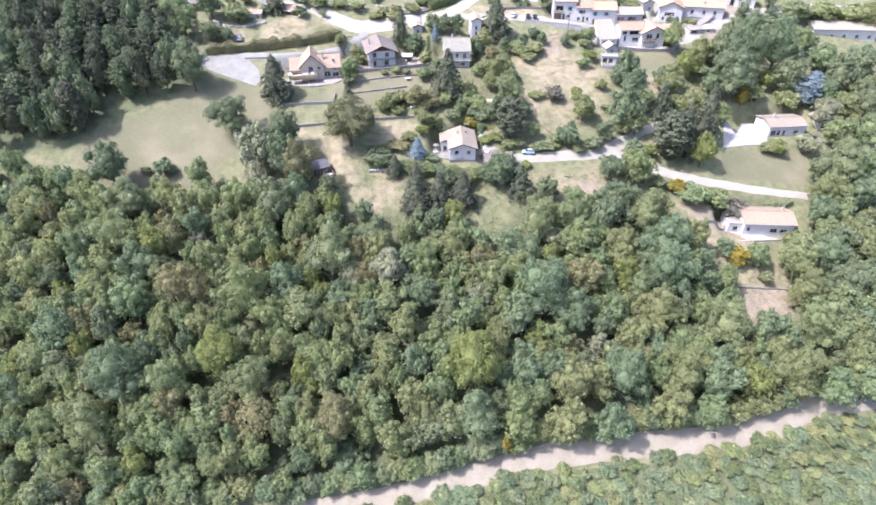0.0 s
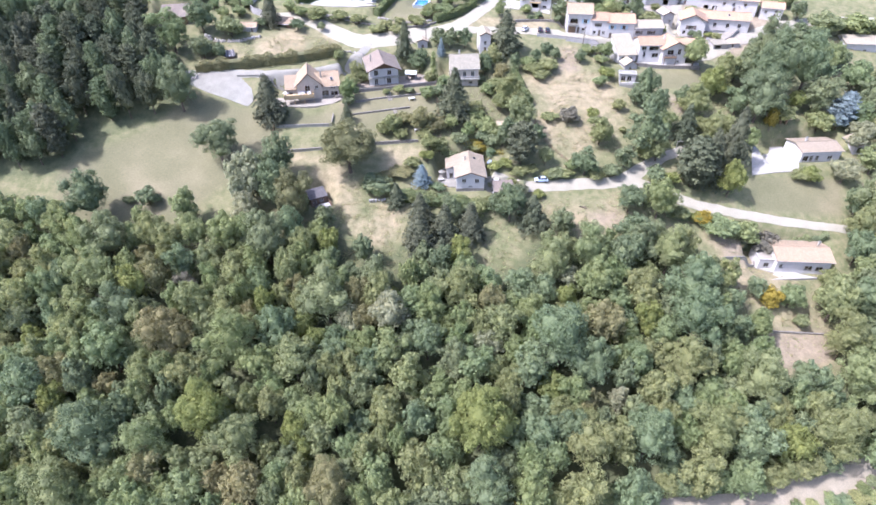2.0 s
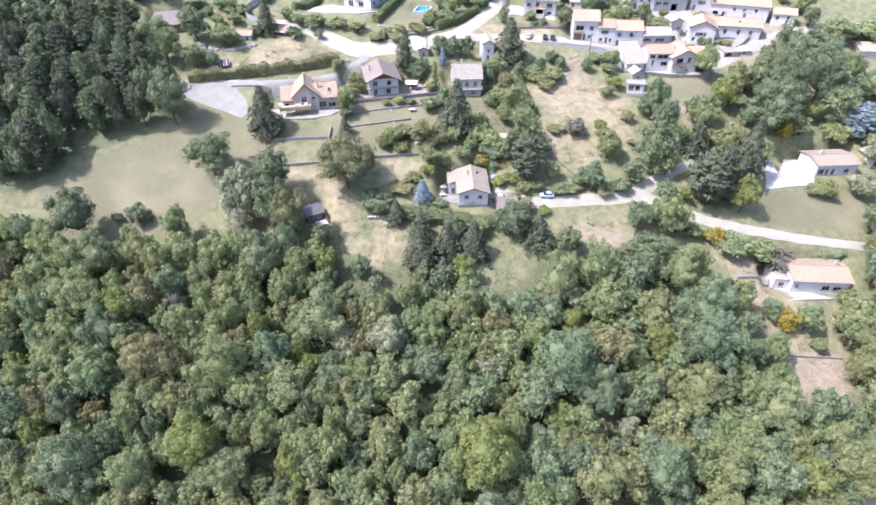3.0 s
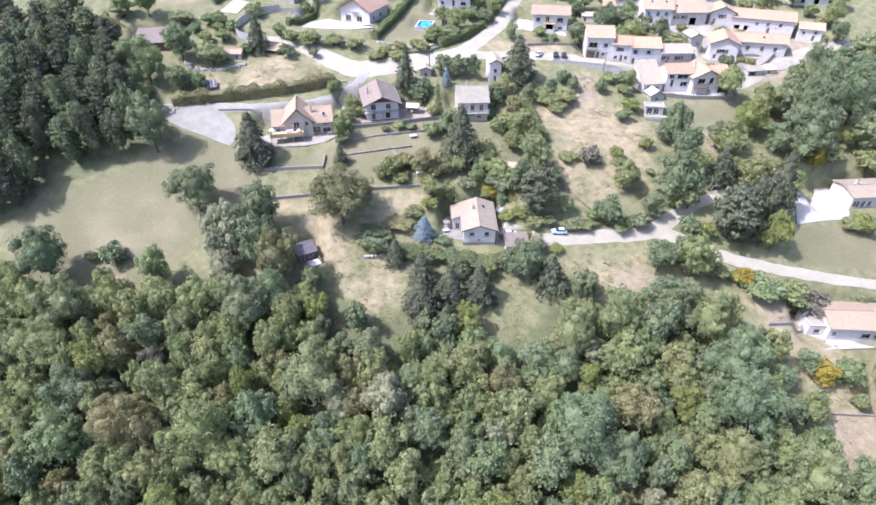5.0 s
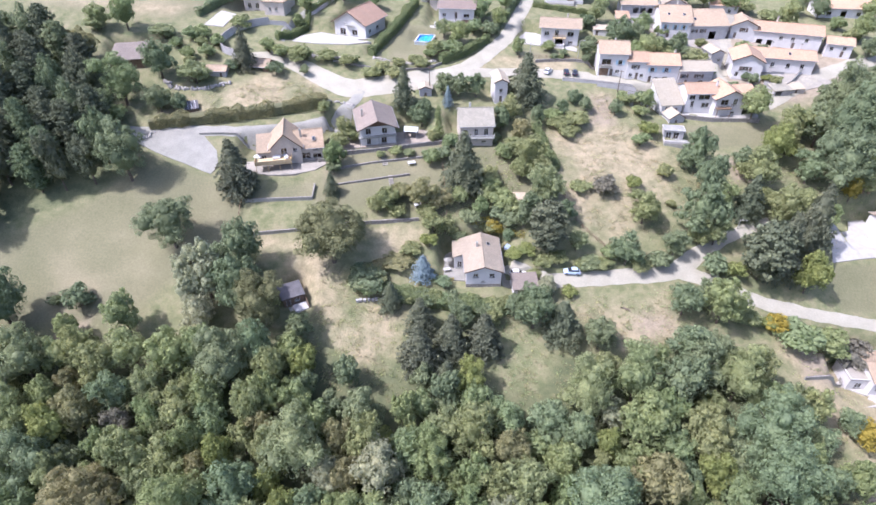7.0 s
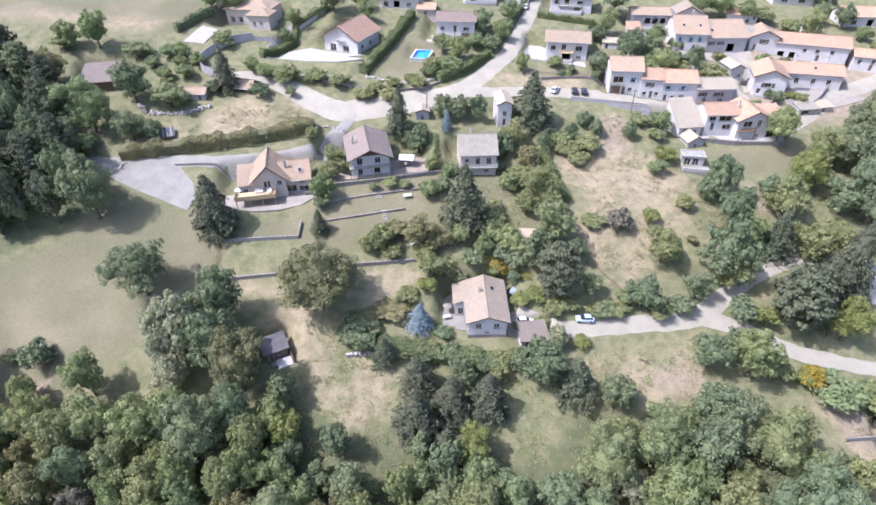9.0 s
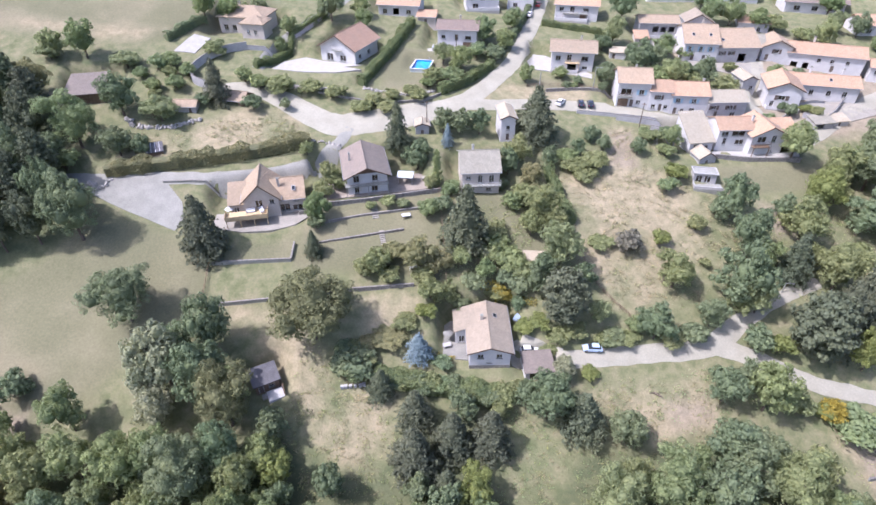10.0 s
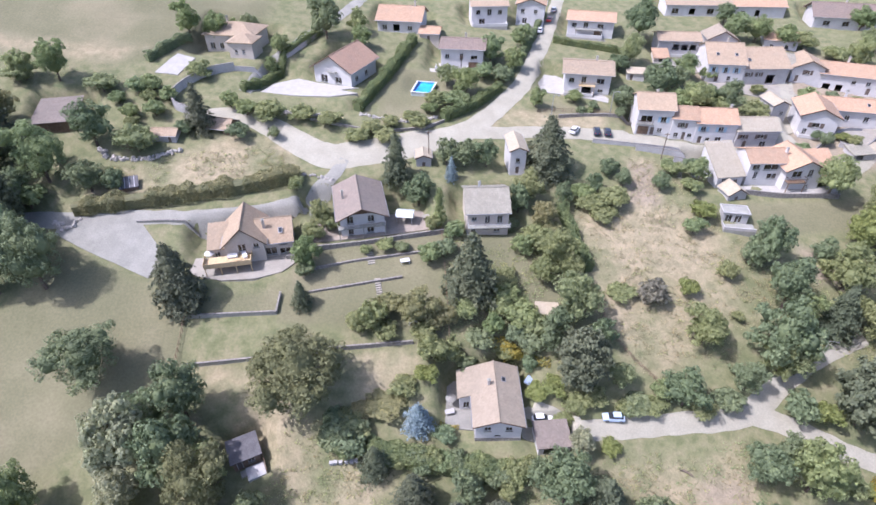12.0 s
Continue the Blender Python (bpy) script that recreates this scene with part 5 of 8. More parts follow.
w6b = house("long_house", 105.0, 311.5, -3, "white house with bright orange tiles at the village edge", z=65.4, group="houses of the upper village")
add_block(w6b, 0, 0, 18.0, 10.0, 3.6, "gable_side", 24, 0.5, WHITE, TILE_ORANGE, [(3.0, 0.6, 1.6, 1.6, "plain"), (8.0, 0.4, 1.6, 2.0, "void")])
w7 = house("farmhouse", 132.0, 304.5, -11, "large farmhouse with brown hipped roof", z=63.4, group="houses of the upper village")
add_block(w7, 0, 0, 20.0, 11.0, 4.2, "gable_side", 27, 1.0, WHITE, TILE_BROWN, [(3.0, 1.0, 2.2, 1.6, "plain"), (9.0, 1.0, 2.2, 1.6, "plain"), (14.0, 1.0, 2.2, 1.6, "plain")])
chimney(w7, 0.0, 6.0, 8.0)
w8 = house("small_house", 89.5, 252.0, 8, "small pale village house with tiled roof", z=54.4, group="houses of the upper village")
add_block(w8, 0, 0, 4.4, 6.5, 4.2, "gable_front", 26, 0.4, GREYWALL, TILE_PALE, [(2.4, 1.2, 1.1, 1.2, "plain")])
w9 = house("small_house", 104.0, 289.0, -14, "small orange-roofed village house among gardens", z=61.0, group="houses of the upper village")
add_block(w9, 0, 0, 10.0, 7.0, 3.4, "gable_side", 24, 0.4, WHITE, TILE_ORANGE, [(2.0, 0.8, 1.2, 1.3, "plain"), (6.4, 0.8, 1.2, 1.3, "plain")])

w10 = house("old_house", 84.0, 286.0, -5, "old house with weathered brown tiles behind the row", z=61.4, group="houses of the upper village")
add_block(w10, 0, 0, 9.0, 8.0, 4.2, "gable_front", 28, 0.4, GREYWALL, TILE_BEIGE, [(3.6, 1.4, 1.2, 1.3, "plain")])
x1 = house("farmhouse", 172.0, 243.0, -4, "long white farmhouse with a pale tiled roof", z=45.2)
add_block(x1, 0, 0, 26.0, 10.0, 5.0, "gable_side", 18, 0.7, WHITE, TILE_PALE, row_windows(26.0, 1.4, 5, 1.4, 1.4, "plain", 2.0))
x2 = house("garden_shed", 106.0, 236.2, 10, "pale sheds crowded beside the village street", z=49.6, category="shed")
add_block(x2, 0, 0, 6.0, 4.0, 2.4, "lean", 12, 0.3, GREYWALL, TILE_GREY, [(0.8, 0.1, 2.2, 2.0, "void")])
add_block(x2, 6.4, 1.0, 4.5, 3.6, 2.0, "lean", 14, 0.2, WHITE, TILE_PALE, [(1.2, 0.1, 1.0, 1.8, "door")])

w11 = house("long_house", 149.0, 287.0, -6, "long house with a broad orange tiled roof", z=60.8, group="houses of the upper village")
add_block(w11, 0, 0, 19.0, 10.0, 3.4, "gable_side", 22, 0.6, WHITE, TILE_ORANGE, [(3.0, 0.6, 1.6, 1.5, "plain"), (8.0, 0.2, 2.0, 2.2, "void"), (13.6, 0.6, 1.6, 1.5, "plain")])
w12 = house("gable_house", 134.5, 260.5, -20, "small white gabled house beside the street", z=54.6, group="houses of the upper village")
add_block(w12, 0, 0, 8.0, 7.0, 4.4, "gable_side", 22, 0.5, WHITE, TILE_ORANGE, [(1.2, 2.2, 1.1, 1.2, "plain"), (4.8, 0.2, 1.1, 2.0, "door"), (5.0, 2.6, 1.1, 1.2, "plain")])
shed7 = house("garden_shed", 52.4, 265.4, -8, "small white shed with a pale roof beside a villa", z=59.9, category="shed")
add_block(shed7, 0, 0, 5.0, 3.4, 2.2, "lean", 10, 0.25, WHITE, TILE_PALE, [(0.8, 0.1, 1.0, 1.8, "door")])
shed8 = house("garden_shed", 62.6, 276.4, -4, "low shed with orange tiles beside the old gallery house", z=61.0, category="shed")
add_block(shed8, 0, 0, 4.4, 4.6, 2.0, "lean", 16, 0.3, CREAM, TILE_ORANGE, [(1.4, 0.1, 1.2, 1.7, "void")])


def front_terrace(home, x0, x1, depth, z, wall=0.9, stairs=0):
    """A raised paved terrace along a house front, with a parapet and, if wanted, a flight of steps down one end."""
    t = part("terrace", boxes((x0, x1, -depth, -0.02, z - 3.0, z)), WHITEPAVING, home, "pale paved terrace")
    part("parapet", boxes((x0, x1, -depth, -depth + 0.2, z, z + wall), (x0, x0 + 0.2, -depth + 0.2, -0.02, z, z + wall), (x1 - 0.2, x1, -depth + 0.2, -0.02, z, z + wall)), WHITE, t, "white rendered parapet")
    for k in range(stairs):
        part("stair", boxes((x1 + 0.02 + 0.32 * k, x1 + 0.34 + 0.32 * k, -depth + 0.2, -depth + 1.5, z - 3.0, z - 0.18 * (k + 1))), CONCRETE, t)
    return t


front_terrace(u6, -7.0, 4.0, 3.2, 0.6, 0.9, 4)
front_terrace(u7, -5.6, 5.6, 3.0, 0.5, 0.9)
front_terrace(u8, -4.4, 4.4, 2.6, 0.4, 0.8)
front_terrace(u2, -7.5, 2.0, 2.8, 0.5, 0.8, 4)
front_terrace(u1, -6.2, 1.8, 2.6, 0.3, 0.7)
front_terrace(w5a, -4.4, 4.4, 2.4, 0.2, 0.8)
front_terrace(w1, -6.0, 6.0, 2.4, 0.3, 0.8)

# ---- outlying buildings ----
barn = house("barn", -96.6, 225.6, 13, "weathered timber barn with a brown tiled roof", z=61.7, category="barn")
add_block(barn, 0, 0, 8.6, 10.5, 2.7, "lean", 9, 0.7, WOOD, TILE_TAUPE, [(3.0, 0.1, 2.6, 2.3, "garage")])
sheda = house("garden_shed", -71.1, 225.5, 0, "pale blue-grey garden shed with faded tiles", z=58.8, category="shed")
add_block(sheda, 0, 0, 6.4, 4.0, 2.3, "gable_side", 24, 0.4, GREYWALL, TILE_FADED, [(4.4, 0.1, 0.9, 1.8, "door")])
shedb = house("garden_shed", -59.3, 229.8, -12, "open timber shed with orange-brown tiles", z=59.0, category="shed")
add_block(shedb, 0, 0, 6.0, 5.0, 2.2, "gable_side", 28, 0.6, WOOD, TILE_FADED, [(1.0, 0.1, 3.6, 1.9, "void")])
hut = house("wooden_hut", -37.2, 158.9, 28, "small wooden hut with a dark felt roof by the wood", z=28.6, category="hut")
add_block(hut, 0, 0, 4.8, 4.4, 2.6, "lean", 7, 0.4, WOOD, SLATE, [(0.6, 0.1, 1.0, 2.0, "door"), (2.6, 0.9, 1.2, 1.0, "plain")])
part("terrace", boxes((-0.6, 2.6, -3.2, -0.45, -2.0, 0.55)), GREYWALL, hut, "pale boarded terrace")
part("side_fence", boxes((2.72, 2.84, -3.2, 4.4, -1.5, 1.6)), WOOD, hut, "reddish-brown boarded side fence")
part("terrace_step", boxes((-1.6, -0.65, -1.8, -0.5, -1.5, 0.2)), CONCRETE, hut)
r1 = house("bungalow", 104.0, 146.2, -3, "pale pink bungalow with faded tile roof and terraces", z=13.6)
add_block(r1, 2.0, 0, 15.5, 9.5, 4.6, "gable_side", 18, 0.6, WHITE, TILE_FADED, [(8.4, 1.2, 2.2, 1.5, "plain"), (11.6, 1.2, 2.2, 1.3, "plain"), (1.0, 1.8, 1.0, 1.2, "plain")], left=[(3.0, 1.8, 1.4, 1.4, "plain")])
add_block(r1, -7.4, 1.5, 5.2, 6.5, 3.2, "flat", 0, 0.1, WHITE, PAVING, [(1.6, 0.6, 1.6, 1.6, "plain")])
chimney(r1, 7.6, 6.0, 6.4)
r2 = house("villa", 125.4, 185.2, 5, "large white villa with faded beige roof and terrace", z=29.6)
add_block(r2, 0, 0, 13.6, 9.5, 3.8, "gable_side", 13, 0.5, WHITE, TILE_BEIGE, [(0.8, 0.2, 2.0, 2.1, "plain"), (3.2, 0.2, 1.2, 2.1, "plain"), (5.2, 0.3, 1.2, 2.0, "plain"), (9.4, 0.8, 1.8, 1.3, "plain")])
chimney(r2, -3.0, 5.6, 5.4, WHITE)
gaz = house("garden_house", 116.4, 198.8, 8, "small tiled garden house behind the white villa", z=36.2, category="hut")
add_block(gaz, 0, 0, 5.4, 5.0, 2.6, "hip", 26, 0.7, WOOD, TILE_FADED, [(0.8, 0.4, 1.6, 1.6, "void"), (3.0, 0.4, 1.6, 1.6, "void")])
r2s = house("garage", 141.5, 189.5, 2, "small white garage with a pale gable roof", z=30.4, category="garage")
add_block(r2s, 0, 0, 5.4, 6.5, 2.8, "gable_front", 24, 0.5, WHITE, TILE_PALE, [(1.0, 0.1, 3.2, 2.2, "void")])
carport = house("carport", 18.4, 162.3, 6, "low carport with a brown tiled roof by the bungalow", z=29.2, category="carport")
add_block(carport, 0, 0, 6.0, 5.0, 2.3, "lean", 8, 0.3, WHITE, TILE_TAUPE, [(1.0, 0.1, 4.0, 1.9, "void")])

# ---- hedges ----
hedge([(-84, 204.6), (-65, 209), (-50.8, 212.6), (-36.3, 217.6)], 3.6, 2.9, "dryhedge", "long clipped hedge with dry brownish leaves above the drive")
hedge([(-15.5, 161.0), (-11.0, 160.6), (-5.3, 160.0), (4.9, 158.9), (13.0, 158.8)], 3.8, 2.7, "hedge", "thick green hedge below the bungalow garden")
hedge([(-3.6, 240.5), (4, 246.2), (12.2, 256)], 2.4, 2.4, "hedge", "clipped green hedge curving along the road")
hedge([(14.2, 260.8), (22.8, 282.4), (29.5, 304)], 1.6, 2.2, "dark", "dark clipped hedge beside the climbing road")
hedge([(30.5, 285.1), (51.1, 281.1)], 1.6, 1.8, "hedge", "clipped green garden hedge between villas")
hedge([(-25.9, 241.2), (-18.6, 259.5), (-13.1, 277)], 2.4, 2.6, "hedge", "tall green hedge between two villa gardens")
hedge([(-56.5, 245.1), (-47.5, 264.3), (-41, 276)], 1.8, 2.2, "hedge", "clipped green hedge along the upper drive")
hedge([(24.5, 213), (26.5, 205), (29, 197.5)], 2.2, 2.4, "hedge", "overgrown green hedge beside the dry field")
hedge([(68, 160.5), (80, 158.8), (95, 157.5), (118, 157.8)], 2.2, 2.0, "dark", "loose mixed hedge below the forked lane")

hedge([(-83.9, 253.2), (-76.0, 265.6)], 1.8, 2.4, "dark", "dark clipped hedge beside the upper field")

# ---- single trees and shrubs ----
plant("broadleaf", -67.9, 170.4, 13.6, 15.0, "dark")
plant("willow", -56.6, 158.6, 17.2, 12.3, "pale")
plant("broadleaf", -49.2, 165.2, 16.1, 10.7, "dark")
plant("broadleaf", -48.8, 156.6, 17.0, 13.1, "dark")
plant("broadleaf", -42.9, 151.9, 17.7, 13.6, "umber")
plant("broadleaf", -28.6, 168.4, 17.0, 21.0, "umber")
plant("fir", -55.5, 186.3, 15.0, 10.5, "needle")
plant("broadleaf", -83.8, 187.5, 18.2, 14.0, "dark")
plant("broadleaf", -92.6, 211.8, 15.5, 15.5, "green")
plant("broadleaf", -85.9, 223.0, 12.0, 11.0, "dark")
plant("broadleaf", -102.5, 242.6, 11.0, 9.0, "green")
plant("broadleaf", -110.5, 241.5, 8.3, 7.5, "green")
plant("shrub", -75.7, 221.9, 7.9, 9.8, "green")
plant("fir", -63.2, 230.6, 11.9, 7.4, "needle")
plant("shrub", -53.4, 228.3, 4.9, 5.5, "dark")
plant("shrub", -44.9, 229.2, 3.9, 3.0, "green")
plant("shrub", -81.8, 240.9, 5.1, 5.7, "green")
plant("shrub", -85.4, 236.7, 4.1, 4.5, "green")
plant("shrub", -81.0, 232.6, 4.2, 4.7, "green")
plant("shrub", -75.3, 233.6, 4.8, 5.3, "green")
plant("shrub", -78.7, 242.2, 5.4, 6.0, "green")
plant("shrub", -68.6, 249.0, 5.3, 6.7, "green")
plant("shrub", -58.0, 238.9, 5.1, 5.7, "green")
plant("shrub", -77.5, 211.3, 5.7, 6.3, "dark")
plant("broadleaf", -31.3, 194.7, 8.6, 7.2, "green")
plant("fir", -31.2, 186.6, 6.8, 4.5, "needle")
plant("broadleaf", -30.1, 205.9, 7.9, 6.1, "olive")
plant("shrub", -36.8, 214.2, 4.1, 4.1, "green")
plant("fir", -14.1, 219.7, 12.3, 7.3, "needle")
plant("broadleaf", -8.7, 215.3, 8.4, 7.7, "dark")
plant("broadleaf", -2.2, 224.4, 7.0, 7.0, "dark")
plant("broadleaf", 2.1, 224.4, 7.5, 7.5, "dark")
plant("broadleaf", 7.4, 224.9, 7.5, 7.5, "dark")
plant("fir", -1.1, 220.0, 6.4, 2.9, "blue")
plant("cypress", -3.6, 207.0, 9.7, 3.4, "green")
plant("shrub", -5.4, 197.8, 5.3, 5.3, "green")
plant("fir", 3.3, 190.1, 17.0, 11.5, "needle")
plant("broadleaf", 2.3, 185.3, 5.8, 5.8, "green")
plant("broadleaf", 7.9, 183.0, 5.9, 5.3, "green")
plant("shrub", -16.5, 183.3, 7.2, 7.2, "olive")
plant("broadleaf", -7.1, 184.2, 8.9, 9.9, "brown")
plant("shrub", 14.6, 201.2, 5.1, 5.1, "green")
plant("broadleaf", 19.8, 207.9, 7.0, 7.0, "brown")
plant("broadleaf", 21.6, 197.5, 11.0, 10.0, "olive")
plant("broadleaf", 24.5, 187.1, 11.6, 10.6, "green")
plant("pine", 24.1, 174.5, 13.8, 11.5, "needle")
plant("broadleaf", 31.9, 174.6, 6.2, 6.2, "green")
plant("shrub", 13.6, 185.8, 5.5, 7.9, "green")
plant("shrub", 10.5, 190.3, 4.6, 5.8, "green")
plant("fir", 22.2, 224.7, 14.5, 13.5, "needle")
plant("broadleaf", 17.1, 215.3, 8.5, 7.7, "olive")
plant("broadleaf", 24.9, 214.6, 6.7, 5.1, "dark")
plant("broadleaf", 32.9, 219.5, 5.3, 5.3, "dark")
plant("broadleaf", 40.3, 221.4, 4.8, 4.8, "dark")
plant("broadleaf", 49.3, 221.2, 5.1, 5.1, "dark")
plant("broadleaf", 59.6, 225.6, 6.5, 6.5, "green")
plant("shrub", 37.1, 215.8, 4.7, 7.8, "olive")
plant("shrub", 31.7, 214.5, 3.9, 7.8, "olive")
plant("shrub", 58.0, 213.9, 4.5, 6.5, "yellow")
plant("shrub", 54.6, 209.3, 4.6, 5.1, "green")
plant("shrub", 41.4, 191.6, 5.9, 6.5, "purple")
plant("shrub", 49.6, 194.1, 4.3, 4.3, "yellow")
plant("broadleaf", 50.3, 183.4, 9.9, 11.0, "olive")
plant("shrub", 59.3, 198.4, 4.8, 4.8, "olive")
plant("broadleaf", 44.0, 171.8, 9.9, 9.9, "dark")
plant("broadleaf", 56.9, 175.2, 8.0, 8.0, "dark")
plant("shrub", 40.4, 173.2, 4.7, 4.7, "green")
plant("shrub", 52.8, 171.9, 5.1, 6.4, "dark")
plant("shrub", 11.3, 180.3, 5.0, 4.8, "gold")
plant("shrub", -4.5, 177.8, 5.9, 6.5, "olive")
plant("shrub", -5.2, 173.5, 4.4, 4.9, "yellow")
plant("shrub", -12.9, 169.0, 1.9, 9.0, "brown")
plant("fir", -6.7, 165.6, 6.8, 6.0, "blue")
plant("shrub", -1.8, 164.3, 3.0, 4.9, "bluegreen")
plant("shrub", 14.7, 177.5, 3.9, 3.3, "bluegreen")
plant("shrub", 18.4, 168.2, 2.9, 3.6, "green")
plant("shrub", 23.5, 170.3, 3.3, 5.5, "olive")
plant("shrub", 32.5, 170.0, 3.1, 3.4, "olive")
plant("shrub", 29.1, 163.5, 2.2, 4.3, "yellow")
plant("willow", 23.5, 162.9, 6.2, 5.7, "pale")
plant("broadleaf", -38.6, 273.4, 12.5, 11.3, "dark")
plant("broadleaf", -76.4, 266.6, 10.3, 9.4, "green")
plant("broadleaf", -61.5, 274.0, 8.9, 8.1, "green")
plant("broadleaf", 10.1, 269.7, 9.7, 9.7, "green")
plant("broadleaf", 2.6, 251.7, 8.1, 9.0, "green")
plant("broadleaf", -2.7, 255.4, 6.4, 7.1, "green")
plant("shrub", 7.5, 259.9, 5.7, 6.3, "green")
plant("shrub", -6.9, 242.6, 3.8, 4.7, "green")
plant("shrub", -11.8, 239.3, 3.4, 4.9, "olive")
plant("shrub", -16.7, 236.6, 3.4, 4.9, "olive")
plant("shrub", -21.4, 233.9, 3.5, 5.1, "olive")
plant("broadleaf", 21.7, 248.6, 5.9, 5.4, "green")
plant("shrub", 32.4, 252.3, 4.1, 4.6, "green")
plant("shrub", 37.3, 249.5, 3.0, 3.3, "dark")
plant("shrub", 44.1, 246.8, 3.3, 3.0, "dark")
plant("broadleaf", 58.0, 288.6, 13.8, 12.6, "dark")
plant("broadleaf", 52.4, 274.6, 9.2, 8.3, "green")
plant("broadleaf", 56.8, 257.7, 11.1, 11.1, "dark")
plant("broadleaf", 66.0, 252.6, 8.5, 9.5, "green")
plant("broadleaf", 75.8, 254.4, 8.6, 9.5, "dark")
plant("broadleaf", 45.7, 251.5, 7.3, 7.3, "dark")
plant("broadleaf", 89.7, 292.9, 9.3, 9.3, "green")
plant("broadleaf", 97.1, 292.4, 9.3, 9.3, "green")
plant("broadleaf", 123.8, 279.6, 10.2, 10.2, "green")
plant("shrub", 98.0, 241.0, 4.6, 3.8, "dark")
plant("shrub", 81.7, 250.6, 6.3, 7.9, "olive")
plant("shrub", 136.3, 303.0, 9.3, 9.3, "green")
plant("broadleaf", 126.2, 155.1, 15.4, 14.1, "olive")
plant("broadleaf", 137.4, 156.0, 15.1, 13.6, "bluegreen")
plant("broadleaf", 121.9, 141.8, 13.2, 10.8, "green")
plant("broadleaf", 130.5, 142.5, 13.0, 10.5, "olive")
plant("broadleaf", 122.6, 149.5, 12.7, 10.1, "bluegreen")
plant("broadleaf", 129.9, 149.7, 13.0, 10.5, "green")
plant("broadleaf", 107.7, 122.1, 17.2, 14.1, "olive")
plant("broadleaf", 118.9, 123.0, 16.9, 13.7, "dark")
plant("broadleaf", 108.6, 132.1, 16.5, 13.2, "green")
plant("broadleaf", 118.2, 132.4, 16.9, 13.7, "bluegreen")
plant("broadleaf", 121.5, 127.5, 16.4, 13.4, "dark")
plant("broadleaf", 132.2, 128.3, 16.0, 13.0, "bluegreen")
plant("broadleaf", 122.4, 137.0, 15.7, 12.6, "dark")
plant("broadleaf", 131.5, 137.2, 16.0, 13.0, "olive")
plant("broadleaf", 116.8, 109.1, 16.1, 13.1, "olive")
plant("broadleaf", 116.1, 118.0, 16.1, 13.1, "green")
plant("broadleaf", 120.4, 114.0, 14.5, 11.9, "bluegreen")
plant("broadleaf", 129.8, 114.8, 14.2, 11.5, "green")
plant("broadleaf", 121.2, 122.4, 13.9, 11.1, "olive")
plant("broadleaf", 129.2, 122.6, 14.2, 11.5, "bluegreen")
plant("broadleaf", 107.6, 96.7, 13.3, 12.1, "green")
plant("broadleaf", 117.2, 97.5, 13.0, 11.7, "green")
plant("broadleaf", 116.6, 105.5, 13.0, 11.7, "green")
plant("shrub", 99.1, 154.7, 8.7, 10.9, "purple")
plant("shrub", 78.4, 158.5, 5.0, 6.2, "gold")
plant("shrub", 82.7, 155.2, 6.5, 10.9, "green")
plant("shrub", 90.2, 155.3, 6.4, 9.1, "green")
plant("shrub", 112.4, 156.6, 6.4, 9.2, "green")
plant("shrub", 113.1, 141.8, 7.1, 7.1, "olive")
plant("shrub", 92.5, 136.0, 6.2, 6.9, "gold")
plant("broadleaf", 98.2, 135.2, 8.9, 8.9, "green")
plant("broadleaf", 89.0, 137.5, 6.9, 6.9, "bluegreen")
plant("shrub", 100.1, 130.0, 5.3, 4.1, "green")
plant("shrub", -86.5, 155.7, 6.3, 7.0, "dark")
plant("shrub", -92.1, 155.7, 3.2, 3.5, "dark")
plant("broadleaf", 54.5, 149.3, 12.4, 12.4, "dark")
plant("shrub", -5.0, 205.9, 4.2, 4.2, "olive")
plant("shrub", -0.1, 204.7, 4.4, 4.9, "green")
plant("shrub", -1.8, 199.8, 4.3, 4.8, "dark")
plant("shrub", 10.6, 193.5, 4.3, 5.4, "olive")
plant("shrub", 5.1, 181.0, 4.6, 6.6, "dark")
plant("shrub", 1.8, 179.5, 3.9, 5.5, "green")
plant("shrub", -1.5, 179.9, 5.3, 6.6, "olive")
plant("shrub", 9.2, 187.4, 4.6, 5.7, "green")
plant("shrub", 12.4, 182.7, 3.9, 5.6, "dark")
plant("shrub", 16.4, 183.8, 4.7, 6.7, "green")
plant("shrub", 10.1, 180.4, 3.9, 4.9, "olive")
plant("shrub", 15.1, 180.5, 4.4, 5.5, "dark")
plant("broadleaf", 18.7, 180.4, 7.2, 6.6, "dark")
plant("broadleaf", 20.6, 183.7, 7.3, 6.7, "dark")
plant("broadleaf", 29.3, 182.1, 7.3, 6.6, "dark")
plant("broadleaf", 18.7, 194.3, 7.0, 7.0, "olive")
plant("broadleaf", 24.1, 195.2, 7.0, 7.0, "olive")
plant("shrub", 17.8, 203.5, 5.2, 7.4, "olive")
plant("shrub", 21.1, 205.6, 4.4, 6.2, "brown")
plant("shrub", 12.5, 207.4, 3.8, 3.8, "dark")
plant("broadleaf", 14.4, 212.4, 7.6, 6.3, "dark")
plant("shrub", 26.8, 171.4, 3.2, 5.3, "olive")
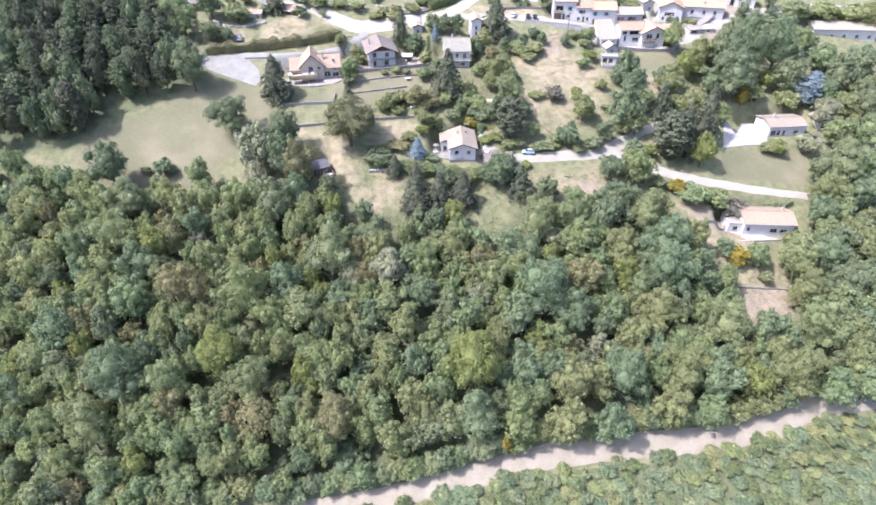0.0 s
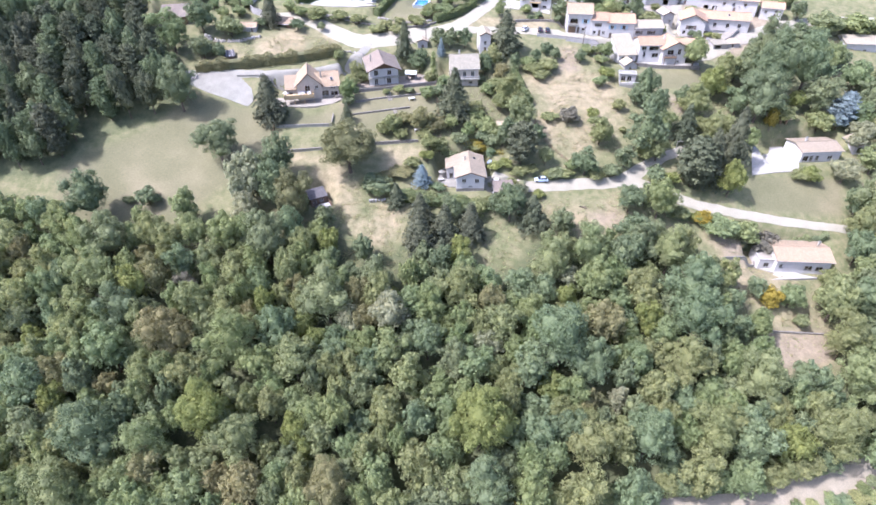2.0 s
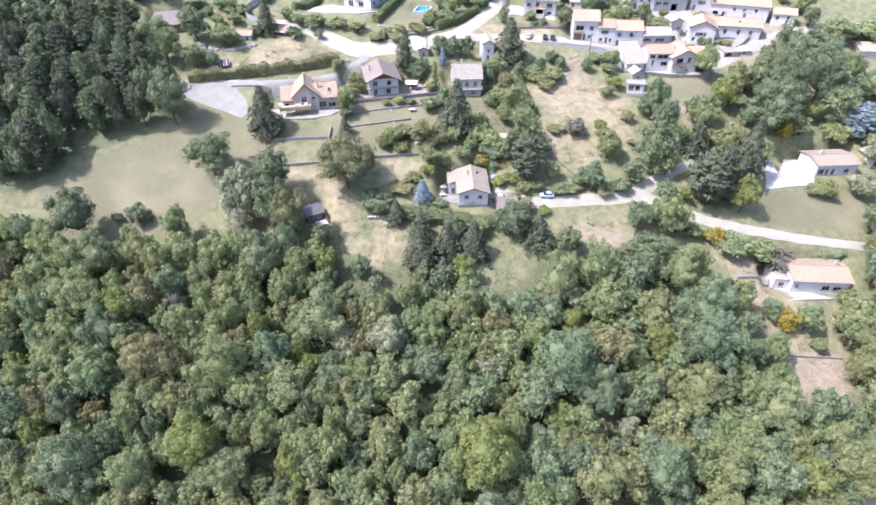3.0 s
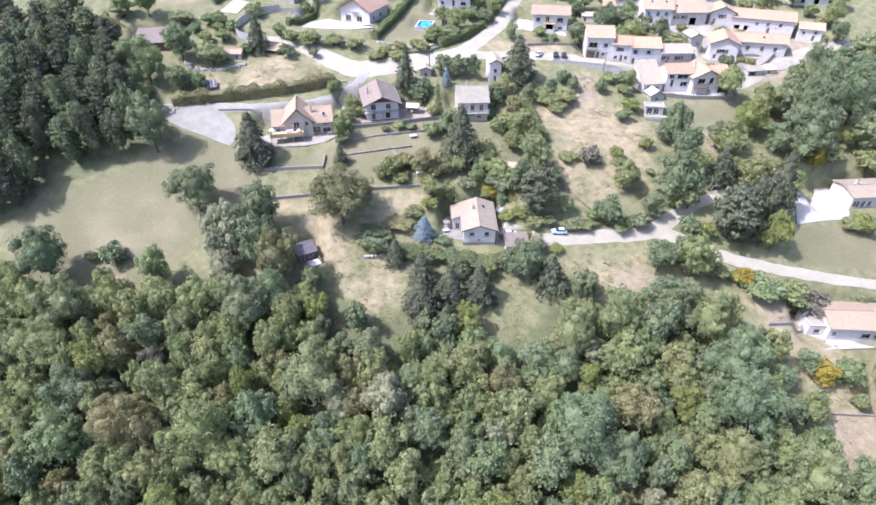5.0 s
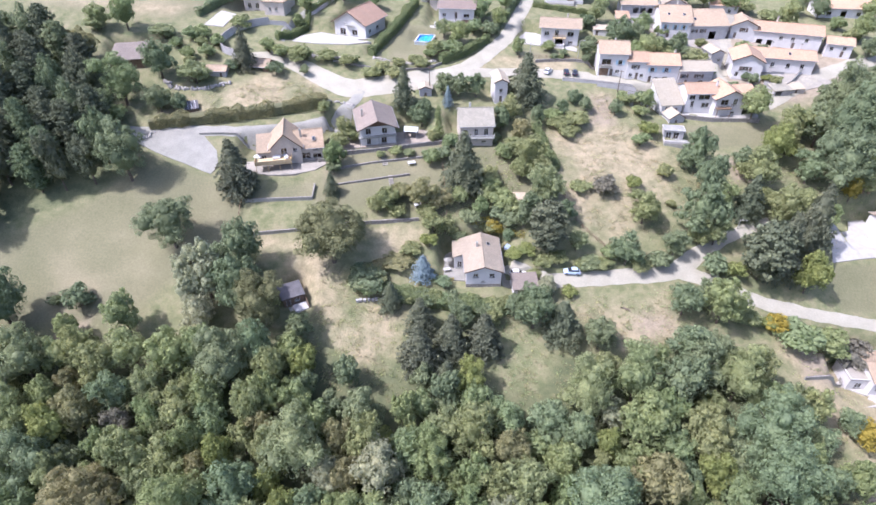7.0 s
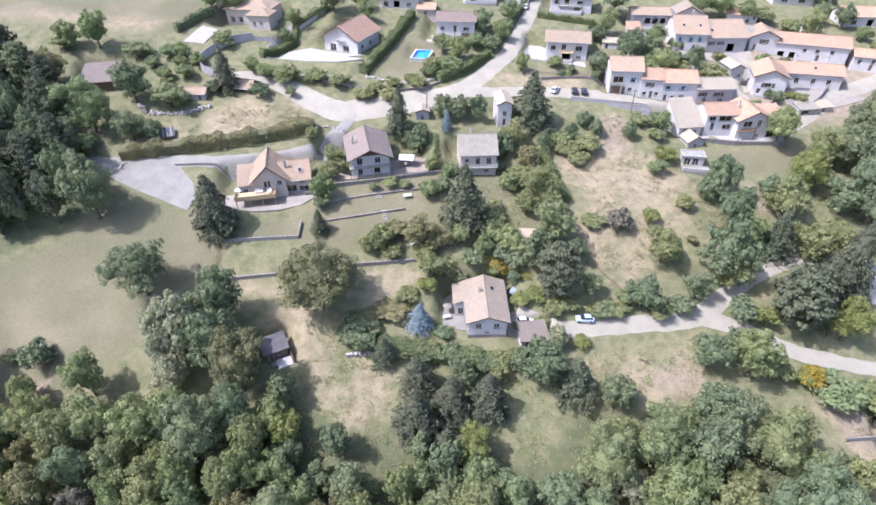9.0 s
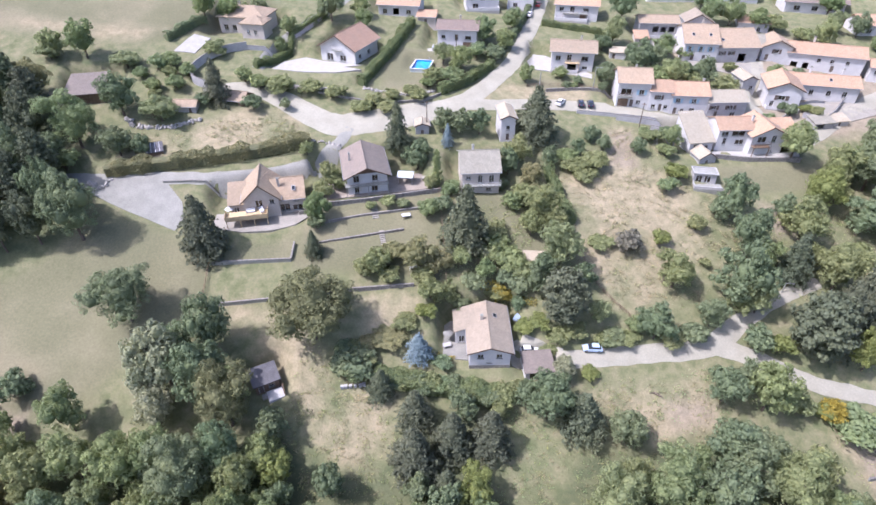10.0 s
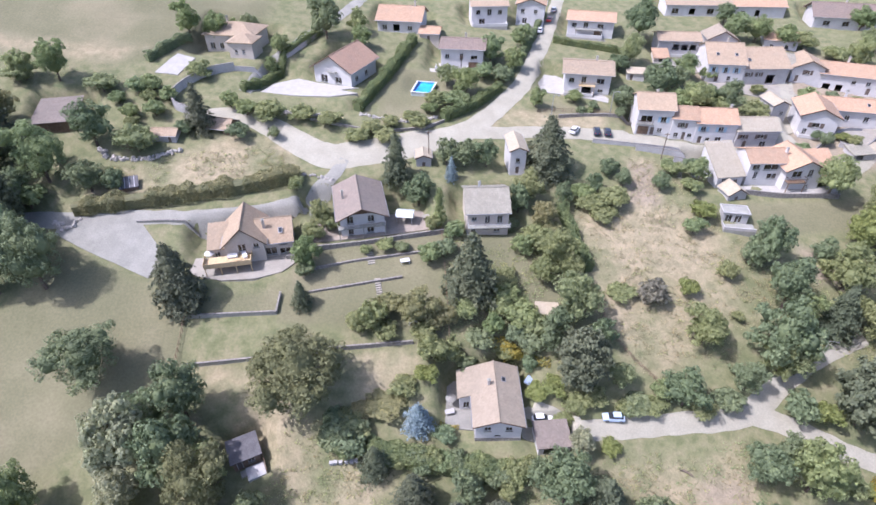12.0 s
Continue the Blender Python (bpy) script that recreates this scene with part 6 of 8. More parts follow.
plant("shrub", 34.8, 170.7, 3.2, 6.4, "green")
plant("shrub", 38.1, 170.7, 2.7, 5.3, "olive")
plant("shrub", 47.7, 171.1, 3.2, 6.4, "olive")
plant("shrub", 19.0, 173.1, 2.7, 5.4, "yellow")
plant("shrub", 15.7, 172.0, 2.6, 4.3, "yellow")
plant("shrub", 20.8, 169.0, 2.1, 4.2, "olive")
plant("shrub", -9.9, 171.5, 3.2, 5.3, "olive")
plant("shrub", -17.0, 168.1, 1.5, 6.0, "brown")
plant("shrub", -19.4, 182.8, 5.0, 5.6, "olive")
plant("shrub", -12.9, 186.4, 5.4, 6.8, "brown")
plant("shrub", -13.7, 181.3, 3.9, 5.5, "olive")
plant("shrub", -2.7, 184.4, 6.0, 6.7, "brown")
plant("shrub", -6.0, 181.5, 4.4, 5.5, "olive")
plant("shrub", -15.2, 200.2, 2.9, 4.1, "green")
plant("shrub", -11.5, 200.0, 2.5, 3.6, "green")
plant("shrub", -19.3, 198.8, 2.6, 2.9, "green")
plant("shrub", -31.5, 192.9, 4.2, 4.7, "dark")
plant("shrub", -27.8, 205.2, 5.4, 5.4, "olive")
plant("shrub", -30.9, 201.5, 5.3, 5.3, "olive")
plant("shrub", 37.3, 225.2, 4.9, 5.4, "dark")
plant("shrub", 30.1, 217.3, 3.9, 6.6, "green")
plant("shrub", 34.0, 211.6, 3.1, 7.7, "olive")
plant("shrub", 56.9, 221.1, 4.3, 5.4, "green")
plant("shrub", 54.2, 226.5, 3.9, 5.5, "green")
plant("shrub", 90.7, 237.9, 3.9, 4.4, "green")
plant("shrub", 105.6, 241.5, 4.0, 4.4, "olive")
plant("shrub", 76.1, 270.7, 5.3, 6.6, "green")
plant("broadleaf", 67.7, 269.5, 7.4, 8.2, "green")
plant("shrub", 62.0, 252.9, 6.2, 7.7, "green")
plant("shrub", 72.7, 252.1, 5.4, 7.7, "green")
plant("shrub", 48.3, 269.9, 5.9, 6.6, "dark")
plant("shrub", 102.0, 262.4, 4.5, 6.4, "green")
plant("shrub", 109.6, 261.5, 4.9, 7.1, "green")
plant("shrub", 114.4, 261.0, 4.5, 6.4, "olive")
plant("broadleaf", 105.2, 289.4, 7.8, 7.8, "green")
plant("shrub", 118.5, 281.8, 6.1, 8.7, "green")
plant("broadleaf", 90.4, 303.7, 7.5, 7.5, "dark")
plant("shrub", 111.2, 289.5, 6.3, 8.9, "olive")
plant("shrub", 13.0, 259.4, 5.5, 6.9, "dark")
plant("broadleaf", 16.5, 266.0, 7.1, 7.1, "green")
plant("broadleaf", 19.9, 279.2, 7.5, 6.8, "green")
plant("shrub", -0.3, 246.2, 5.2, 7.4, "green")
plant("shrub", -5.5, 246.4, 4.2, 6.0, "olive")
plant("shrub", -9.6, 237.1, 3.8, 6.3, "olive")
plant("shrub", -17.6, 231.3, 3.5, 7.0, "olive")
plant("shrub", -24.5, 230.7, 3.5, 6.9, "olive")
plant("shrub", -32.1, 235.4, 4.2, 7.1, "olive")
plant("shrub", -39.3, 236.6, 4.3, 7.1, "olive")
plant("shrub", -47.6, 236.1, 5.1, 8.5, "olive")
plant("shrub", -53.3, 236.5, 4.9, 7.1, "green")
plant("broadleaf", -49.8, 262.5, 6.3, 6.3, "green")
plant("broadleaf", -52.2, 258.7, 5.6, 5.6, "green")
plant("broadleaf", -28.1, 270.3, 7.1, 7.1, "green")
plant("broadleaf", -29.9, 279.1, 7.4, 7.4, "green")
plant("broadleaf", -69.4, 268.8, 10.4, 9.5, "green")
plant("broadleaf", -65.6, 271.0, 8.0, 8.0, "green")
plant("shrub", -90.8, 240.6, 5.1, 8.5, "green")
plant("shrub", -111.5, 240.6, 5.0, 7.1, "green")
plant("shrub", -73.7, 239.3, 4.6, 5.1, "green")
plant("shrub", -78.3, 238.2, 3.8, 4.3, "olive")
plant("shrub", -79.7, 229.6, 3.3, 4.1, "olive")
plant("shrub", -66.4, 228.7, 4.2, 4.6, "dark")
plant("shrub", -93.8, 204.9, 6.8, 8.5, "green")
plant("broadleaf", -95.8, 205.2, 9.6, 9.6, "dark")
plant("broadleaf", -82.6, 210.2, 7.8, 8.7, "dark")
plant("broadleaf", -108.5, 226.2, 11.0, 9.1, "brown")
plant("broadleaf", 167.1, 220.9, 11.9, 13.2, "bluegreen")
plant("shrub", 152.9, 252.3, 10.0, 14.3, "green")
plant("shrub", 165.3, 252.6, 10.0, 14.4, "green")
plant("shrub", 177.7, 252.6, 10.1, 14.4, "green")
plant("broadleaf", 182.6, 248.2, 14.1, 14.1, "olive")
plant("shrub", -20.3, 163.3, 4.6, 9.1, "green")
plant("shrub", -22.0, 166.0, 2.6, 5.2, "bluegreen")
plant("shrub", -19.4, 166.1, 2.6, 5.2, "olive")
plant("shrub", 35.2, 192.7, 2.1, 7.1, "olive")
plant("shrub", 59.2, 189.1, 2.4, 3.0, "olive")
plant("broadleaf", 12.1, 133.2, 10.9, 10.9, "green")
plant("broadleaf", 21.1, 133.6, 10.9, 10.9, "bluegreen")
plant("broadleaf", -43.6, 155.6, 11.0, 9.1, "green")
plant("broadleaf", -57.0, 151.8, 10.5, 9.6, "pale")
plant("broadleaf", -55.5, 162.5, 10.4, 9.4, "bluegreen")
plant("broadleaf", 113.4, 208.6, 26.0, 18.5, "dark")
plant("broadleaf", 128.9, 215.0, 22.0, 16.1, "bluegreen")
plant("broadleaf", 116.8, 223.9, 21.2, 14.5, "dark")
plant("broadleaf", 106.6, 198.6, 18.9, 18.0, "dark")
plant("broadleaf", 100.1, 200.6, 10.8, 10.3, "bluegreen")
plant("broadleaf", 107.7, 214.5, 14.8, 12.8, "dark")
plant("broadleaf", 100.4, 215.9, 11.3, 10.8, "olive")
plant("broadleaf", 92.7, 207.3, 12.4, 11.8, "yellow")
plant("broadleaf", 84.9, 198.2, 12.3, 13.0, "olive")
plant("broadleaf", 82.7, 203.7, 7.0, 6.7, "dark")
plant("broadleaf", 123.4, 205.9, 7.5, 7.2, "yellow")
plant("broadleaf", 130.5, 204.4, 14.4, 12.5, "dark")
plant("shrub", 130.4, 199.9, 8.8, 10.5, "green")
plant("pine", 137.2, 200.3, 11.4, 9.8, "blue")
plant("broadleaf", 149.1, 217.6, 12.6, 12.0, "green")
plant("shrub", 150.5, 232.4, 8.2, 8.7, "dark")
plant("broadleaf", 139.6, 190.3, 11.6, 11.0, "pale")
plant("broadleaf", 69.1, 203.0, 13.0, 10.3, "dark")
plant("broadleaf", 66.2, 201.5, 6.9, 6.6, "dark")
plant("broadleaf", 69.4, 192.0, 13.7, 10.9, "dark")
plant("broadleaf", 63.7, 180.5, 18.0, 13.2, "dark")
plant("broadleaf", 72.1, 188.6, 9.3, 8.0, "green")
plant("fir", 79.2, 188.2, 12.7, 8.6, "needle")
plant("broadleaf", 64.2, 178.7, 9.0, 7.8, "olive")
plant("broadleaf", 68.1, 178.7, 9.0, 7.8, "green")
plant("pine", 77.6, 170.6, 17.0, 14.5, "needle")
plant("fir", 82.8, 172.8, 18.5, 11.0, "needle")
plant("fir", 92.0, 178.9, 20.8, 11.0, "needle")
plant("broadleaf", 88.8, 168.0, 13.8, 10.5, "yellow")
plant("broadleaf", 112.1, 197.1, 8.7, 4.9, "gold")
plant("broadleaf", 88.4, 185.6, 13.1, 12.5, "olive")
plant("broadleaf", 101.5, 187.8, 7.5, 7.1, "green")
plant("shrub", 66.4, 171.1, 6.2, 7.4, "dark")
plant("shrub", 70.9, 170.4, 5.7, 6.0, "yellow")
plant("shrub", 118.7, 177.1, 5.5, 8.7, "yellow")
plant("shrub", 115.3, 176.7, 4.3, 5.9, "olive")
plant("broadleaf", 130.0, 177.6, 9.1, 10.9, "pale")
plant("broadleaf", 128.9, 165.4, 10.7, 10.2, "dark")
plant("broadleaf", 56.0, 160.3, 9.4, 9.0, "dark")
plant("broadleaf", 64.4, 159.0, 13.6, 11.8, "green")
plant("shrub", 72.0, 159.3, 4.9, 5.2, "green")
plant("shrub", 76.9, 158.4, 4.3, 4.5, "yellow")
plant("broadleaf", 61.3, 163.2, 7.6, 6.6, "dark")
plant("shrub", 116.1, 199.7, 7.0, 11.2, "olive")
plant("shrub", 98.6, 194.6, 4.5, 6.2, "olive")
plant("broadleaf", 142.7, 201.0, 9.9, 9.4, "bluegreen")
plant("shrub", 84.4, 192.4, 6.0, 7.2, "olive")
plant("fir", -13.9, 158.1, 8.1, 5.8, "needle")
plant("fir", -6.8, 145.9, 12.8, 9.1, "needle")
plant("broadleaf", 4.6, 140.9, 10.4, 8.2, "yellow")
plant("broadleaf", -5.8, 140.8, 9.1, 6.7, "dark")
plant("fir", -0.6, 141.3, 10.0, 6.6, "needle")
plant("broadleaf", -22.2, 140.8, 10.5, 6.7, "dark")
plant("broadleaf", -32.3, 142.7, 9.9, 7.8, "yellow")
plant("broadleaf", -31.0, 139.4, 7.8, 6.2, "bluegreen")
plant("broadleaf", -37.8, 143.6, 5.7, 4.6, "olive")
plant("broadleaf", -34.2, 149.5, 9.3, 7.4, "dark")
plant("broadleaf", -43.7, 139.1, 7.0, 5.5, "olive")
plant("shrub", -19.9, 162.0, 6.3, 9.0, "dark")

plant("broadleaf", 152.2, 208.5, 15.3, 13.3, "dark")
plant("broadleaf", 165.1, 215.8, 13.1, 11.3, "dark")
plant("broadleaf", 144.9, 200.2, 10.4, 9.9, "green")
plant("broadleaf", 156.8, 193.1, 15.7, 13.6, "dark")
plant("broadleaf", 150.3, 193.9, 12.0, 11.5, "olive")
plant("broadleaf", 150.5, 180.8, 15.2, 13.1, "green")
plant("broadleaf", 141.4, 182.1, 11.6, 11.1, "green")
plant("broadleaf", 148.7, 170.6, 13.4, 11.6, "green")
plant("broadleaf", 132.9, 162.8, 19.7, 17.1, "green")
plant("broadleaf", 142.2, 159.6, 14.3, 12.4, "dark")
plant("broadleaf", 158.8, 204.9, 10.2, 9.7, "green")
plant("shrub", 156.0, 221.4, 8.2, 8.7, "olive")
plant("broadleaf", 166.4, 208.5, 10.3, 9.8, "green")
plant("pine", 140.3, 203.7, 10.6, 9.2, "blue")
plant("broadleaf", 19.6, 155.3, 12.8, 11.1, "dark")
plant("fir", 25.9, 153.6, 11.4, 9.1, "needle")
plant("broadleaf", 34.5, 151.4, 9.8, 8.8, "dark")
plant("broadleaf", 15.4, 157.6, 7.4, 6.4, "dark")
plant("fir", 7.8, 149.8, 11.9, 8.5, "needle")
plant("broadleaf", 2.5, 154.6, 7.7, 6.1, "dark")
plant("fir", 0.4, 149.1, 11.9, 8.5, "needle")
plant("fir", -6.9, 153.6, 10.0, 7.2, "needle")
plant("broadleaf", 10.1, 155.3, 5.3, 5.1, "olive")
plant("shrub", 13.6, 159.6, 3.8, 4.6, "olive")
plant("broadleaf", 115.7, 226.8, 12.5, 10.8, "dark")
plant("broadleaf", 105.0, 217.3, 10.2, 9.7, "green")
plant("broadleaf", 96.5, 211.7, 8.7, 8.3, "yellow")
plant("broadleaf", 112.0, 213.9, 8.8, 8.4, "green")
plant("broadleaf", 91.0, 222.4, 11.9, 10.8, "green")
plant("broadleaf", 98.5, 211.0, 7.7, 7.4, "olive")
plant("broadleaf", 112.2, 223.3, 7.5, 7.1, "green")
plant("broadleaf", 147.4, 271.1, 10.5, 10.0, "green")
plant("broadleaf", 138.6, 286.3, 8.8, 8.4, "dark")
plant("broadleaf", 131.5, 288.8, 7.9, 7.6, "green")
plant("shrub", 143.9, 270.9, 5.6, 6.7, "olive")
plant("broadleaf", 145.4, 260.6, 8.1, 7.7, "dark")
plant("broadleaf", 128.2, 235.9, 12.4, 10.7, "dark")
plant("broadleaf", 131.6, 231.3, 12.2, 10.5, "dark")
plant("shrub", 142.3, 278.8, 5.7, 6.1, "green")
plant("broadleaf", 156.9, 284.9, 7.8, 7.5, "green")
plant("broadleaf", 123.2, 232.8, 8.4, 8.0, "dark")
plant("broadleaf", 115.9, 227.6, 7.2, 6.8, "green")
plant("broadleaf", 126.7, 226.7, 9.0, 8.6, "green")
plant("broadleaf", 134.5, 238.5, 12.0, 11.0, "dark")
plant("broadleaf", 120.5, 229.5, 10.0, 9.5, "green")
plant("broadleaf", 139.0, 235.0, 12.0, 11.5, "dark")
plant("broadleaf", 136.0, 226.5, 11.0, 10.5, "dark")
plant("broadleaf", 145.0, 228.0, 11.5, 11.0, "green")
plant("broadleaf", 143.5, 240.5, 10.5, 10.0, "green")
for k in range(17):
    a = k / 16
    plant("shrub", -15.0 + 27.0 * a + grow.uniform(-0.6, 0.6), 160.6 - 2.0 * a + grow.uniform(-1.3, 0.9), grow.uniform(3.0, 4.4), grow.uniform(3.6, 5.2), ("green", "dark", "dark", "olive")[k % 4], "in the hedge below the bungalow")
for x, y, h, s, hue in ((-19.0, 161.2, 4.4, 6.0, "green"), (-22.4, 162.8, 4.2, 5.6, "dark"), (-17.4, 163.4, 3.6, 4.6, "olive")):
    plant("shrub", x, y, h, s, hue, "in the hedge below the bungalow")
for x, y, h, s, hue in ((66.5, 256.0, 6.4, 7.2, "green"), (71.0, 256.6, 6.0, 6.6, "dark"), (76.5, 257.8, 5.2, 6.0, "green"), (62.5, 262.4, 7.6, 8.4, "dark"), (33.6, 247.4, 2.4, 3.0, "dark"), (36.0, 247.6, 2.2, 2.6, "green"), (45.0, 249.0, 2.6, 2.8, "dark"), (33.2, 253.0, 2.8, 3.2, "olive"), (85.4, 245.8, 3.4, 4.2, "yellow"), (96.5, 243.6, 3.2, 3.0, "dark"), (103.4, 243.2, 2.8, 4.0, "yellow"), (80.0, 262.2, 4.0, 4.6, "green"), (87.0, 262.0, 3.6, 4.4, "olive"), (110.2, 264.0, 3.2, 4.0, "dark"), (117.0, 262.4, 3.0, 3.8, "green"), (52.6, 228.0, 3.6, 4.0, "green"), (58.5, 228.6, 4.2, 4.4, "dark")):
    plant("shrub", x, y, h, s, hue, "between the village houses")

# ---- the wood ----
CLEAR = [
    [(-26, 165), (-12, 158), (-12, 145), (-20, 144), (-30, 154)],
    [(13, 155), (24, 157), (23, 149), (14, 147)],
    [(76, 157), (125, 154), (113, 131), (107, 113), (87, 113), (90, 130), (82, 142)],
    [(-44, 165), (-30, 166), (-26, 152), (-42, 148)],
]
WOOD_EDGE = [(-175, 60), (-140, 56), (-60, 67), (-33, 72.5), (-11, 76.5), (9, 81), (31, 86.2), (53, 89), (73, 91), (93, 95.5), (111, 101), (125, 104), (180, 110), (180, 158), (128, 155), (112, 120), (86, 112), (80, 138), (70, 146), (60, 148), (42, 145), (27, 143), (23, 131), (8, 129), (4, 146), (-6, 148), (-10, 134), (-24, 133), (-32, 146), (-46, 147), (-66, 142), (-84, 143), (-110, 147), (-150, 152), (-175, 152)]
wood_rng = random.Random(5)
WOODS, WOODGROUP = "in the dense wood", "trees of the wood"
plant("broadleaf", -100.5, 150.5, 17.5, 14.1, "dark", WOODS, WOODGROUP, name="woodland_tree")
plant("broadleaf", -103.1, 142.4, 13.9, 9.9, "green", WOODS, WOODGROUP, name="woodland_tree")
plant("broadleaf", -91.9, 140.0, 16.7, 13.6, "green", WOODS, WOODGROUP, name="woodland_tree")
plant("broadleaf", -92.8, 130.4, 17.7, 14.3, "green", WOODS, WOODGROUP, name="woodland_tree")
plant("broadleaf", -85.6, 148.0, 8.8, 6.3, "green", WOODS, WOODGROUP, name="woodland_tree")
plant("broadleaf", -85.3, 134.2, 11.8, 8.4, "green", WOODS, WOODGROUP, name="woodland_tree")
plant("broadleaf", -95.1, 122.7, 14.6, 10.4, "green", WOODS, WOODGROUP, name="woodland_tree")
plant("broadleaf", -83.8, 122.1, 17.1, 13.9, "dark", WOODS, WOODGROUP, name="woodland_tree")
plant("broadleaf", -77.2, 130.6, 15.0, 10.7, "brown", WOODS, WOODGROUP, name="woodland_tree")
plant("broadleaf", -75.6, 139.8, 13.7, 11.1, "olive", WOODS, WOODGROUP, name="woodland_tree")
plant("broadleaf", -73.2, 150.1, 12.5, 8.9, "green", WOODS, WOODGROUP, name="woodland_tree")
plant("broadleaf", -69.0, 142.2, 13.9, 9.9, "green", WOODS, WOODGROUP, name="woodland_tree")
plant("broadleaf", -68.5, 130.1, 10.0, 7.1, "purple", WOODS, WOODGROUP, name="woodland_tree")
plant("broadleaf", -64.1, 136.6, 11.9, 8.5, "green", WOODS, WOODGROUP, name="woodland_tree")
plant("broadleaf", -59.5, 141.5, 15.2, 12.4, "green", WOODS, WOODGROUP, name="woodland_tree")
plant("broadleaf", -56.2, 132.2, 14.8, 12.0, "olive", WOODS, WOODGROUP, name="woodland_tree")
plant("broadleaf", -48.5, 140.2, 18.4, 14.9, "dark", WOODS, WOODGROUP, name="woodland_tree")
plant("broadleaf", -49.2, 130.4, 12.4, 8.9, "green", WOODS, WOODGROUP, name="woodland_tree")
plant("broadleaf", -38.8, 130.4, 10.0, 7.1, "brown", WOODS, WOODGROUP, name="woodland_tree")
plant("broadleaf", -30.4, 125.4, 19.6, 15.9, "green", WOODS, WOODGROUP, name="woodland_tree")
plant("broadleaf", -18.4, 132.5, 14.3, 10.2, "green", WOODS, WOODGROUP, name="woodland_tree")
plant("broadleaf", -24.5, 122.3, 11.3, 8.1, "pale", WOODS, WOODGROUP, name="woodland_tree")
plant("broadleaf", -14.0, 122.5, 15.7, 12.8, "pale", WOODS, WOODGROUP, name="woodland_tree")
plant("broadleaf", -42.6, 119.1, 15.6, 12.6, "bluegreen", WOODS, WOODGROUP, name="woodland_tree")
plant("broadleaf", -56.9, 123.3, 13.7, 11.0, "olive", WOODS, WOODGROUP, name="woodland_tree")
plant("broadleaf", -69.8, 115.2, 18.1, 14.7, "brown", WOODS, WOODGROUP, name="woodland_tree")
plant("broadleaf", -53.1, 113.8, 20.8, 16.9, "green", WOODS, WOODGROUP, name="woodland_tree")
plant("broadleaf", -83.1, 112.3, 16.5, 13.4, "green", WOODS, WOODGROUP, name="woodland_tree")
plant("broadleaf", -74.5, 108.8, 13.8, 9.9, "green", WOODS, WOODGROUP, name="woodland_tree")
plant("broadleaf", -63.4, 107.7, 15.2, 10.9, "olive", WOODS, WOODGROUP, name="woodland_tree")
plant("broadleaf", -45.3, 110.9, 13.9, 10.0, "green", WOODS, WOODGROUP, name="woodland_tree")
plant("broadleaf", -36.9, 110.5, 16.4, 13.3, "green", WOODS, WOODGROUP, name="woodland_tree")
plant("broadleaf", -32.9, 117.2, 10.3, 7.3, "yellow", WOODS, WOODGROUP, name="woodland_tree")
plant("broadleaf", -27.7, 117.6, 11.1, 7.9, "bluegreen", WOODS, WOODGROUP, name="woodland_tree")
plant("broadleaf", -23.3, 110.8, 13.1, 9.4, "olive", WOODS, WOODGROUP, name="woodland_tree")
plant("broadleaf", -13.4, 113.9, 15.9, 12.9, "green", WOODS, WOODGROUP, name="woodland_tree")
plant("broadleaf", 4.6, 130.1, 16.2, 13.2, "olive", WOODS, WOODGROUP, name="woodland_tree")
plant("broadleaf", 12.5, 126.9, 13.2, 9.4, "brown", WOODS, WOODGROUP, name="woodland_tree")
plant("broadleaf", 15.5, 121.1, 15.0, 12.2, "green", WOODS, WOODGROUP, name="woodland_tree")
plant("broadleaf", 23.1, 124.8, 13.8, 11.2, "green", WOODS, WOODGROUP, name="woodland_tree")
plant("broadleaf", 29.5, 137.7, 16.8, 13.6, "green", WOODS, WOODGROUP, name="woodland_tree")
plant("broadleaf", 40.8, 141.2, 17.0, 13.8, "green", WOODS, WOODGROUP, name="woodland_tree")
plant("broadleaf", 41.2, 132.7, 16.5, 13.4, "green", WOODS, WOODGROUP, name="woodland_tree")
plant("broadleaf", 50.6, 140.8, 14.7, 11.9, "dark", WOODS, WOODGROUP, name="woodland_tree")
plant("broadleaf", 55.7, 145.3, 15.2, 10.8, "dark", WOODS, WOODGROUP, name="woodland_tree")
plant("broadleaf", 63.9, 142.5, 17.2, 14.0, "green", WOODS, WOODGROUP, name="woodland_tree")
plant("broadleaf", 42.0, 121.7, 16.5, 13.4, "brown", WOODS, WOODGROUP, name="woodland_tree")
plant("broadleaf", 53.6, 130.9, 14.9, 12.1, "olive", WOODS, WOODGROUP, name="woodland_tree")
plant("broadleaf", 54.6, 125.0, 13.2, 9.4, "yellow", WOODS, WOODGROUP, name="woodland_tree")
plant("broadleaf", 66.6, 131.3, 19.5, 15.9, "bluegreen", WOODS, WOODGROUP, name="woodland_tree")
plant("broadleaf", 66.2, 122.6, 21.2, 17.1, "bluegreen", WOODS, WOODGROUP, name="woodland_tree")
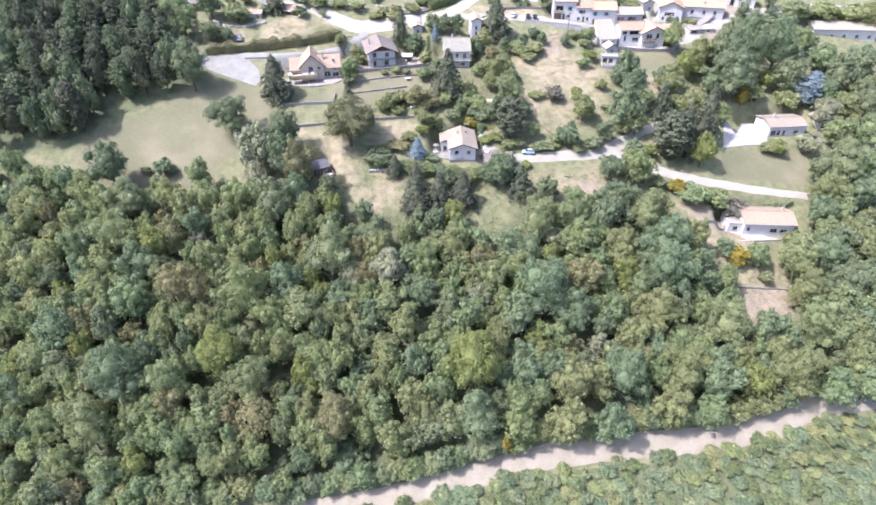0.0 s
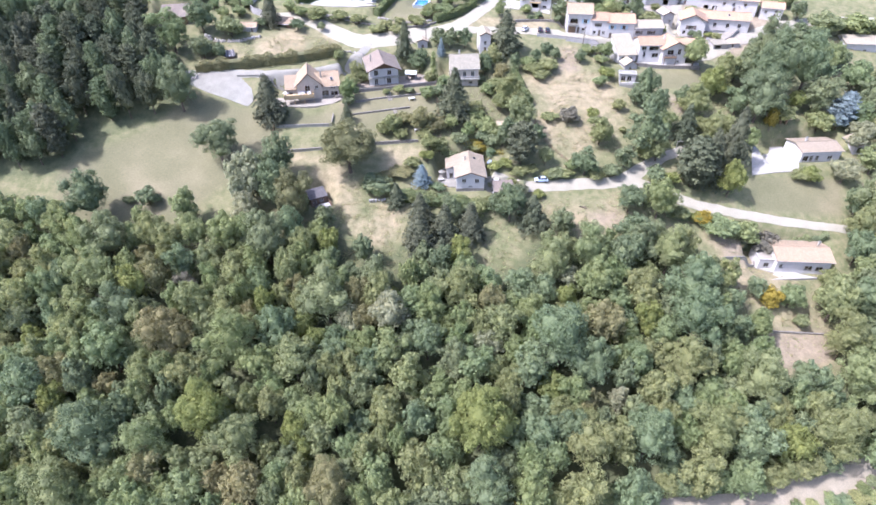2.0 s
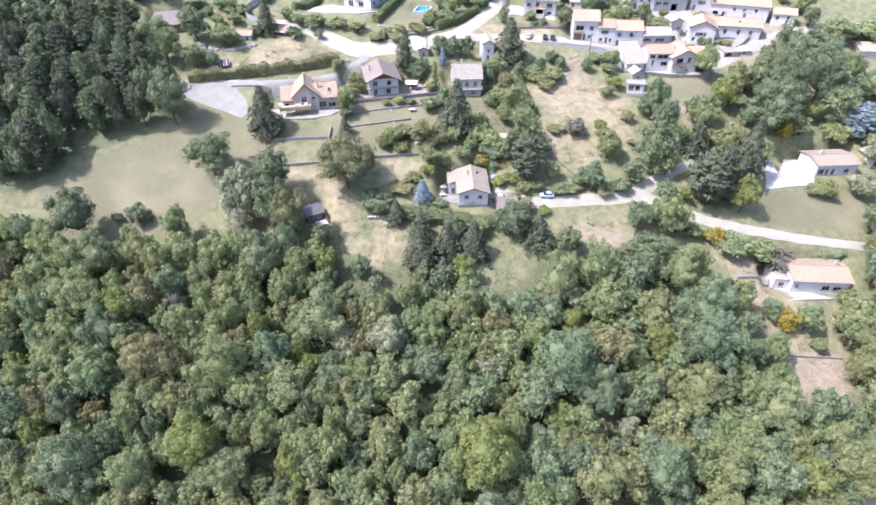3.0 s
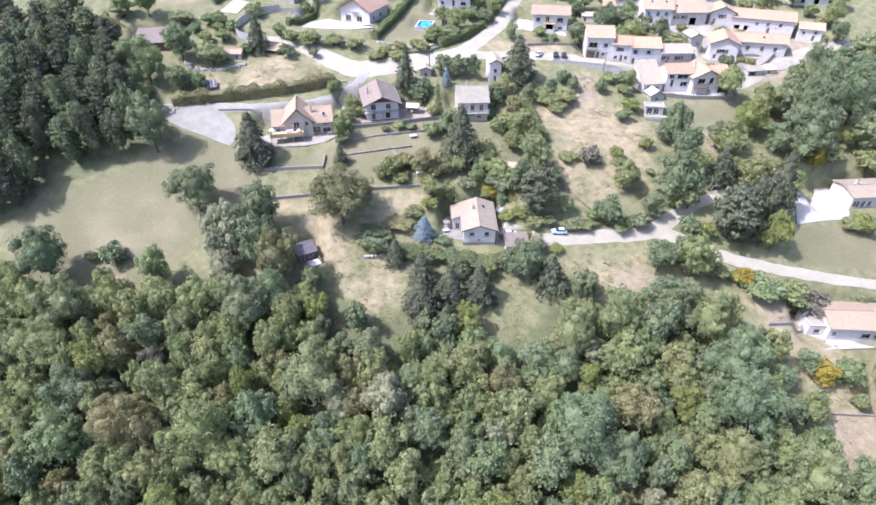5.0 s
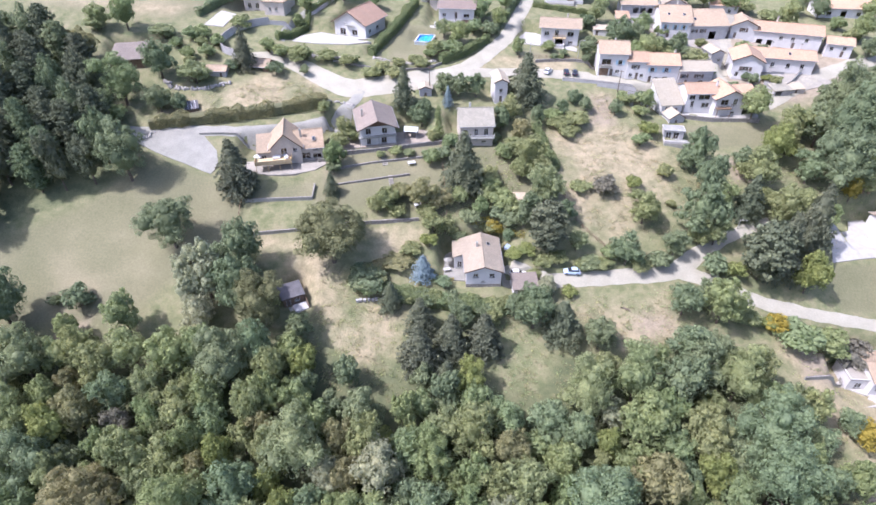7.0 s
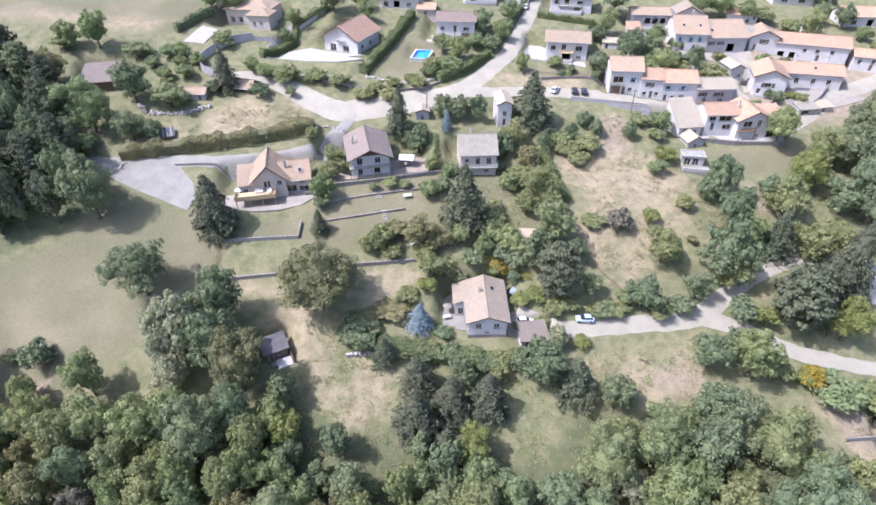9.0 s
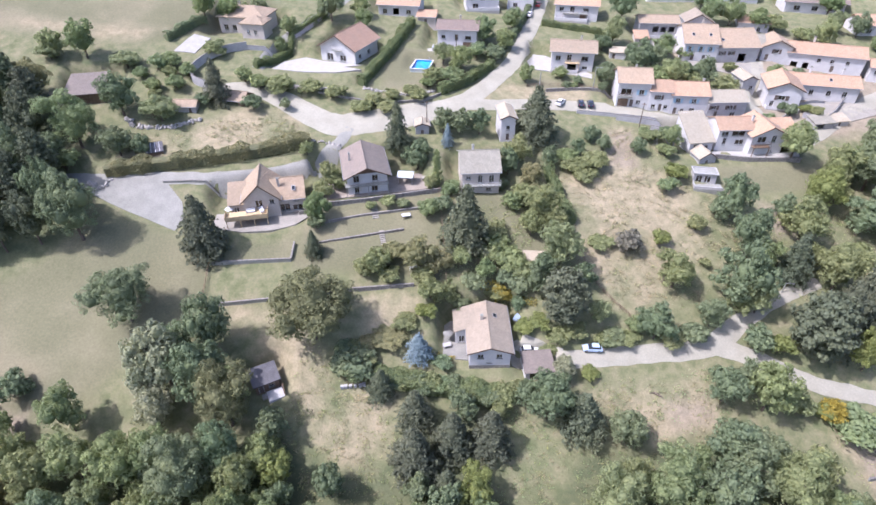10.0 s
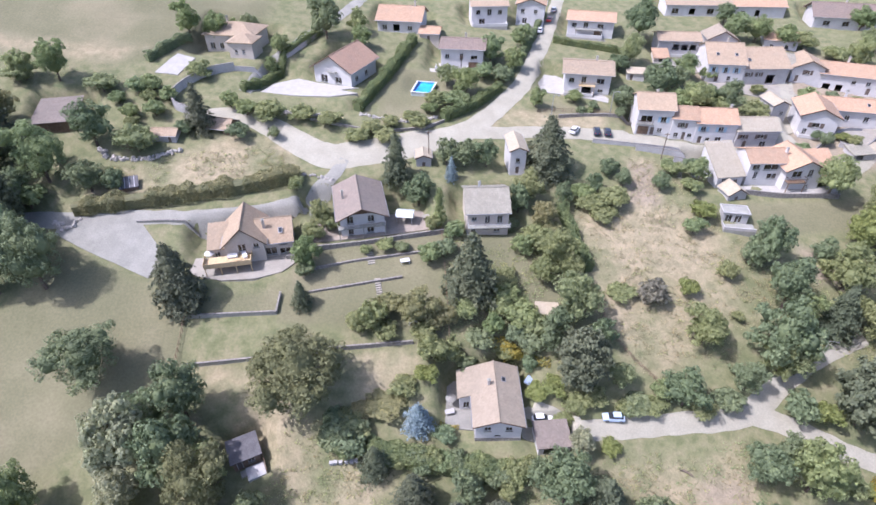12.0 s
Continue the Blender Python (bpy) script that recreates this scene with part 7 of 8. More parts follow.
# Blue-green here stands in for the haze of a reflection over these three.
plant("broadleaf", 30.3, 115.9, 22.5, 18.3, "bluegreen", WOODS, WOODGROUP, name="woodland_tree")
plant("broadleaf", 22.8, 111.3, 16.5, 13.4, "bluegreen", WOODS, WOODGROUP, name="woodland_tree")
plant("broadleaf", 38.7, 112.8, 16.6, 13.5, "bluegreen", WOODS, WOODGROUP, name="woodland_tree")
plant("broadleaf", 49.6, 113.5, 14.1, 10.1, "green", WOODS, WOODGROUP, name="woodland_tree")
plant("broadleaf", 61.7, 113.8, 18.1, 14.8, "olive", WOODS, WOODGROUP, name="woodland_tree")
plant("broadleaf", 85.4, 125.5, 12.4, 8.9, "green", WOODS, WOODGROUP, name="woodland_tree")
plant("broadleaf", 82.2, 117.0, 13.7, 9.8, "green", WOODS, WOODGROUP, name="woodland_tree")
plant("broadleaf", 75.1, 115.0, 14.3, 10.2, "green", WOODS, WOODGROUP, name="woodland_tree")
plant("broadleaf", 8.0, 111.6, 13.7, 11.1, "green", WOODS, WOODGROUP, name="woodland_tree")
plant("broadleaf", -4.1, 117.0, 14.3, 10.2, "bluegreen", WOODS, WOODGROUP, name="woodland_tree")
plant("broadleaf", -101.2, 104.4, 16.4, 13.2, "bluegreen", WOODS, WOODGROUP, name="woodland_tree")
plant("broadleaf", -95.4, 107.0, 14.0, 10.0, "brown", WOODS, WOODGROUP, name="woodland_tree")
plant("broadleaf", -55.8, 98.1, 20.9, 17.0, "yellow", WOODS, WOODGROUP, name="woodland_tree")
plant("broadleaf", -81.8, 93.2, 20.5, 16.6, "dark", WOODS, WOODGROUP, name="woodland_tree")
plant("broadleaf", -97.4, 95.9, 14.2, 11.6, "green", WOODS, WOODGROUP, name="woodland_tree")
plant("broadleaf", -69.2, 93.2, 17.4, 14.0, "green", WOODS, WOODGROUP, name="woodland_tree")
plant("broadleaf", -48.0, 93.4, 17.4, 14.1, "green", WOODS, WOODGROUP, name="woodland_tree")
plant("broadleaf", -8.9, 108.7, 15.0, 12.2, "green", WOODS, WOODGROUP, name="woodland_tree")
plant("broadleaf", -26.2, 99.6, 14.7, 10.5, "green", WOODS, WOODGROUP, name="woodland_tree")
plant("broadleaf", -13.8, 100.3, 14.7, 10.5, "olive", WOODS, WOODGROUP, name="woodland_tree")
plant("broadleaf", -6.2, 98.7, 14.7, 10.4, "bluegreen", WOODS, WOODGROUP, name="woodland_tree")
plant("broadleaf", -32.7, 93.9, 9.7, 7.0, "yellow", WOODS, WOODGROUP, name="woodland_tree")
plant("broadleaf", -41.8, 101.7, 12.9, 9.2, "olive", WOODS, WOODGROUP, name="woodland_tree")
plant("broadleaf", -45.3, 84.7, 15.2, 12.3, "brown", WOODS, WOODGROUP, name="woodland_tree")
plant("broadleaf", -25.5, 84.2, 16.7, 13.6, "brown", WOODS, WOODGROUP, name="woodland_tree")
plant("broadleaf", -37.9, 86.4, 13.9, 9.9, "green", WOODS, WOODGROUP, name="woodland_tree")
plant("broadleaf", -15.5, 86.9, 13.8, 11.2, "green", WOODS, WOODGROUP, name="woodland_tree")
plant("broadleaf", -86.0, 81.9, 18.0, 14.6, "green", WOODS, WOODGROUP, name="woodland_tree")
plant("broadleaf", -69.0, 81.6, 15.0, 12.2, "green", WOODS, WOODGROUP, name="woodland_tree")
plant("broadleaf", -57.6, 83.5, 15.1, 12.3, "green", WOODS, WOODGROUP, name="woodland_tree")
plant("broadleaf", -96.8, 83.8, 14.3, 11.6, "green", WOODS, WOODGROUP, name="woodland_tree")
plant("broadleaf", -5.3, 88.9, 15.5, 12.6, "olive", WOODS, WOODGROUP, name="woodland_tree")
plant("broadleaf", 9.0, 96.9, 21.7, 17.7, "yellow", WOODS, WOODGROUP, name="woodland_tree")
plant("broadleaf", 49.0, 96.1, 19.3, 15.7, "bluegreen", WOODS, WOODGROUP, name="woodland_tree")
plant("broadleaf", 34.8, 94.3, 16.7, 13.6, "olive", WOODS, WOODGROUP, name="woodland_tree")
plant("broadleaf", 23.4, 96.5, 15.2, 12.3, "bluegreen", WOODS, WOODGROUP, name="woodland_tree")
plant("broadleaf", 64.4, 97.0, 17.8, 14.4, "olive", WOODS, WOODGROUP, name="woodland_tree")
plant("broadleaf", 79.8, 110.0, 17.9, 14.5, "green", WOODS, WOODGROUP, name="woodland_tree")
plant("broadleaf", 74.1, 95.7, 16.1, 13.1, "bluegreen", WOODS, WOODGROUP, name="woodland_tree")
plant("broadleaf", 84.5, 96.4, 13.7, 11.1, "yellow", WOODS, WOODGROUP, name="woodland_tree")
plant("broadleaf", 95.4, 98.1, 18.0, 14.6, "olive", WOODS, WOODGROUP, name="woodland_tree")
plant("broadleaf", 107.6, 111.0, 19.0, 15.5, "green", WOODS, WOODGROUP, name="woodland_tree")
plant("broadleaf", 9.8, 86.5, 16.9, 13.7, "bluegreen", WOODS, WOODGROUP, name="woodland_tree")
plant("broadleaf", 21.2, 85.9, 15.3, 12.4, "green", WOODS, WOODGROUP, name="woodland_tree")
plant("broadleaf", 32.9, 85.0, 14.4, 11.8, "olive", WOODS, WOODGROUP, name="woodland_tree")
plant("broadleaf", 44.7, 85.2, 14.6, 11.8, "bluegreen", WOODS, WOODGROUP, name="woodland_tree")
plant("broadleaf", 60.4, 89.6, 14.1, 11.4, "olive", WOODS, WOODGROUP, name="woodland_tree")
plant("broadleaf", 70.8, 88.7, 14.1, 10.1, "green", WOODS, WOODGROUP, name="woodland_tree")
plant("broadleaf", 17.1, 82.1, 7.6, 5.5, "gold", WOODS, WOODGROUP, name="woodland_tree")


def scatter(edge, spacing, tries, clear=(), seed=1):
    """Points at least spacing apart inside an outline, clear of what is planted already."""
    r = random.Random(seed)
    lo, hi = [min(p[i] for p in edge) for i in (0, 1)], [max(p[i] for p in edge) for i in (0, 1)]
    out = []
    for _ in range(tries):
        x, y = r.uniform(lo[0], hi[0]), r.uniform(lo[1], hi[1])
        if not inside(x, y, edge) or any(inside(x, y, c) for c in clear):
            continue
        if any((x - a) ** 2 + (y - b) ** 2 < spacing ** 2 for a, b in out) or any((x - a) ** 2 + (y - b) ** 2 < (spacing * 0.3 + s * 0.34) ** 2 for a, b, s in PLANTED):
            continue
        out.append((x, y))
    return out


def in_view(x, y):
    return abs(x) < 45 + 0.85 * (y + 5)


fringe = [(p.x + 3.2 * -d.y, p.y + 3.2 * d.x) for p, d in [(q, (r - q).normalized()) for q, r in zip(resample(TRACK_LINE, 3.6), resample(TRACK_LINE, 3.6)[1:])] if -42 < p.x < 126]
for x, y in fringe:
    plant("broadleaf", x + wood_rng.uniform(-0.8, 0.8), y + wood_rng.uniform(0.2, 1.4), wood_rng.uniform(5.0, 9.0), wood_rng.uniform(6.0, 8.8), wood_rng.choice(["green", "green", "olive", "dark", "bluegreen"]), "beside the gravel track", "trees along the track")
wood = sorted([p for p in scatter(WOOD_EDGE, 4.1, 18000, CLEAR, 3) if in_view(*p)], key=lambda p: abs(p[0] + 5))
outer = []
for i, (x, y) in enumerate(wood):
    hue = wood_rng.choices(["green", "dark", "olive", "bluegreen", "yellow", "pale", "brown"], [50, 14, 18, 7, 5, 2, 4])[0]
    if x > 55 and y > 100:
        hue = wood_rng.choice(["green", "green", "dark", "bluegreen", "olive"])
    h, s = wood_rng.uniform(8.5, 15.5), wood_rng.uniform(6.5, 11.0)
    if edge_distance(x, y, TRACK_LINE, False) < 9:
        h *= 0.72
    if y > 128 and x > -30:
        h *= 0.85
    if i < 175:
        plant("broadleaf", x, y, h, s, hue, "in the dense wood", "trees of the wood", name="woodland_tree")
    else:
        outer.append(("broadleaf", x, y, h, s, hue))
joined("outer_wood", outer, "dense green crowns of the outer wood on the slope", "wood")
PINE_EDGE = [(-150, 160), (-117, 166), (-112, 177), (-94, 184), (-87, 191), (-88, 197), (-102, 221), (-126, 227), (-165, 222)]
for x, y in [p for p in scatter(PINE_EDGE, 5.4, 3000, (), 8) if in_view(*p)]:
    kind, hue = wood_rng.choice([("pine", "needle"), ("pine", "needle"), ("fir", "needle"), ("pine", "dark"), ("broadleaf", "dark"), ("broadleaf", "needle")])
    plant(kind, x, y, wood_rng.uniform(13, 18), wood_rng.uniform(7.5, 10), hue, "in the dark grove", "trees of the dark grove")
BANK = [(-60, 40), (-40, 64.5), (-11, 69.5), (9, 73.7), (31, 78.2), (53, 80.8), (73, 82.8), (93, 88), (111, 93.5), (130, 96), (130, 50), (60, 45)]
joined("bank_scrub", [("shrub", x, y, wood_rng.uniform(1.2, 2.8), wood_rng.uniform(3.2, 5.6), wood_rng.choice(["hedge", "hedge", "green", "bluegreen", "dark", "dark", "olive"])) for x, y in scatter(BANK, 2.5, 9000, (), 9) if in_view(x, y) and y > 57], "low green scrub on the bank below the track", "scrub")


# ---- rough grass ----
def tussocks(edge, count, hues, seed, label):
    """Tufts of rough grass and low weeds over a slope."""
    r = random.Random(seed)
    rng = np.random.default_rng(seed)
    lo, hi = [min(p[i] for p in edge) for i in (0, 1)], [max(p[i] for p in edge) for i in (0, 1)]
    at = []
    while len(at) < count:
        x, y = r.uniform(lo[0], hi[0]), r.uniform(lo[1], hi[1])
        if inside(x, y, edge) and noise.noise(Vector((x * 0.16, y * 0.16, seed))) > r.uniform(-0.5, 0.35):
            at.append((x, y, r.uniform(0.4, 1.1)))
    vs, fs, mats, base = [], [], [], 0
    for x, y, size in at:
        n = 9
        d = sphere_points(rng, n)
        d[:, 2] = np.abs(d[:, 2])
        p = np.array([x, y, ground(x, y) + 0.02]) + d * np.array([size, size, size * 0.22])
        v, f = cards(p, d * 0.35 + np.array([0, 0, 1.0]), rng.uniform(0.08, 0.20, n), rng, 0.25)
        vs.append(v)
        fs.append(f + base)
        mats.append(np.full(n, r.randrange(len(hues)), np.int32))
        base += len(v)
    me = leaf_mesh("rough_grass", np.concatenate(vs), np.concatenate(fs), LEAF[hues[0]])
    for h in hues[1:]:
        me.materials.append(LEAF[h])
    me.polygons.foreach_set("material_index", np.concatenate(mats))
    tagged(new("rough_grass", me), label, "grass", kind="stuff")


tussocks([(26, 214), (41, 217), (43, 231), (51, 231), (64, 210), (72, 200), (66, 186), (42, 174), (27, 186)], 1300, ["straw", "straw", "straw", "olive"], 21, "tufts of dry grass over the fallow field")
tussocks([(8, 158), (56, 167), (60, 154), (42, 148), (22, 140), (8, 138)], 700, ["straw", "olive", "green"], 22, "rough grass on the slope below the lane")
tussocks([(-30, 168), (-10, 160), (-8, 140), (-24, 136), (-34, 150)], 450, ["straw", "olive"], 23, "rough grass at the edge of the wood")
tussocks([(-2, 204), (20, 204), (26, 190), (24, 176), (-2, 182)], 800, ["olive", "green"], 24, "weeds and low growth in an overgrown garden")
tussocks([(-86, 206), (-40, 218), (-42, 228), (-66, 222), (-82, 217)], 450, ["straw", "olive"], 25, "dry grass on the bank above the hedge")
tussocks([(78, 156), (118, 152), (108, 116), (88, 113), (84, 142)], 500, ["straw", "olive"], 26, "dry weeds in a terraced garden")
tussocks([(66, 204), (100, 207), (128, 196), (98, 178), (70, 186)], 900, ["olive", "green", "straw"], 27, "rough growth on the slope below the village")

# ---- garden walls, terraces and steps ----
def garden_wall(line, height, mat, label, thick=0.35, smooth=False, coping=STONE):
    """A wall that follows the slope, with a coping."""
    pts = resample(line, 1.2) if smooth else [Vector((x0 + (x1 - x0) * k / 12, y0 + (y1 - y0) * k / 12, 0)) for (x0, y0), (x1, y1) in zip(line, line[1:]) for k in range(12)] + [Vector((*line[-1], 0))]
    ox, oy, oz = line[0][0], line[0][1], ground(*line[0])
    ob = thing("garden_wall", ox, oy, oz, 0, label, "wall")
    for name, lo, hi, half, m in (("masonry", -0.9, height, thick / 2, mat), ("coping", height, height + 0.06, thick / 2 + 0.02, coping)):
        bm = bmesh.new()
        rings = []
        for i, p in enumerate(pts):
            d = (pts[min(i + 1, len(pts) - 1)] - pts[max(i - 1, 0)]).normalized()
            q = Vector((-d.y, d.x, 0)) * half
            g = ground(p.x, p.y) - oz
            rings.append([bm.verts.new((p.x - ox + s * q.x, p.y - oy + s * q.y, g + z)) for s, z in ((-1, lo), (1, lo), (1, hi), (-1, hi))])
        for a, b in zip(rings, rings[1:]):
            for k in range(4):
                bm.faces.new((a[k], a[(k + 1) % 4], b[(k + 1) % 4], b[k]))
        bm.faces.new(rings[0][::-1])
        bm.faces.new(rings[-1])
        part(name, bm, m, ob)
    return ob


garden_wall([(-36.5, 197.4), (-20.3, 200.6), (-2.6, 204.9)], 1.0, STONE, "grey stone retaining wall above the terraced lawn")
garden_wall([(-33.7, 193.5), (-21.0, 196.8), (-6.7, 199.8)], 0.5, STONE, "low stone terrace wall across a lawn")
garden_wall([(-30.7, 189.2), (-11.2, 193.7)], 0.4, STONE, "low stone edging across a lawn")
garden_wall([(-28.0, 177.6), (-22.5, 178.4), (-8.2, 180.2)], 0.9, STONE, "grey stone wall above a dry lawn")
garden_wall([(-52.2, 173.8), (-38.0, 175.8)], 0.8, CONCRETE, "grey concrete wall below a mown lawn")
garden_wall([(-53.9, 182.9), (-36.2, 184.6)], 0.9, CONCRETE, "grey concrete wall across the lawn")
garden_wall([(-36.2, 184.6), (-36.0, 188.6)], 0.9, CONCRETE, "short dark wall at a lawn corner")
garden_wall([(35.2, 236.0), (46.7, 235.4), (55.3, 235.0), (62.5, 233.6)], 1.0, GREYWALL, "grey parapet wall below the village street")
garden_wall([(70.4, 221.8), (79.8, 221.4), (94.0, 222.6)], 1.2, STONE, "pale stone terrace wall below gabled houses")
garden_wall([(-60.7, 253.6), (-66.0, 251.0), (-70.2, 246.8), (-73.0, 241.0), (-71.5, 236.8), (-67.5, 235.2)], 2.2, GREYWALL, "curved pale garden wall below a villa", 0.4, True)
garden_wall([(-40, 277), (-47, 263), (-54, 254), (-60.7, 253.6)], 1.2, GREYWALL, "pale wall beside the upper drive", 0.35)
garden_wall([(91.7, 128.1), (108.2, 128.4)], 0.5, PAVING, "low pale terrace edge in a dry garden")
garden_wall([(82.8, 147.7), (93.3, 148.9), (95.3, 152.8)], 1.0, CONCRETE, "low concrete wall beside a bungalow yard")
garden_wall([(-37.4, 236.6), (-20, 233.8), (-8, 236.6), (-3, 240)], 0.6, STONE, "low stone wall along the village road")
garden_wall([(88, 233), (96, 240), (104, 247), (112, 249)], 1.0, GREYWALL, "pale wall beside a village yard")

garden_wall([(-70.0, 202.9), (-63.5, 203.6), (-57.5, 203.8)], 0.6, CONCRETE, "low pale wall along the gravel drive")

yard("pavement_patio", [(-57.8, 194.4), (-54.2, 191.2), (-48.3, 190.0), (-41.5, 190.8), (-36.6, 193.0), (-34.2, 196.4), (-35.2, 199.5), (-57.0, 197.0)], PAVING, "pinkish paved patio round the chalet", "patio", flat=46.15)
yard("pavement_terrace", [(-33.0, 200.0), (-20.3, 202.0), (-3.4, 206.2), (-5.5, 214.0), (-14, 211.5), (-33.5, 206.5)], SOIL, "pale dusty terrace beside the white house", "terrace", flat=48.62)
yard("pavement_terrace_white", [(-52.8, 247.6), (-50.4, 253.6), (-44.6, 257.4), (-39.2, 254.6), (-31.6, 249.4), (-26.6, 250.8), (-26.4, 247.2), (-33.6, 244.8), (-43.4, 245.4)], WHITEPAVING, "bright paved terrace in front of a villa", "terrace", flat=63.2)
yard("pavement_terrace_upper", [(-80.8, 249.2), (-77.3, 257.6), (-72.2, 256.6), (-74.7, 249.1)], WHITEPAVING, "bright paved square in a villa garden", "terrace", 0.2)
yard("pavement_villa_drive", [(23.6, 262.0), (26.6, 271.5), (30.2, 270.5), (30.0, 256.2), (42.5, 254.2), (42.2, 252.8), (25.2, 256.6)], WHITEPAVING, "pale paved drive beside a villa", "drive", 0.2)
yard("pavement_pool_terrace", [(-11.8, 266.3), (-5.4, 271.0), (-4.9, 266.3), (7.5, 265.2), (6.3, 261.3), (-9.1, 261.6)], WHITEPAVING, "pale paved terrace beside a villa", "terrace", flat=63.05)
yard("pavement_bungalow_patio", [(-4.4, 173.0), (0.0, 177.5), (2.0, 177.2), (2.2, 171.2), (3.7, 171.0), (3.9, 166.0), (-1.3, 166.4), (-4.0, 168.4)], GREYPAVING, "grey paved patio beside the bungalow", "patio", flat=30.75)
yard("pavement_village_yard", [(55.8, 240.4), (63.4, 239.0), (72, 238.0), (83.4, 237.6), (86.4, 244.4), (89.6, 246.1), (90.6, 240.7), (84, 232.5), (72, 233.0), (60, 235.4)], ROAD, "pale paved village yard", "yard", 0.17)
yard("pavement_village_yard_upper", [(92.0, 262.6), (100.6, 270), (97, 258), (92.7, 247.4), (87.2, 244.5), (88, 250)], ROAD, "pale paved yard between village houses", "yard", 0.2)
garden_wall([(46.0, 234.2), (55.0, 233.2), (62.0, 231.6)], 1.5, GREYWALL, "grey retaining wall under the street parapet")
yard("pavement_gallery_yard", [(60.0, 276.6), (75.4, 281.6), (77.0, 277.0), (68.0, 273.0), (61.2, 273.4)], PAVING, "pale yard below the old gallery house", "yard", 0.2)
yard("pavement_old_house_yard", [(74.2, 268.0), (98.4, 267.6), (99.4, 262.6), (87.0, 260.4), (75.6, 263.4)], PAVING, "pale yard before the old houses", "yard", 0.2)
yard("pavement_long_house_yard", [(103.6, 250.0), (122.0, 247.4), (126.0, 251.0), (130.0, 246.0), (112.0, 238.8), (103.0, 243.4)], PAVING, "pale yard before the long house", "yard", 0.2)
garden_wall([(101.7, 240.9), (106.4, 239.6), (111.4, 242.6), (117.8, 250.0)], 1.6, GREYWALL, "curved grey retaining wall below the long house", 0.4, True)
garden_wall([(27.4, 245.0), (34.0, 246.2), (41.0, 247.0), (48.2, 246.6)], 0.8, STONE, "low stone wall below a villa lawn")
garden_wall([(55.0, 231.0), (62.0, 229.4)], 1.4, GREYWALL, "grey terrace wall beside the white annex")
yard("pavement_house_terrace", [(70.4, 222.2), (79.8, 221.8), (93.6, 223.0), (94.4, 225.4), (88.0, 225.1), (77.6, 225.7), (71, 225.5)], WHITEPAVING, "pale terrace below gabled houses", "terrace", flat=48.75)
yard("pavement_villa_terrace", [(99.7, 176.6), (102.7, 187.2), (105.5, 189.0), (111.1, 190.4), (113.5, 195.0), (118.0, 195.6), (118.5, 185.0), (116.5, 180.0)], WHITEPAVING, "broad white paved terrace beside a villa", "terrace", 0.25)
yard("pavement_bungalow_yard", [(92.2, 149.5), (98.2, 153.1), (98.4, 146.0), (105.9, 145.4), (110, 143.8), (95.4, 142.8)], WHITEPAVING, "pale paved yard round a bungalow", "yard", flat=13.75)
yard("pavement_bungalow_drive", [(12.6, 170.5), (16, 171), (24, 168.5), (24, 164.6), (12.8, 164.6)], ROAD, "pale gravel forecourt beside the bungalow", "forecourt", 0.16)


def steps(x0, y0, x1, y1, n, width, label):
    """A flight of stone steps down the slope, each a slab of its own."""
    ob = thing("garden_steps", x0, y0, ground(x0, y0), math.degrees(math.atan2(y1 - y0, x1 - x0)), label, "steps")
    length = math.hypot(x1 - x0, y1 - y0)
    for k in range(n):
        a = length * k / n
        f = (k + 0.5) / n
        z = ground(x0 + (x1 - x0) * f, y0 + (y1 - y0) * f) - ground(x0, y0)
        part("step", boxes((a, a + length / n * 0.82, -width / 2, width / 2, z - 0.35, z + 0.16)), PAVING, ob)
    return ob


steps(-19.1, 201.2, -17.9, 196.2, 10, 1.5, "pale stone steps down through the terraces")
steps(-16.5, 193.2, -15.6, 189.4, 8, 1.2, "pale stone steps in the lower lawn")
steps(57.0, 232.9, 55.1, 225.1, 12, 1.2, "old stone steps down to the dry field")


# ---- boulders ----
def boulder(rng, size):
    bm = bmesh.new()
    bmesh.ops.create_icosphere(bm, subdivisions=1, radius=size)
    for v in bm.verts:
        v.co *= rng.uniform(0.72, 1.18)
        v.co.z *= 0.8
    return bm


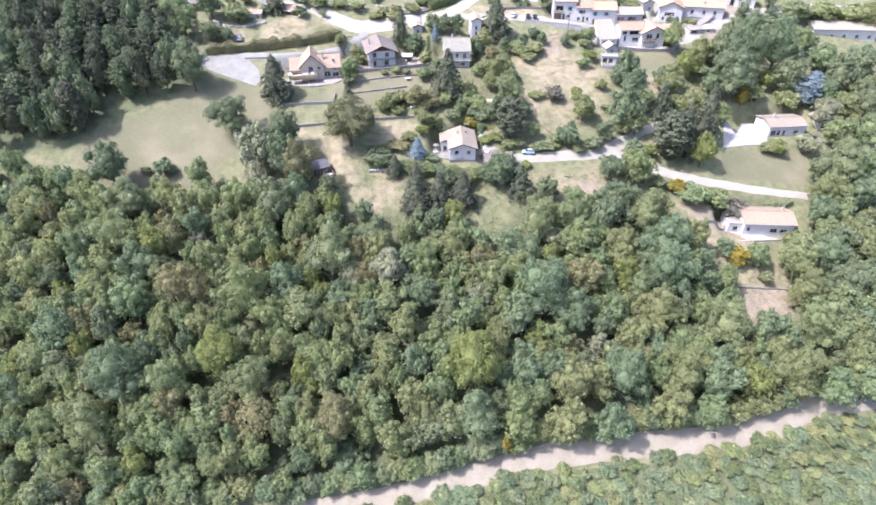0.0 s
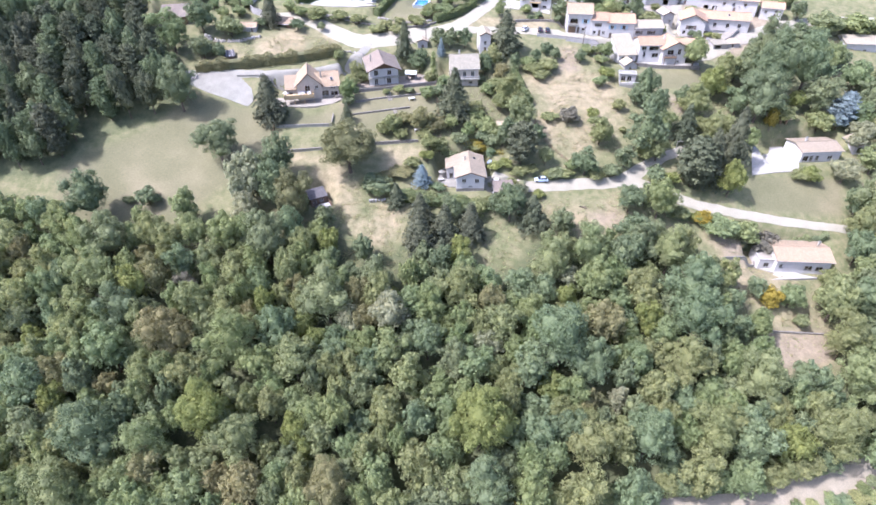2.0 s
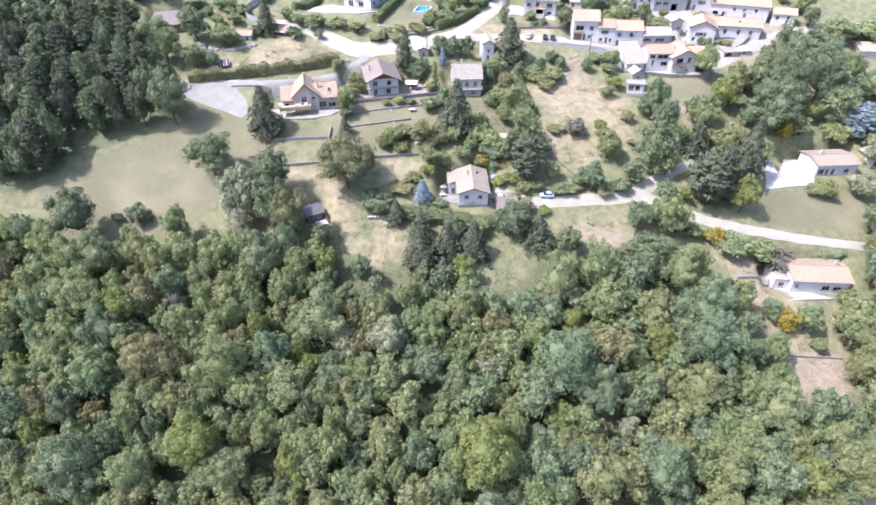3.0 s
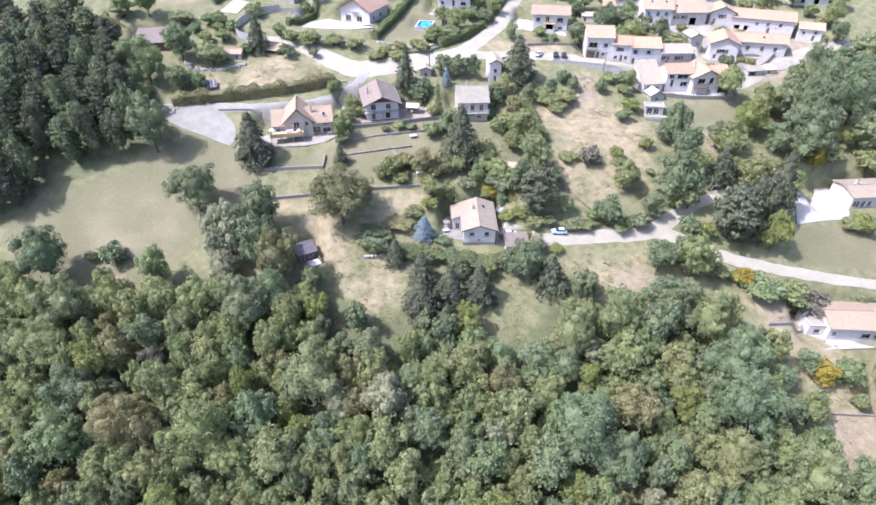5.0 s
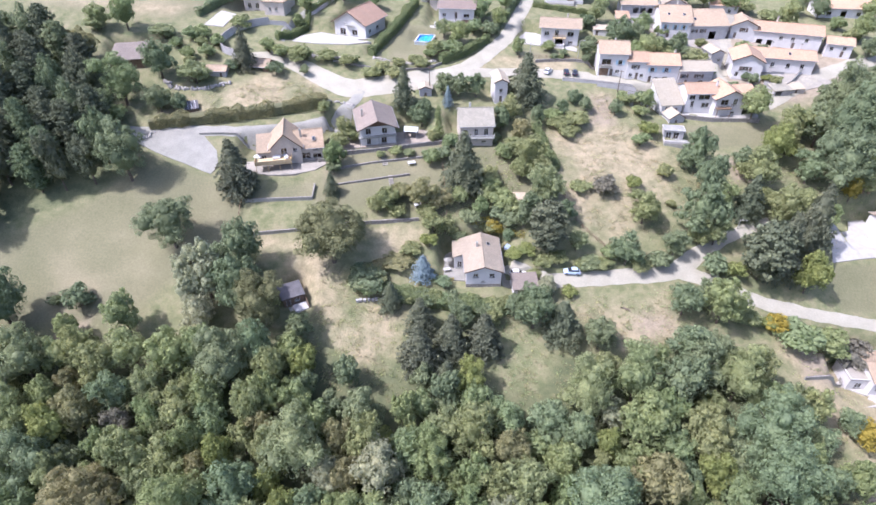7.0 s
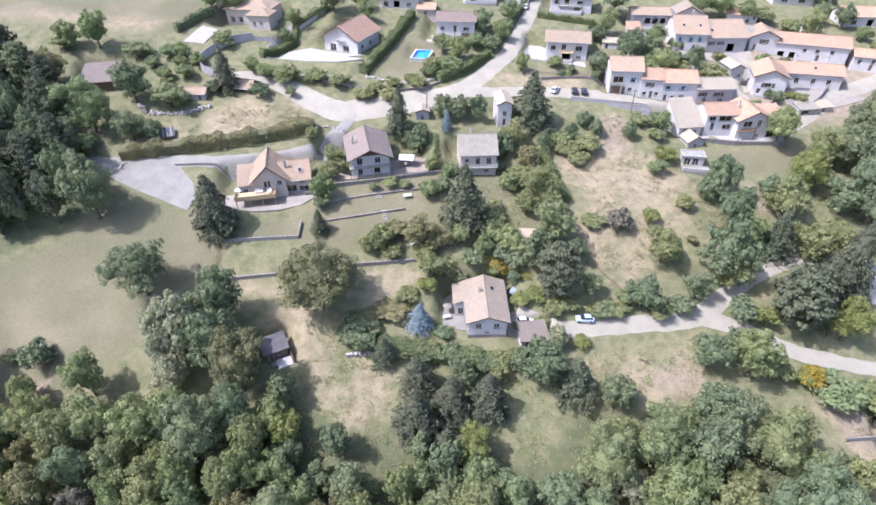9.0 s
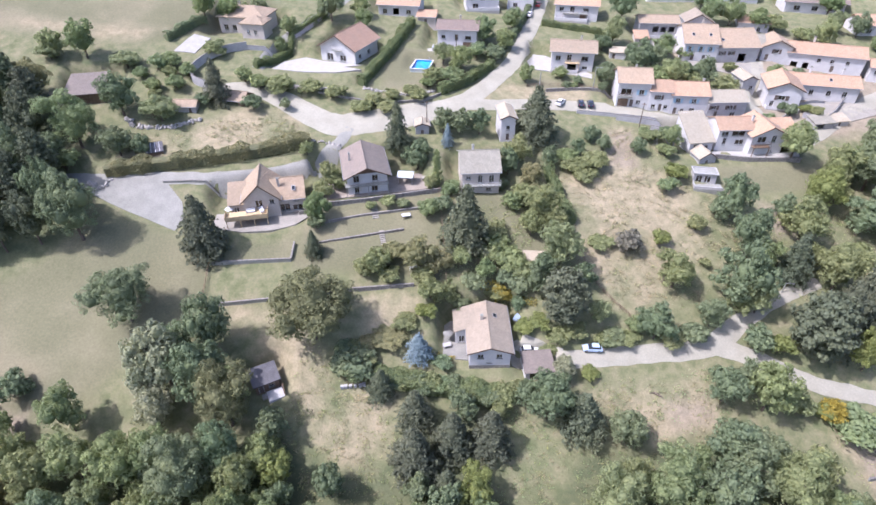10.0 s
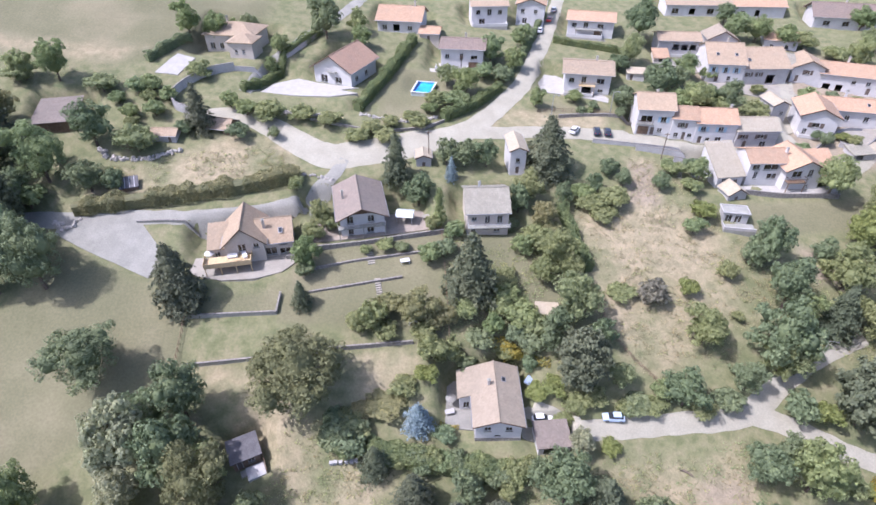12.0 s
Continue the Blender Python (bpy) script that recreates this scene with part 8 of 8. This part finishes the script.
def boulder_wall(line, size, rows, label, seed):
    r = random.Random(seed)
    pts = resample(line, size * 1.5)
    ox, oy, oz = line[0][0], line[0][1], ground(*line[0])
    ob = thing("boulder_wall", ox, oy, oz, 0, label, "stone wall")
    models = []
    for k in range(5):
        stone = part("stone", boulder(r, size), ROCK, ob)
        stone.location = (pts[0].x - ox + k * 0.4, pts[0].y - oy, 0.1)
        models.append(stone.data)
    for p in pts:
        for k in range(rows):
            st = new("stone", r.choice(models))
            st.parent = ob
            x, y = p.x + r.uniform(-0.3, 0.3), p.y + r.uniform(-0.3, 0.3) + k * size * 0.9
            st.location = (x - ox, y - oy, ground(x, y) - oz + size * 0.3)
            st.rotation_euler = (r.uniform(0, 6), r.uniform(0, 6), r.uniform(0, 6))
            q = r.uniform(0.75, 1.3)
            st.scale = (q, q * r.uniform(0.8, 1.2), q)
    return ob


boulder_wall([(-84.9, 221.4), (-81.3, 219.2), (-73.4, 219.6), (-66.6, 222.8)], 0.55, 2, "rough boulder wall below a garden", 1)
boulder_wall([(-57, 239.0), (-46, 238.0), (-31, 238.2)], 0.55, 2, "rough boulder wall beside the village road", 2)
boulder_wall([(-87.5, 201.5), (-84.5, 200.2), (-82.5, 203.0)], 0.6, 1, "line of grey boulders at the yard entrance", 3)
boulder_wall([(-38.5, 217.6), (-34, 218.2), (-29.4, 217.2)], 0.5, 1, "row of white boulders beside the drive", 4)
boulder_wall([(-25, 240), (-14, 238.6), (-5, 241.2)], 0.4, 2, "rockery stones on a garden slope", 5)


# ---- cars ----
def car(x, y, turn, paint, label, size=1.0):
    """A small car: body, glazed cabin with its roof, wheels with rims, lamps and bumpers."""
    ob = thing("car", x, y, ground(x, y) + 0.16, turn, label, "car", "parked cars")

    def loft(sections, mat, name, parent):
        bm = bmesh.new()
        rings = []
        for px, half, z0, z1, top in sections:
            rings.append([bm.verts.new((px * size, yy * size, zz * size)) for yy, zz in ((-half, z0), (-half, z1 * 0.7 + z0 * 0.3), (-top, z1), (top, z1), (half, z1 * 0.7 + z0 * 0.3), (half, z0))])
        for a, b in zip(rings, rings[1:]):
            for k in range(6):
                bm.faces.new((a[k], a[(k + 1) % 6], b[(k + 1) % 6], b[k]))
        bm.faces.new(rings[0][::-1])
        bm.faces.new(rings[-1])
        return part(name, bm, mat, parent)

    body = loft([(-2.05, 0.72, 0.35, 0.70, 0.62), (-1.95, 0.82, 0.22, 0.92, 0.70), (-1.2, 0.86, 0.20, 0.95, 0.76), (0.6, 0.86, 0.20, 0.93, 0.76), (1.4, 0.84, 0.20, 0.86, 0.72), (1.95, 0.78, 0.22, 0.72, 0.62), (2.05, 0.66, 0.34, 0.58, 0.55)], PAINT[paint], "body", ob)
    loft([(-1.75, 0.70, 0.88, 0.96, 0.62), (-1.25, 0.74, 0.88, 1.38, 0.56), (0.15, 0.74, 0.88, 1.40, 0.56), (0.95, 0.72, 0.88, 0.94, 0.64)], CARGLASS, "cabin_glass", ob)
    loft([(-1.35, 0.58, 1.37, 1.42, 0.50), (-0.6, 0.60, 1.39, 1.46, 0.52), (0.2, 0.58, 1.38, 1.43, 0.50)], PAINT[paint], "roof_panel", ob)
    for wx in (-1.28, 1.30):
        for wy in (-0.80, 0.80):
            t = part("wheel", tube(bmesh.new(), [(wx * size, (wy - 0.1) * size, 0.30 * size), (wx * size, (wy + 0.1) * size, 0.30 * size)], [0.31 * size] * 2, 12), RUBBER, ob)
            s = 1 if wy > 0 else -1
            part("rim", tube(bmesh.new(), [(wx * size, (wy + s * 0.08) * size, 0.30 * size), (wx * size, (wy + s * 0.115) * size, 0.30 * size)], [0.19 * size] * 2, 10), METAL, t)
    for wy in (-0.52, 0.52):
        part("headlight", boxes((1.96 * size, 2.06 * size, (wy - 0.14) * size, (wy + 0.14) * size, 0.52 * size, 0.66 * size)), CLOTH, body)
        part("tail_light", boxes((-2.07 * size, -1.98 * size, (wy - 0.12) * size, (wy + 0.12) * size, 0.60 * size, 0.78 * size)), PAINT["red"], body)
    part("bumper", boxes((2.0 * size, 2.09 * size, -0.6 * size, 0.6 * size, 0.26 * size, 0.42 * size)), RUBBER, ob)
    return ob


car(30.2, 168.6, 178, "blue", "pale blue car parked on the gravel lane")
car(16.9, 168.6, 3, "white", "white car parked beside the bungalow")
car(36.8, 239.6, 85, "dark", "dark blue car parked on the village street")
car(39.6, 239.6, 85, "dark", "dark car parked on the village street")
car(31.0, 239.4, 60, "white", "white car parked at the street edge")
car(31.0, 300.2, 74, "red", "red car parked on the climbing road")
car(33.1, 306.2, 74, "silver", "silver van-like car on the climbing road")
car(26.9, 290.8, 74, "white", "white car parked beside the hedge")
car(146.5, 162.2, 20, "white", "white car parked beside the lower lane")


# ---- chalet deck and garden furniture ----
deck = thing("timber_deck", -46.2, 194.2, 46.15, 12, "pale timber deck on posts in front of the chalet", "deck")
for k in range(16):
    part("plank", boxes((-6.2 + k * 0.6, -5.64 + k * 0.6, -2.0, 1.45, 2.2, 2.3)), DECKWOOD, deck)
part("beam", boxes((-6.2, 3.4, -1.9, -1.7, 1.95, 2.2), (-6.2, 3.4, 1.0, 1.2, 1.95, 2.2)), DECKWOOD, deck)
for px in (-6.0, -2.9, 0.2, 3.2):
    part("post", boxes((px - 0.08, px + 0.08, -1.88, -1.72, -0.4, 1.95)), DECKWOOD, deck)
part("railing", boxes((-6.2, 3.4, -2.0, -1.94, 2.3, 3.2), (-6.2, -6.14, -1.94, 1.4, 2.3, 3.2), (3.34, 3.4, -1.94, 1.4, 2.3, 3.2)), DECKWOOD, deck, "pale boarded deck railing")


def sofa(x, y, z, turn):
    ob = thing("garden_sofa", x, y, z, turn, "white cushioned garden sofa on the timber deck", "sofa")
    part("seat", boxes((-1.0, 1.0, -0.4, 0.4, 0.12, 0.45)), CLOTH, ob)
    part("backrest", boxes((-1.0, 1.0, 0.22, 0.42, 0.45, 0.85)), CLOTH, ob)
    for s in (-1, 1):
        part("armrest", boxes((s * 1.0 - 0.12 if s > 0 else -1.0, 1.0 if s > 0 else -0.88, -0.4, 0.22, 0.45, 0.62)), CLOTH, ob)
        part("leg", boxes((s * 0.85 - 0.05, s * 0.85 + 0.05, -0.3, 0.3, 0.0, 0.12)), WOOD, ob)
    return ob


c12, s12 = math.cos(radians(12)), math.sin(radians(12))
for lx, ly, tn in ((-0.6, 0.7, 0), (1.9, 0.6, -70)):
    sofa(-46.2 + lx * c12 - ly * s12, 194.2 + lx * s12 + ly * c12, 48.45, 12 + tn)


def garden_table(x, y, z, label, mat=CLOTH, size=1.0, high=0.75):
    ob = thing("garden_table", x, y, z, 15, label, "table")
    part("tabletop", boxes((-size, size, -size * 0.6, size * 0.6, high - 0.06, high)), mat, ob)
    for a in (-1, 1):
        for b in (-1, 1):
            part("leg", boxes((a * size * 0.85 - 0.05, a * size * 0.85 + 0.05, b * size * 0.5 - 0.05, b * size * 0.5 + 0.05, 0, high - 0.06)), mat, ob)
    return ob


garden_table(-45.6, 193.6, 48.45, "low pale table on the timber deck", DECKWOOD, 0.7, 0.45)
garden_table(-10.8, 197.1, ground(-10.8, 197.1), "white garden table on a terraced lawn", CLOTH, 1.0)
garden_table(-8.6, 184.2, ground(-8.6, 184.2), "white garden table under shrubs", CLOTH, 0.9)
garden_table(-6.6, 209.8, 48.62, "pale garden table on the dusty terrace", PAVING, 1.1)


def parasol(x, y, z, label, mat=CLOTH, radius=1.9):
    ob = thing("parasol", x, y, z, 20, label, "parasol")
    part("pole", tube(bmesh.new(), [(0, 0, 0), (0, 0, 2.5)], [0.04, 0.03], 8), METAL, ob)
    part("base_plate", tube(bmesh.new(), [(0, 0, 0), (0, 0, 0.08)], [0.3, 0.28], 10), CONCRETE, ob)
    bm = bmesh.new()
    top = bm.verts.new((0, 0, 2.75))
    low = bm.verts.new((0, 0, 2.66))
    rim = [bm.verts.new((radius * math.cos(a), radius * math.sin(a), 2.2)) for a in [math.pi * k / 4 for k in range(8)]]
    for k in range(8):
        bm.faces.new((top, rim[k], rim[(k + 1) % 8]))
        bm.faces.new((low, rim[(k + 1) % 8], rim[k]))
    part("canopy", bm, mat, ob)
    return ob


parasol(-0.6, 171.6, 30.75, "grey parasol on the bungalow patio", GREYPAVING, 1.1)
garden_table(-0.8, 169.6, 30.75, "grey garden table on the bungalow patio", GREYWALL, 0.9)
parasol(-52.5, 196.2, 46.15, "white parasol folded beside the chalet", CLOTH, 1.1)


def hive(x, y):
    ob = thing("beehive", x, y, ground(x, y) - 0.02, 4, "white wooden beehive on the grass by the hedge", "beehive", "row of beehives")
    part("stand", boxes((-0.25, 0.25, -0.2, 0.2, 0, 0.18)), WOOD, ob)
    part("body", boxes((-0.3, 0.3, -0.28, 0.28, 0.18, 0.75)), GREYWALL, ob)
    part("lid", boxes((-0.34, 0.34, -0.32, 0.32, 0.75, 0.85)), GREYWALL, ob)
    return ob


for k in range(6):
    hive(-22.0 + k * 0.88 + 0.14 * math.sin(k * 5), 159.0 + 0.1 * k + 0.12 * math.sin(k * 3))

pav = thing("garden_pavilion", -11.4, 208.6, 48.62, -6, "open garden pavilion with a pale canvas roof", "pavilion")
for a in (-1.7, 1.7):
    for b in (-1.4, 1.4):
        part("post", boxes((a - 0.06, a + 0.06, b - 0.06, b + 0.06, 0, 2.2)), METAL, pav)
bm = slab(bmesh.new(), [(-2.0, -1.7, 2.2), (2.0, -1.7, 2.2), (2.0, 0, 3.0), (-2.0, 0, 3.0)], 0.06)
slab(bm, [(2.0, 1.7, 2.2), (-2.0, 1.7, 2.2), (-2.0, 0, 3.0), (2.0, 0, 3.0)], 0.06)
part("canopy", bm, BARRIER, pav)
part("side_cloth", boxes((-1.7, 1.7, 1.36, 1.40, 0.2, 2.2)), SHUTTER, pav)

# ---- pool ----
pool = thing("swimming_pool", -9.0, 253.0, 61.6, -10, "raised rectangular pool with a bright blue liner", "pool")
part("shell", boxes((-2.7, -2.5, -3.9, 3.9, -1.0, 1.1), (2.5, 2.7, -3.9, 3.9, -1.0, 1.1), (-2.5, 2.5, -3.9, -3.7, -1.0, 1.1), (-2.5, 2.5, 3.7, 3.9, -1.0, 1.1)), BARRIER, pool)
part("liner", boxes((-2.5, 2.5, -3.7, 3.7, 0.0, 0.1), (-2.5, -2.46, -3.7, 3.7, 0.1, 1.1), (2.46, 2.5, -3.7, 3.7, 0.1, 1.1), (-2.46, 2.46, -3.7, -3.66, 0.1, 1.1), (-2.46, 2.46, 3.66, 3.7, 0.1, 1.1)), POOLBLUE, pool)
part("water", boxes((-2.45, 2.45, -3.65, 3.65, 0.12, 0.92)), WATER, pool).visible_shadow = False
part("rim", boxes((-2.85, -2.45, -4.05, 4.05, 1.1, 1.16), (2.45, 2.85, -4.05, 4.05, 1.1, 1.16), (-2.45, 2.45, -4.05, -3.65, 1.1, 1.16), (-2.45, 2.45, 3.65, 4.05, 1.1, 1.16)), CLOTH, pool)
part("ladder", tube(tube(bmesh.new(), [(2.0, 3.5, 0.4), (2.0, 3.5, 1.9), (2.0, 4.2, 1.9), (2.0, 4.2, 0.1)], [0.04] * 4, 6), [(1.5, 3.5, 0.4), (1.5, 3.5, 1.9), (1.5, 4.2, 1.9), (1.5, 4.2, 0.1)], [0.04] * 4, 6), METAL, pool)


# ---- poles, lamps and fences ----
def utility_pole(x, y, high, label, lamp=False):
    ob = thing("utility_pole", x, y, ground(x, y) - 0.2, 0, label, "pole")
    part("shaft", tube(bmesh.new(), [(0, 0, 0), (0, 0, high)], [0.15, 0.10], 8), CONCRETE if lamp else BARK, ob)
    if lamp:
        a = part("lamp_arm", tube(bmesh.new(), [(0, 0, high - 0.1), (0.5, -0.3, high + 0.25), (1.1, -0.6, high + 0.25)], [0.05, 0.04, 0.04], 6), METAL, ob)
        part("lamp_head", boxes((0.95, 1.5, -0.75, -0.5, high + 0.18, high + 0.32)), METAL, a)
    else:
        part("crossarm", boxes((-0.7, 0.7, -0.06, 0.06, high - 0.5, high - 0.38)), WOOD, ob)
        for px in (-0.6, 0.0, 0.6):
            part("insulator", tube(bmesh.new(), [(px, 0, high - 0.38), (px, 0, high - 0.2)], [0.05, 0.04], 6), CLOTH, ob)
    return ob


utility_pole(-6.6, 225.0, 8.5, "wooden utility pole beside the village road")
utility_pole(25.2, 243.7, 7.0, "street lamp on a concrete pole above the street", True)
utility_pole(41.8, 248.0, 6.5, "street lamp on a concrete pole beside a lawn", True)
utility_pole(76.1, 183.9, 3.2, "short pale lamp post at the lane end", True)
utility_pole(1.2, 257.5, 8.0, "wooden utility pole behind a clipped hedge")
utility_pole(52.0, 231.5, 7.5, "wooden utility pole at the dry field edge")


def fence(line, high, label, gap=2.4):
    """Posts and two rails of wire down the slope."""
    pts = resample(line, gap)
    ox, oy, oz = line[0][0], line[0][1], ground(*line[0])
    ob = thing("fence", ox, oy, oz, 0, label, "fence")
    at = [(p.x - ox, p.y - oy, ground(p.x, p.y) - oz) for p in pts]
    for a in at:
        part("post", tube(bmesh.new(), [(a[0], a[1], a[2] - 0.3), (a[0], a[1], a[2] + high)], [0.06, 0.05], 6), WOOD, ob)
    for h in (0.35, 0.75, 1.0):
        part("rail", tube(bmesh.new(), [(a[0], a[1], a[2] + high * h - 0.03) for a in at], [0.035] * len(at), 5), WOOD, ob)
    return ob


fence([(-54.2, 184.0), (-53.9, 174.0)], 1.3, "weathered timber fence beside the meadow", 1.2)
fence([(-3.2, 205.1), (-2.4, 197.7), (-1.7, 190.2), (-1.0, 181)], 1.3, "timber fence between two gardens")
fence([(-62.5, 192.6), (-58.0, 189.0)], 1.0, "short timber fence at the gravel yard")
fence([(29, 195), (33, 183), (41, 174.5)], 1.1, "sparse timber fence along the dry field")
fence([(22, 246.6), (34, 248), (50, 246.6)], 1.0, "timber fence below a villa lawn")

frame_house = house("cold_frame_shed", -74.2, 210.8, 21, "low dark glazed garden frame beside the hedge", z=54.2, category="shed")
add_block(frame_house, 0, 0, 3.8, 2.6, 1.2, "lean", 25, 0.2, WOOD, SLATE)
for k in range(4):
    part("glazing_bar", slab(bmesh.new(), [(-1.8 + k * 1.0, -0.2, 1.36), (-1.7 + k * 1.0, -0.2, 1.36), (-1.7 + k * 1.0, 2.6, 2.67), (-1.8 + k * 1.0, 2.6, 2.67)], 0.06), CLOTH, frame_house)
# Low pale platform like a lumber pile, made with the shed block.
lean = house("garden_shed", 18.9, 186.6, -4, "low pale platform like a lumber pile", category="shed")
add_block(lean, 0, 0, 4.6, 3.0, 1.2, "lean", 8, 0.15, WOOD, TILE_PALE)
tarp = thing("covered_trailer", 14.6, 175.0, ground(14.6, 175.0), 60, "garden trailer under a blue-white tarpaulin", "trailer")
part("cover", slab(boxes((-0.9, 0.9, -0.6, 0.6, 0.5, 0.95)), [(-0.95, -0.65, 0.99), (0.95, -0.65, 0.99), (0.85, 0.55, 1.2), (-0.85, 0.55, 1.2)], 0.03), BLUECLOTH, tarp)
for s in (-0.75, 0.75):
    part("wheel", tube(bmesh.new(), [(0, s - 0.08, 0.3), (0, s + 0.08, 0.3)], [0.3, 0.3], 12), RUBBER, tarp)
fallen = thing("fallen_log", 42.3, 160.7, ground(42.3, 160.7), -35, "dark fallen log on the dry slope", "log")
part("stem", tube(bmesh.new(), [(-1.6, 0, 0.15), (0, 0.1, 0.25), (1.5, -0.1, 0.45)], [0.22, 0.2, 0.1], 8), BARK, fallen)
part("branch", tube(tube(bmesh.new(), [(0.3, 0, 0.25), (0.9, 0.9, 0.6)], [0.1, 0.03], 6), [(-0.3, 0, 0.25), (-0.9, -0.8, 0.5)], [0.1, 0.03], 6), BARK, fallen)


# ---- flower beds ----
def flower_bed(x, y, w, d, hue, label):
    rng = np.random.default_rng(int(abs(x * 7 + y)))
    p = np.stack([x + rng.uniform(-w, w, 260), y + rng.uniform(-d, d, 260), np.zeros(260)], 1)
    p[:, 2] = [ground(a, b) + 0.1 + 0.35 * rng.random() for a, b, _ in p]
    v, f = cards(p, np.tile([0.0, 0.0, 1.0], (260, 1)), rng.uniform(0.10, 0.2, 260), rng)
    tagged(new("flower_bed", leaf_mesh("flower_bed", v, f, LEAF[hue])), label, "flowers", kind="stuff")


flower_bed(-0.8, 166.6, 1.8, 0.5, "gold", "bed of orange-yellow flowers by the patio")
flower_bed(8.0, 181.5, 3.0, 0.8, "gold", "yellow flowers behind the bungalow")
flower_bed(17.0, 178.0, 2.0, 1.0, "gold", "yellow flowers on the garden bank")
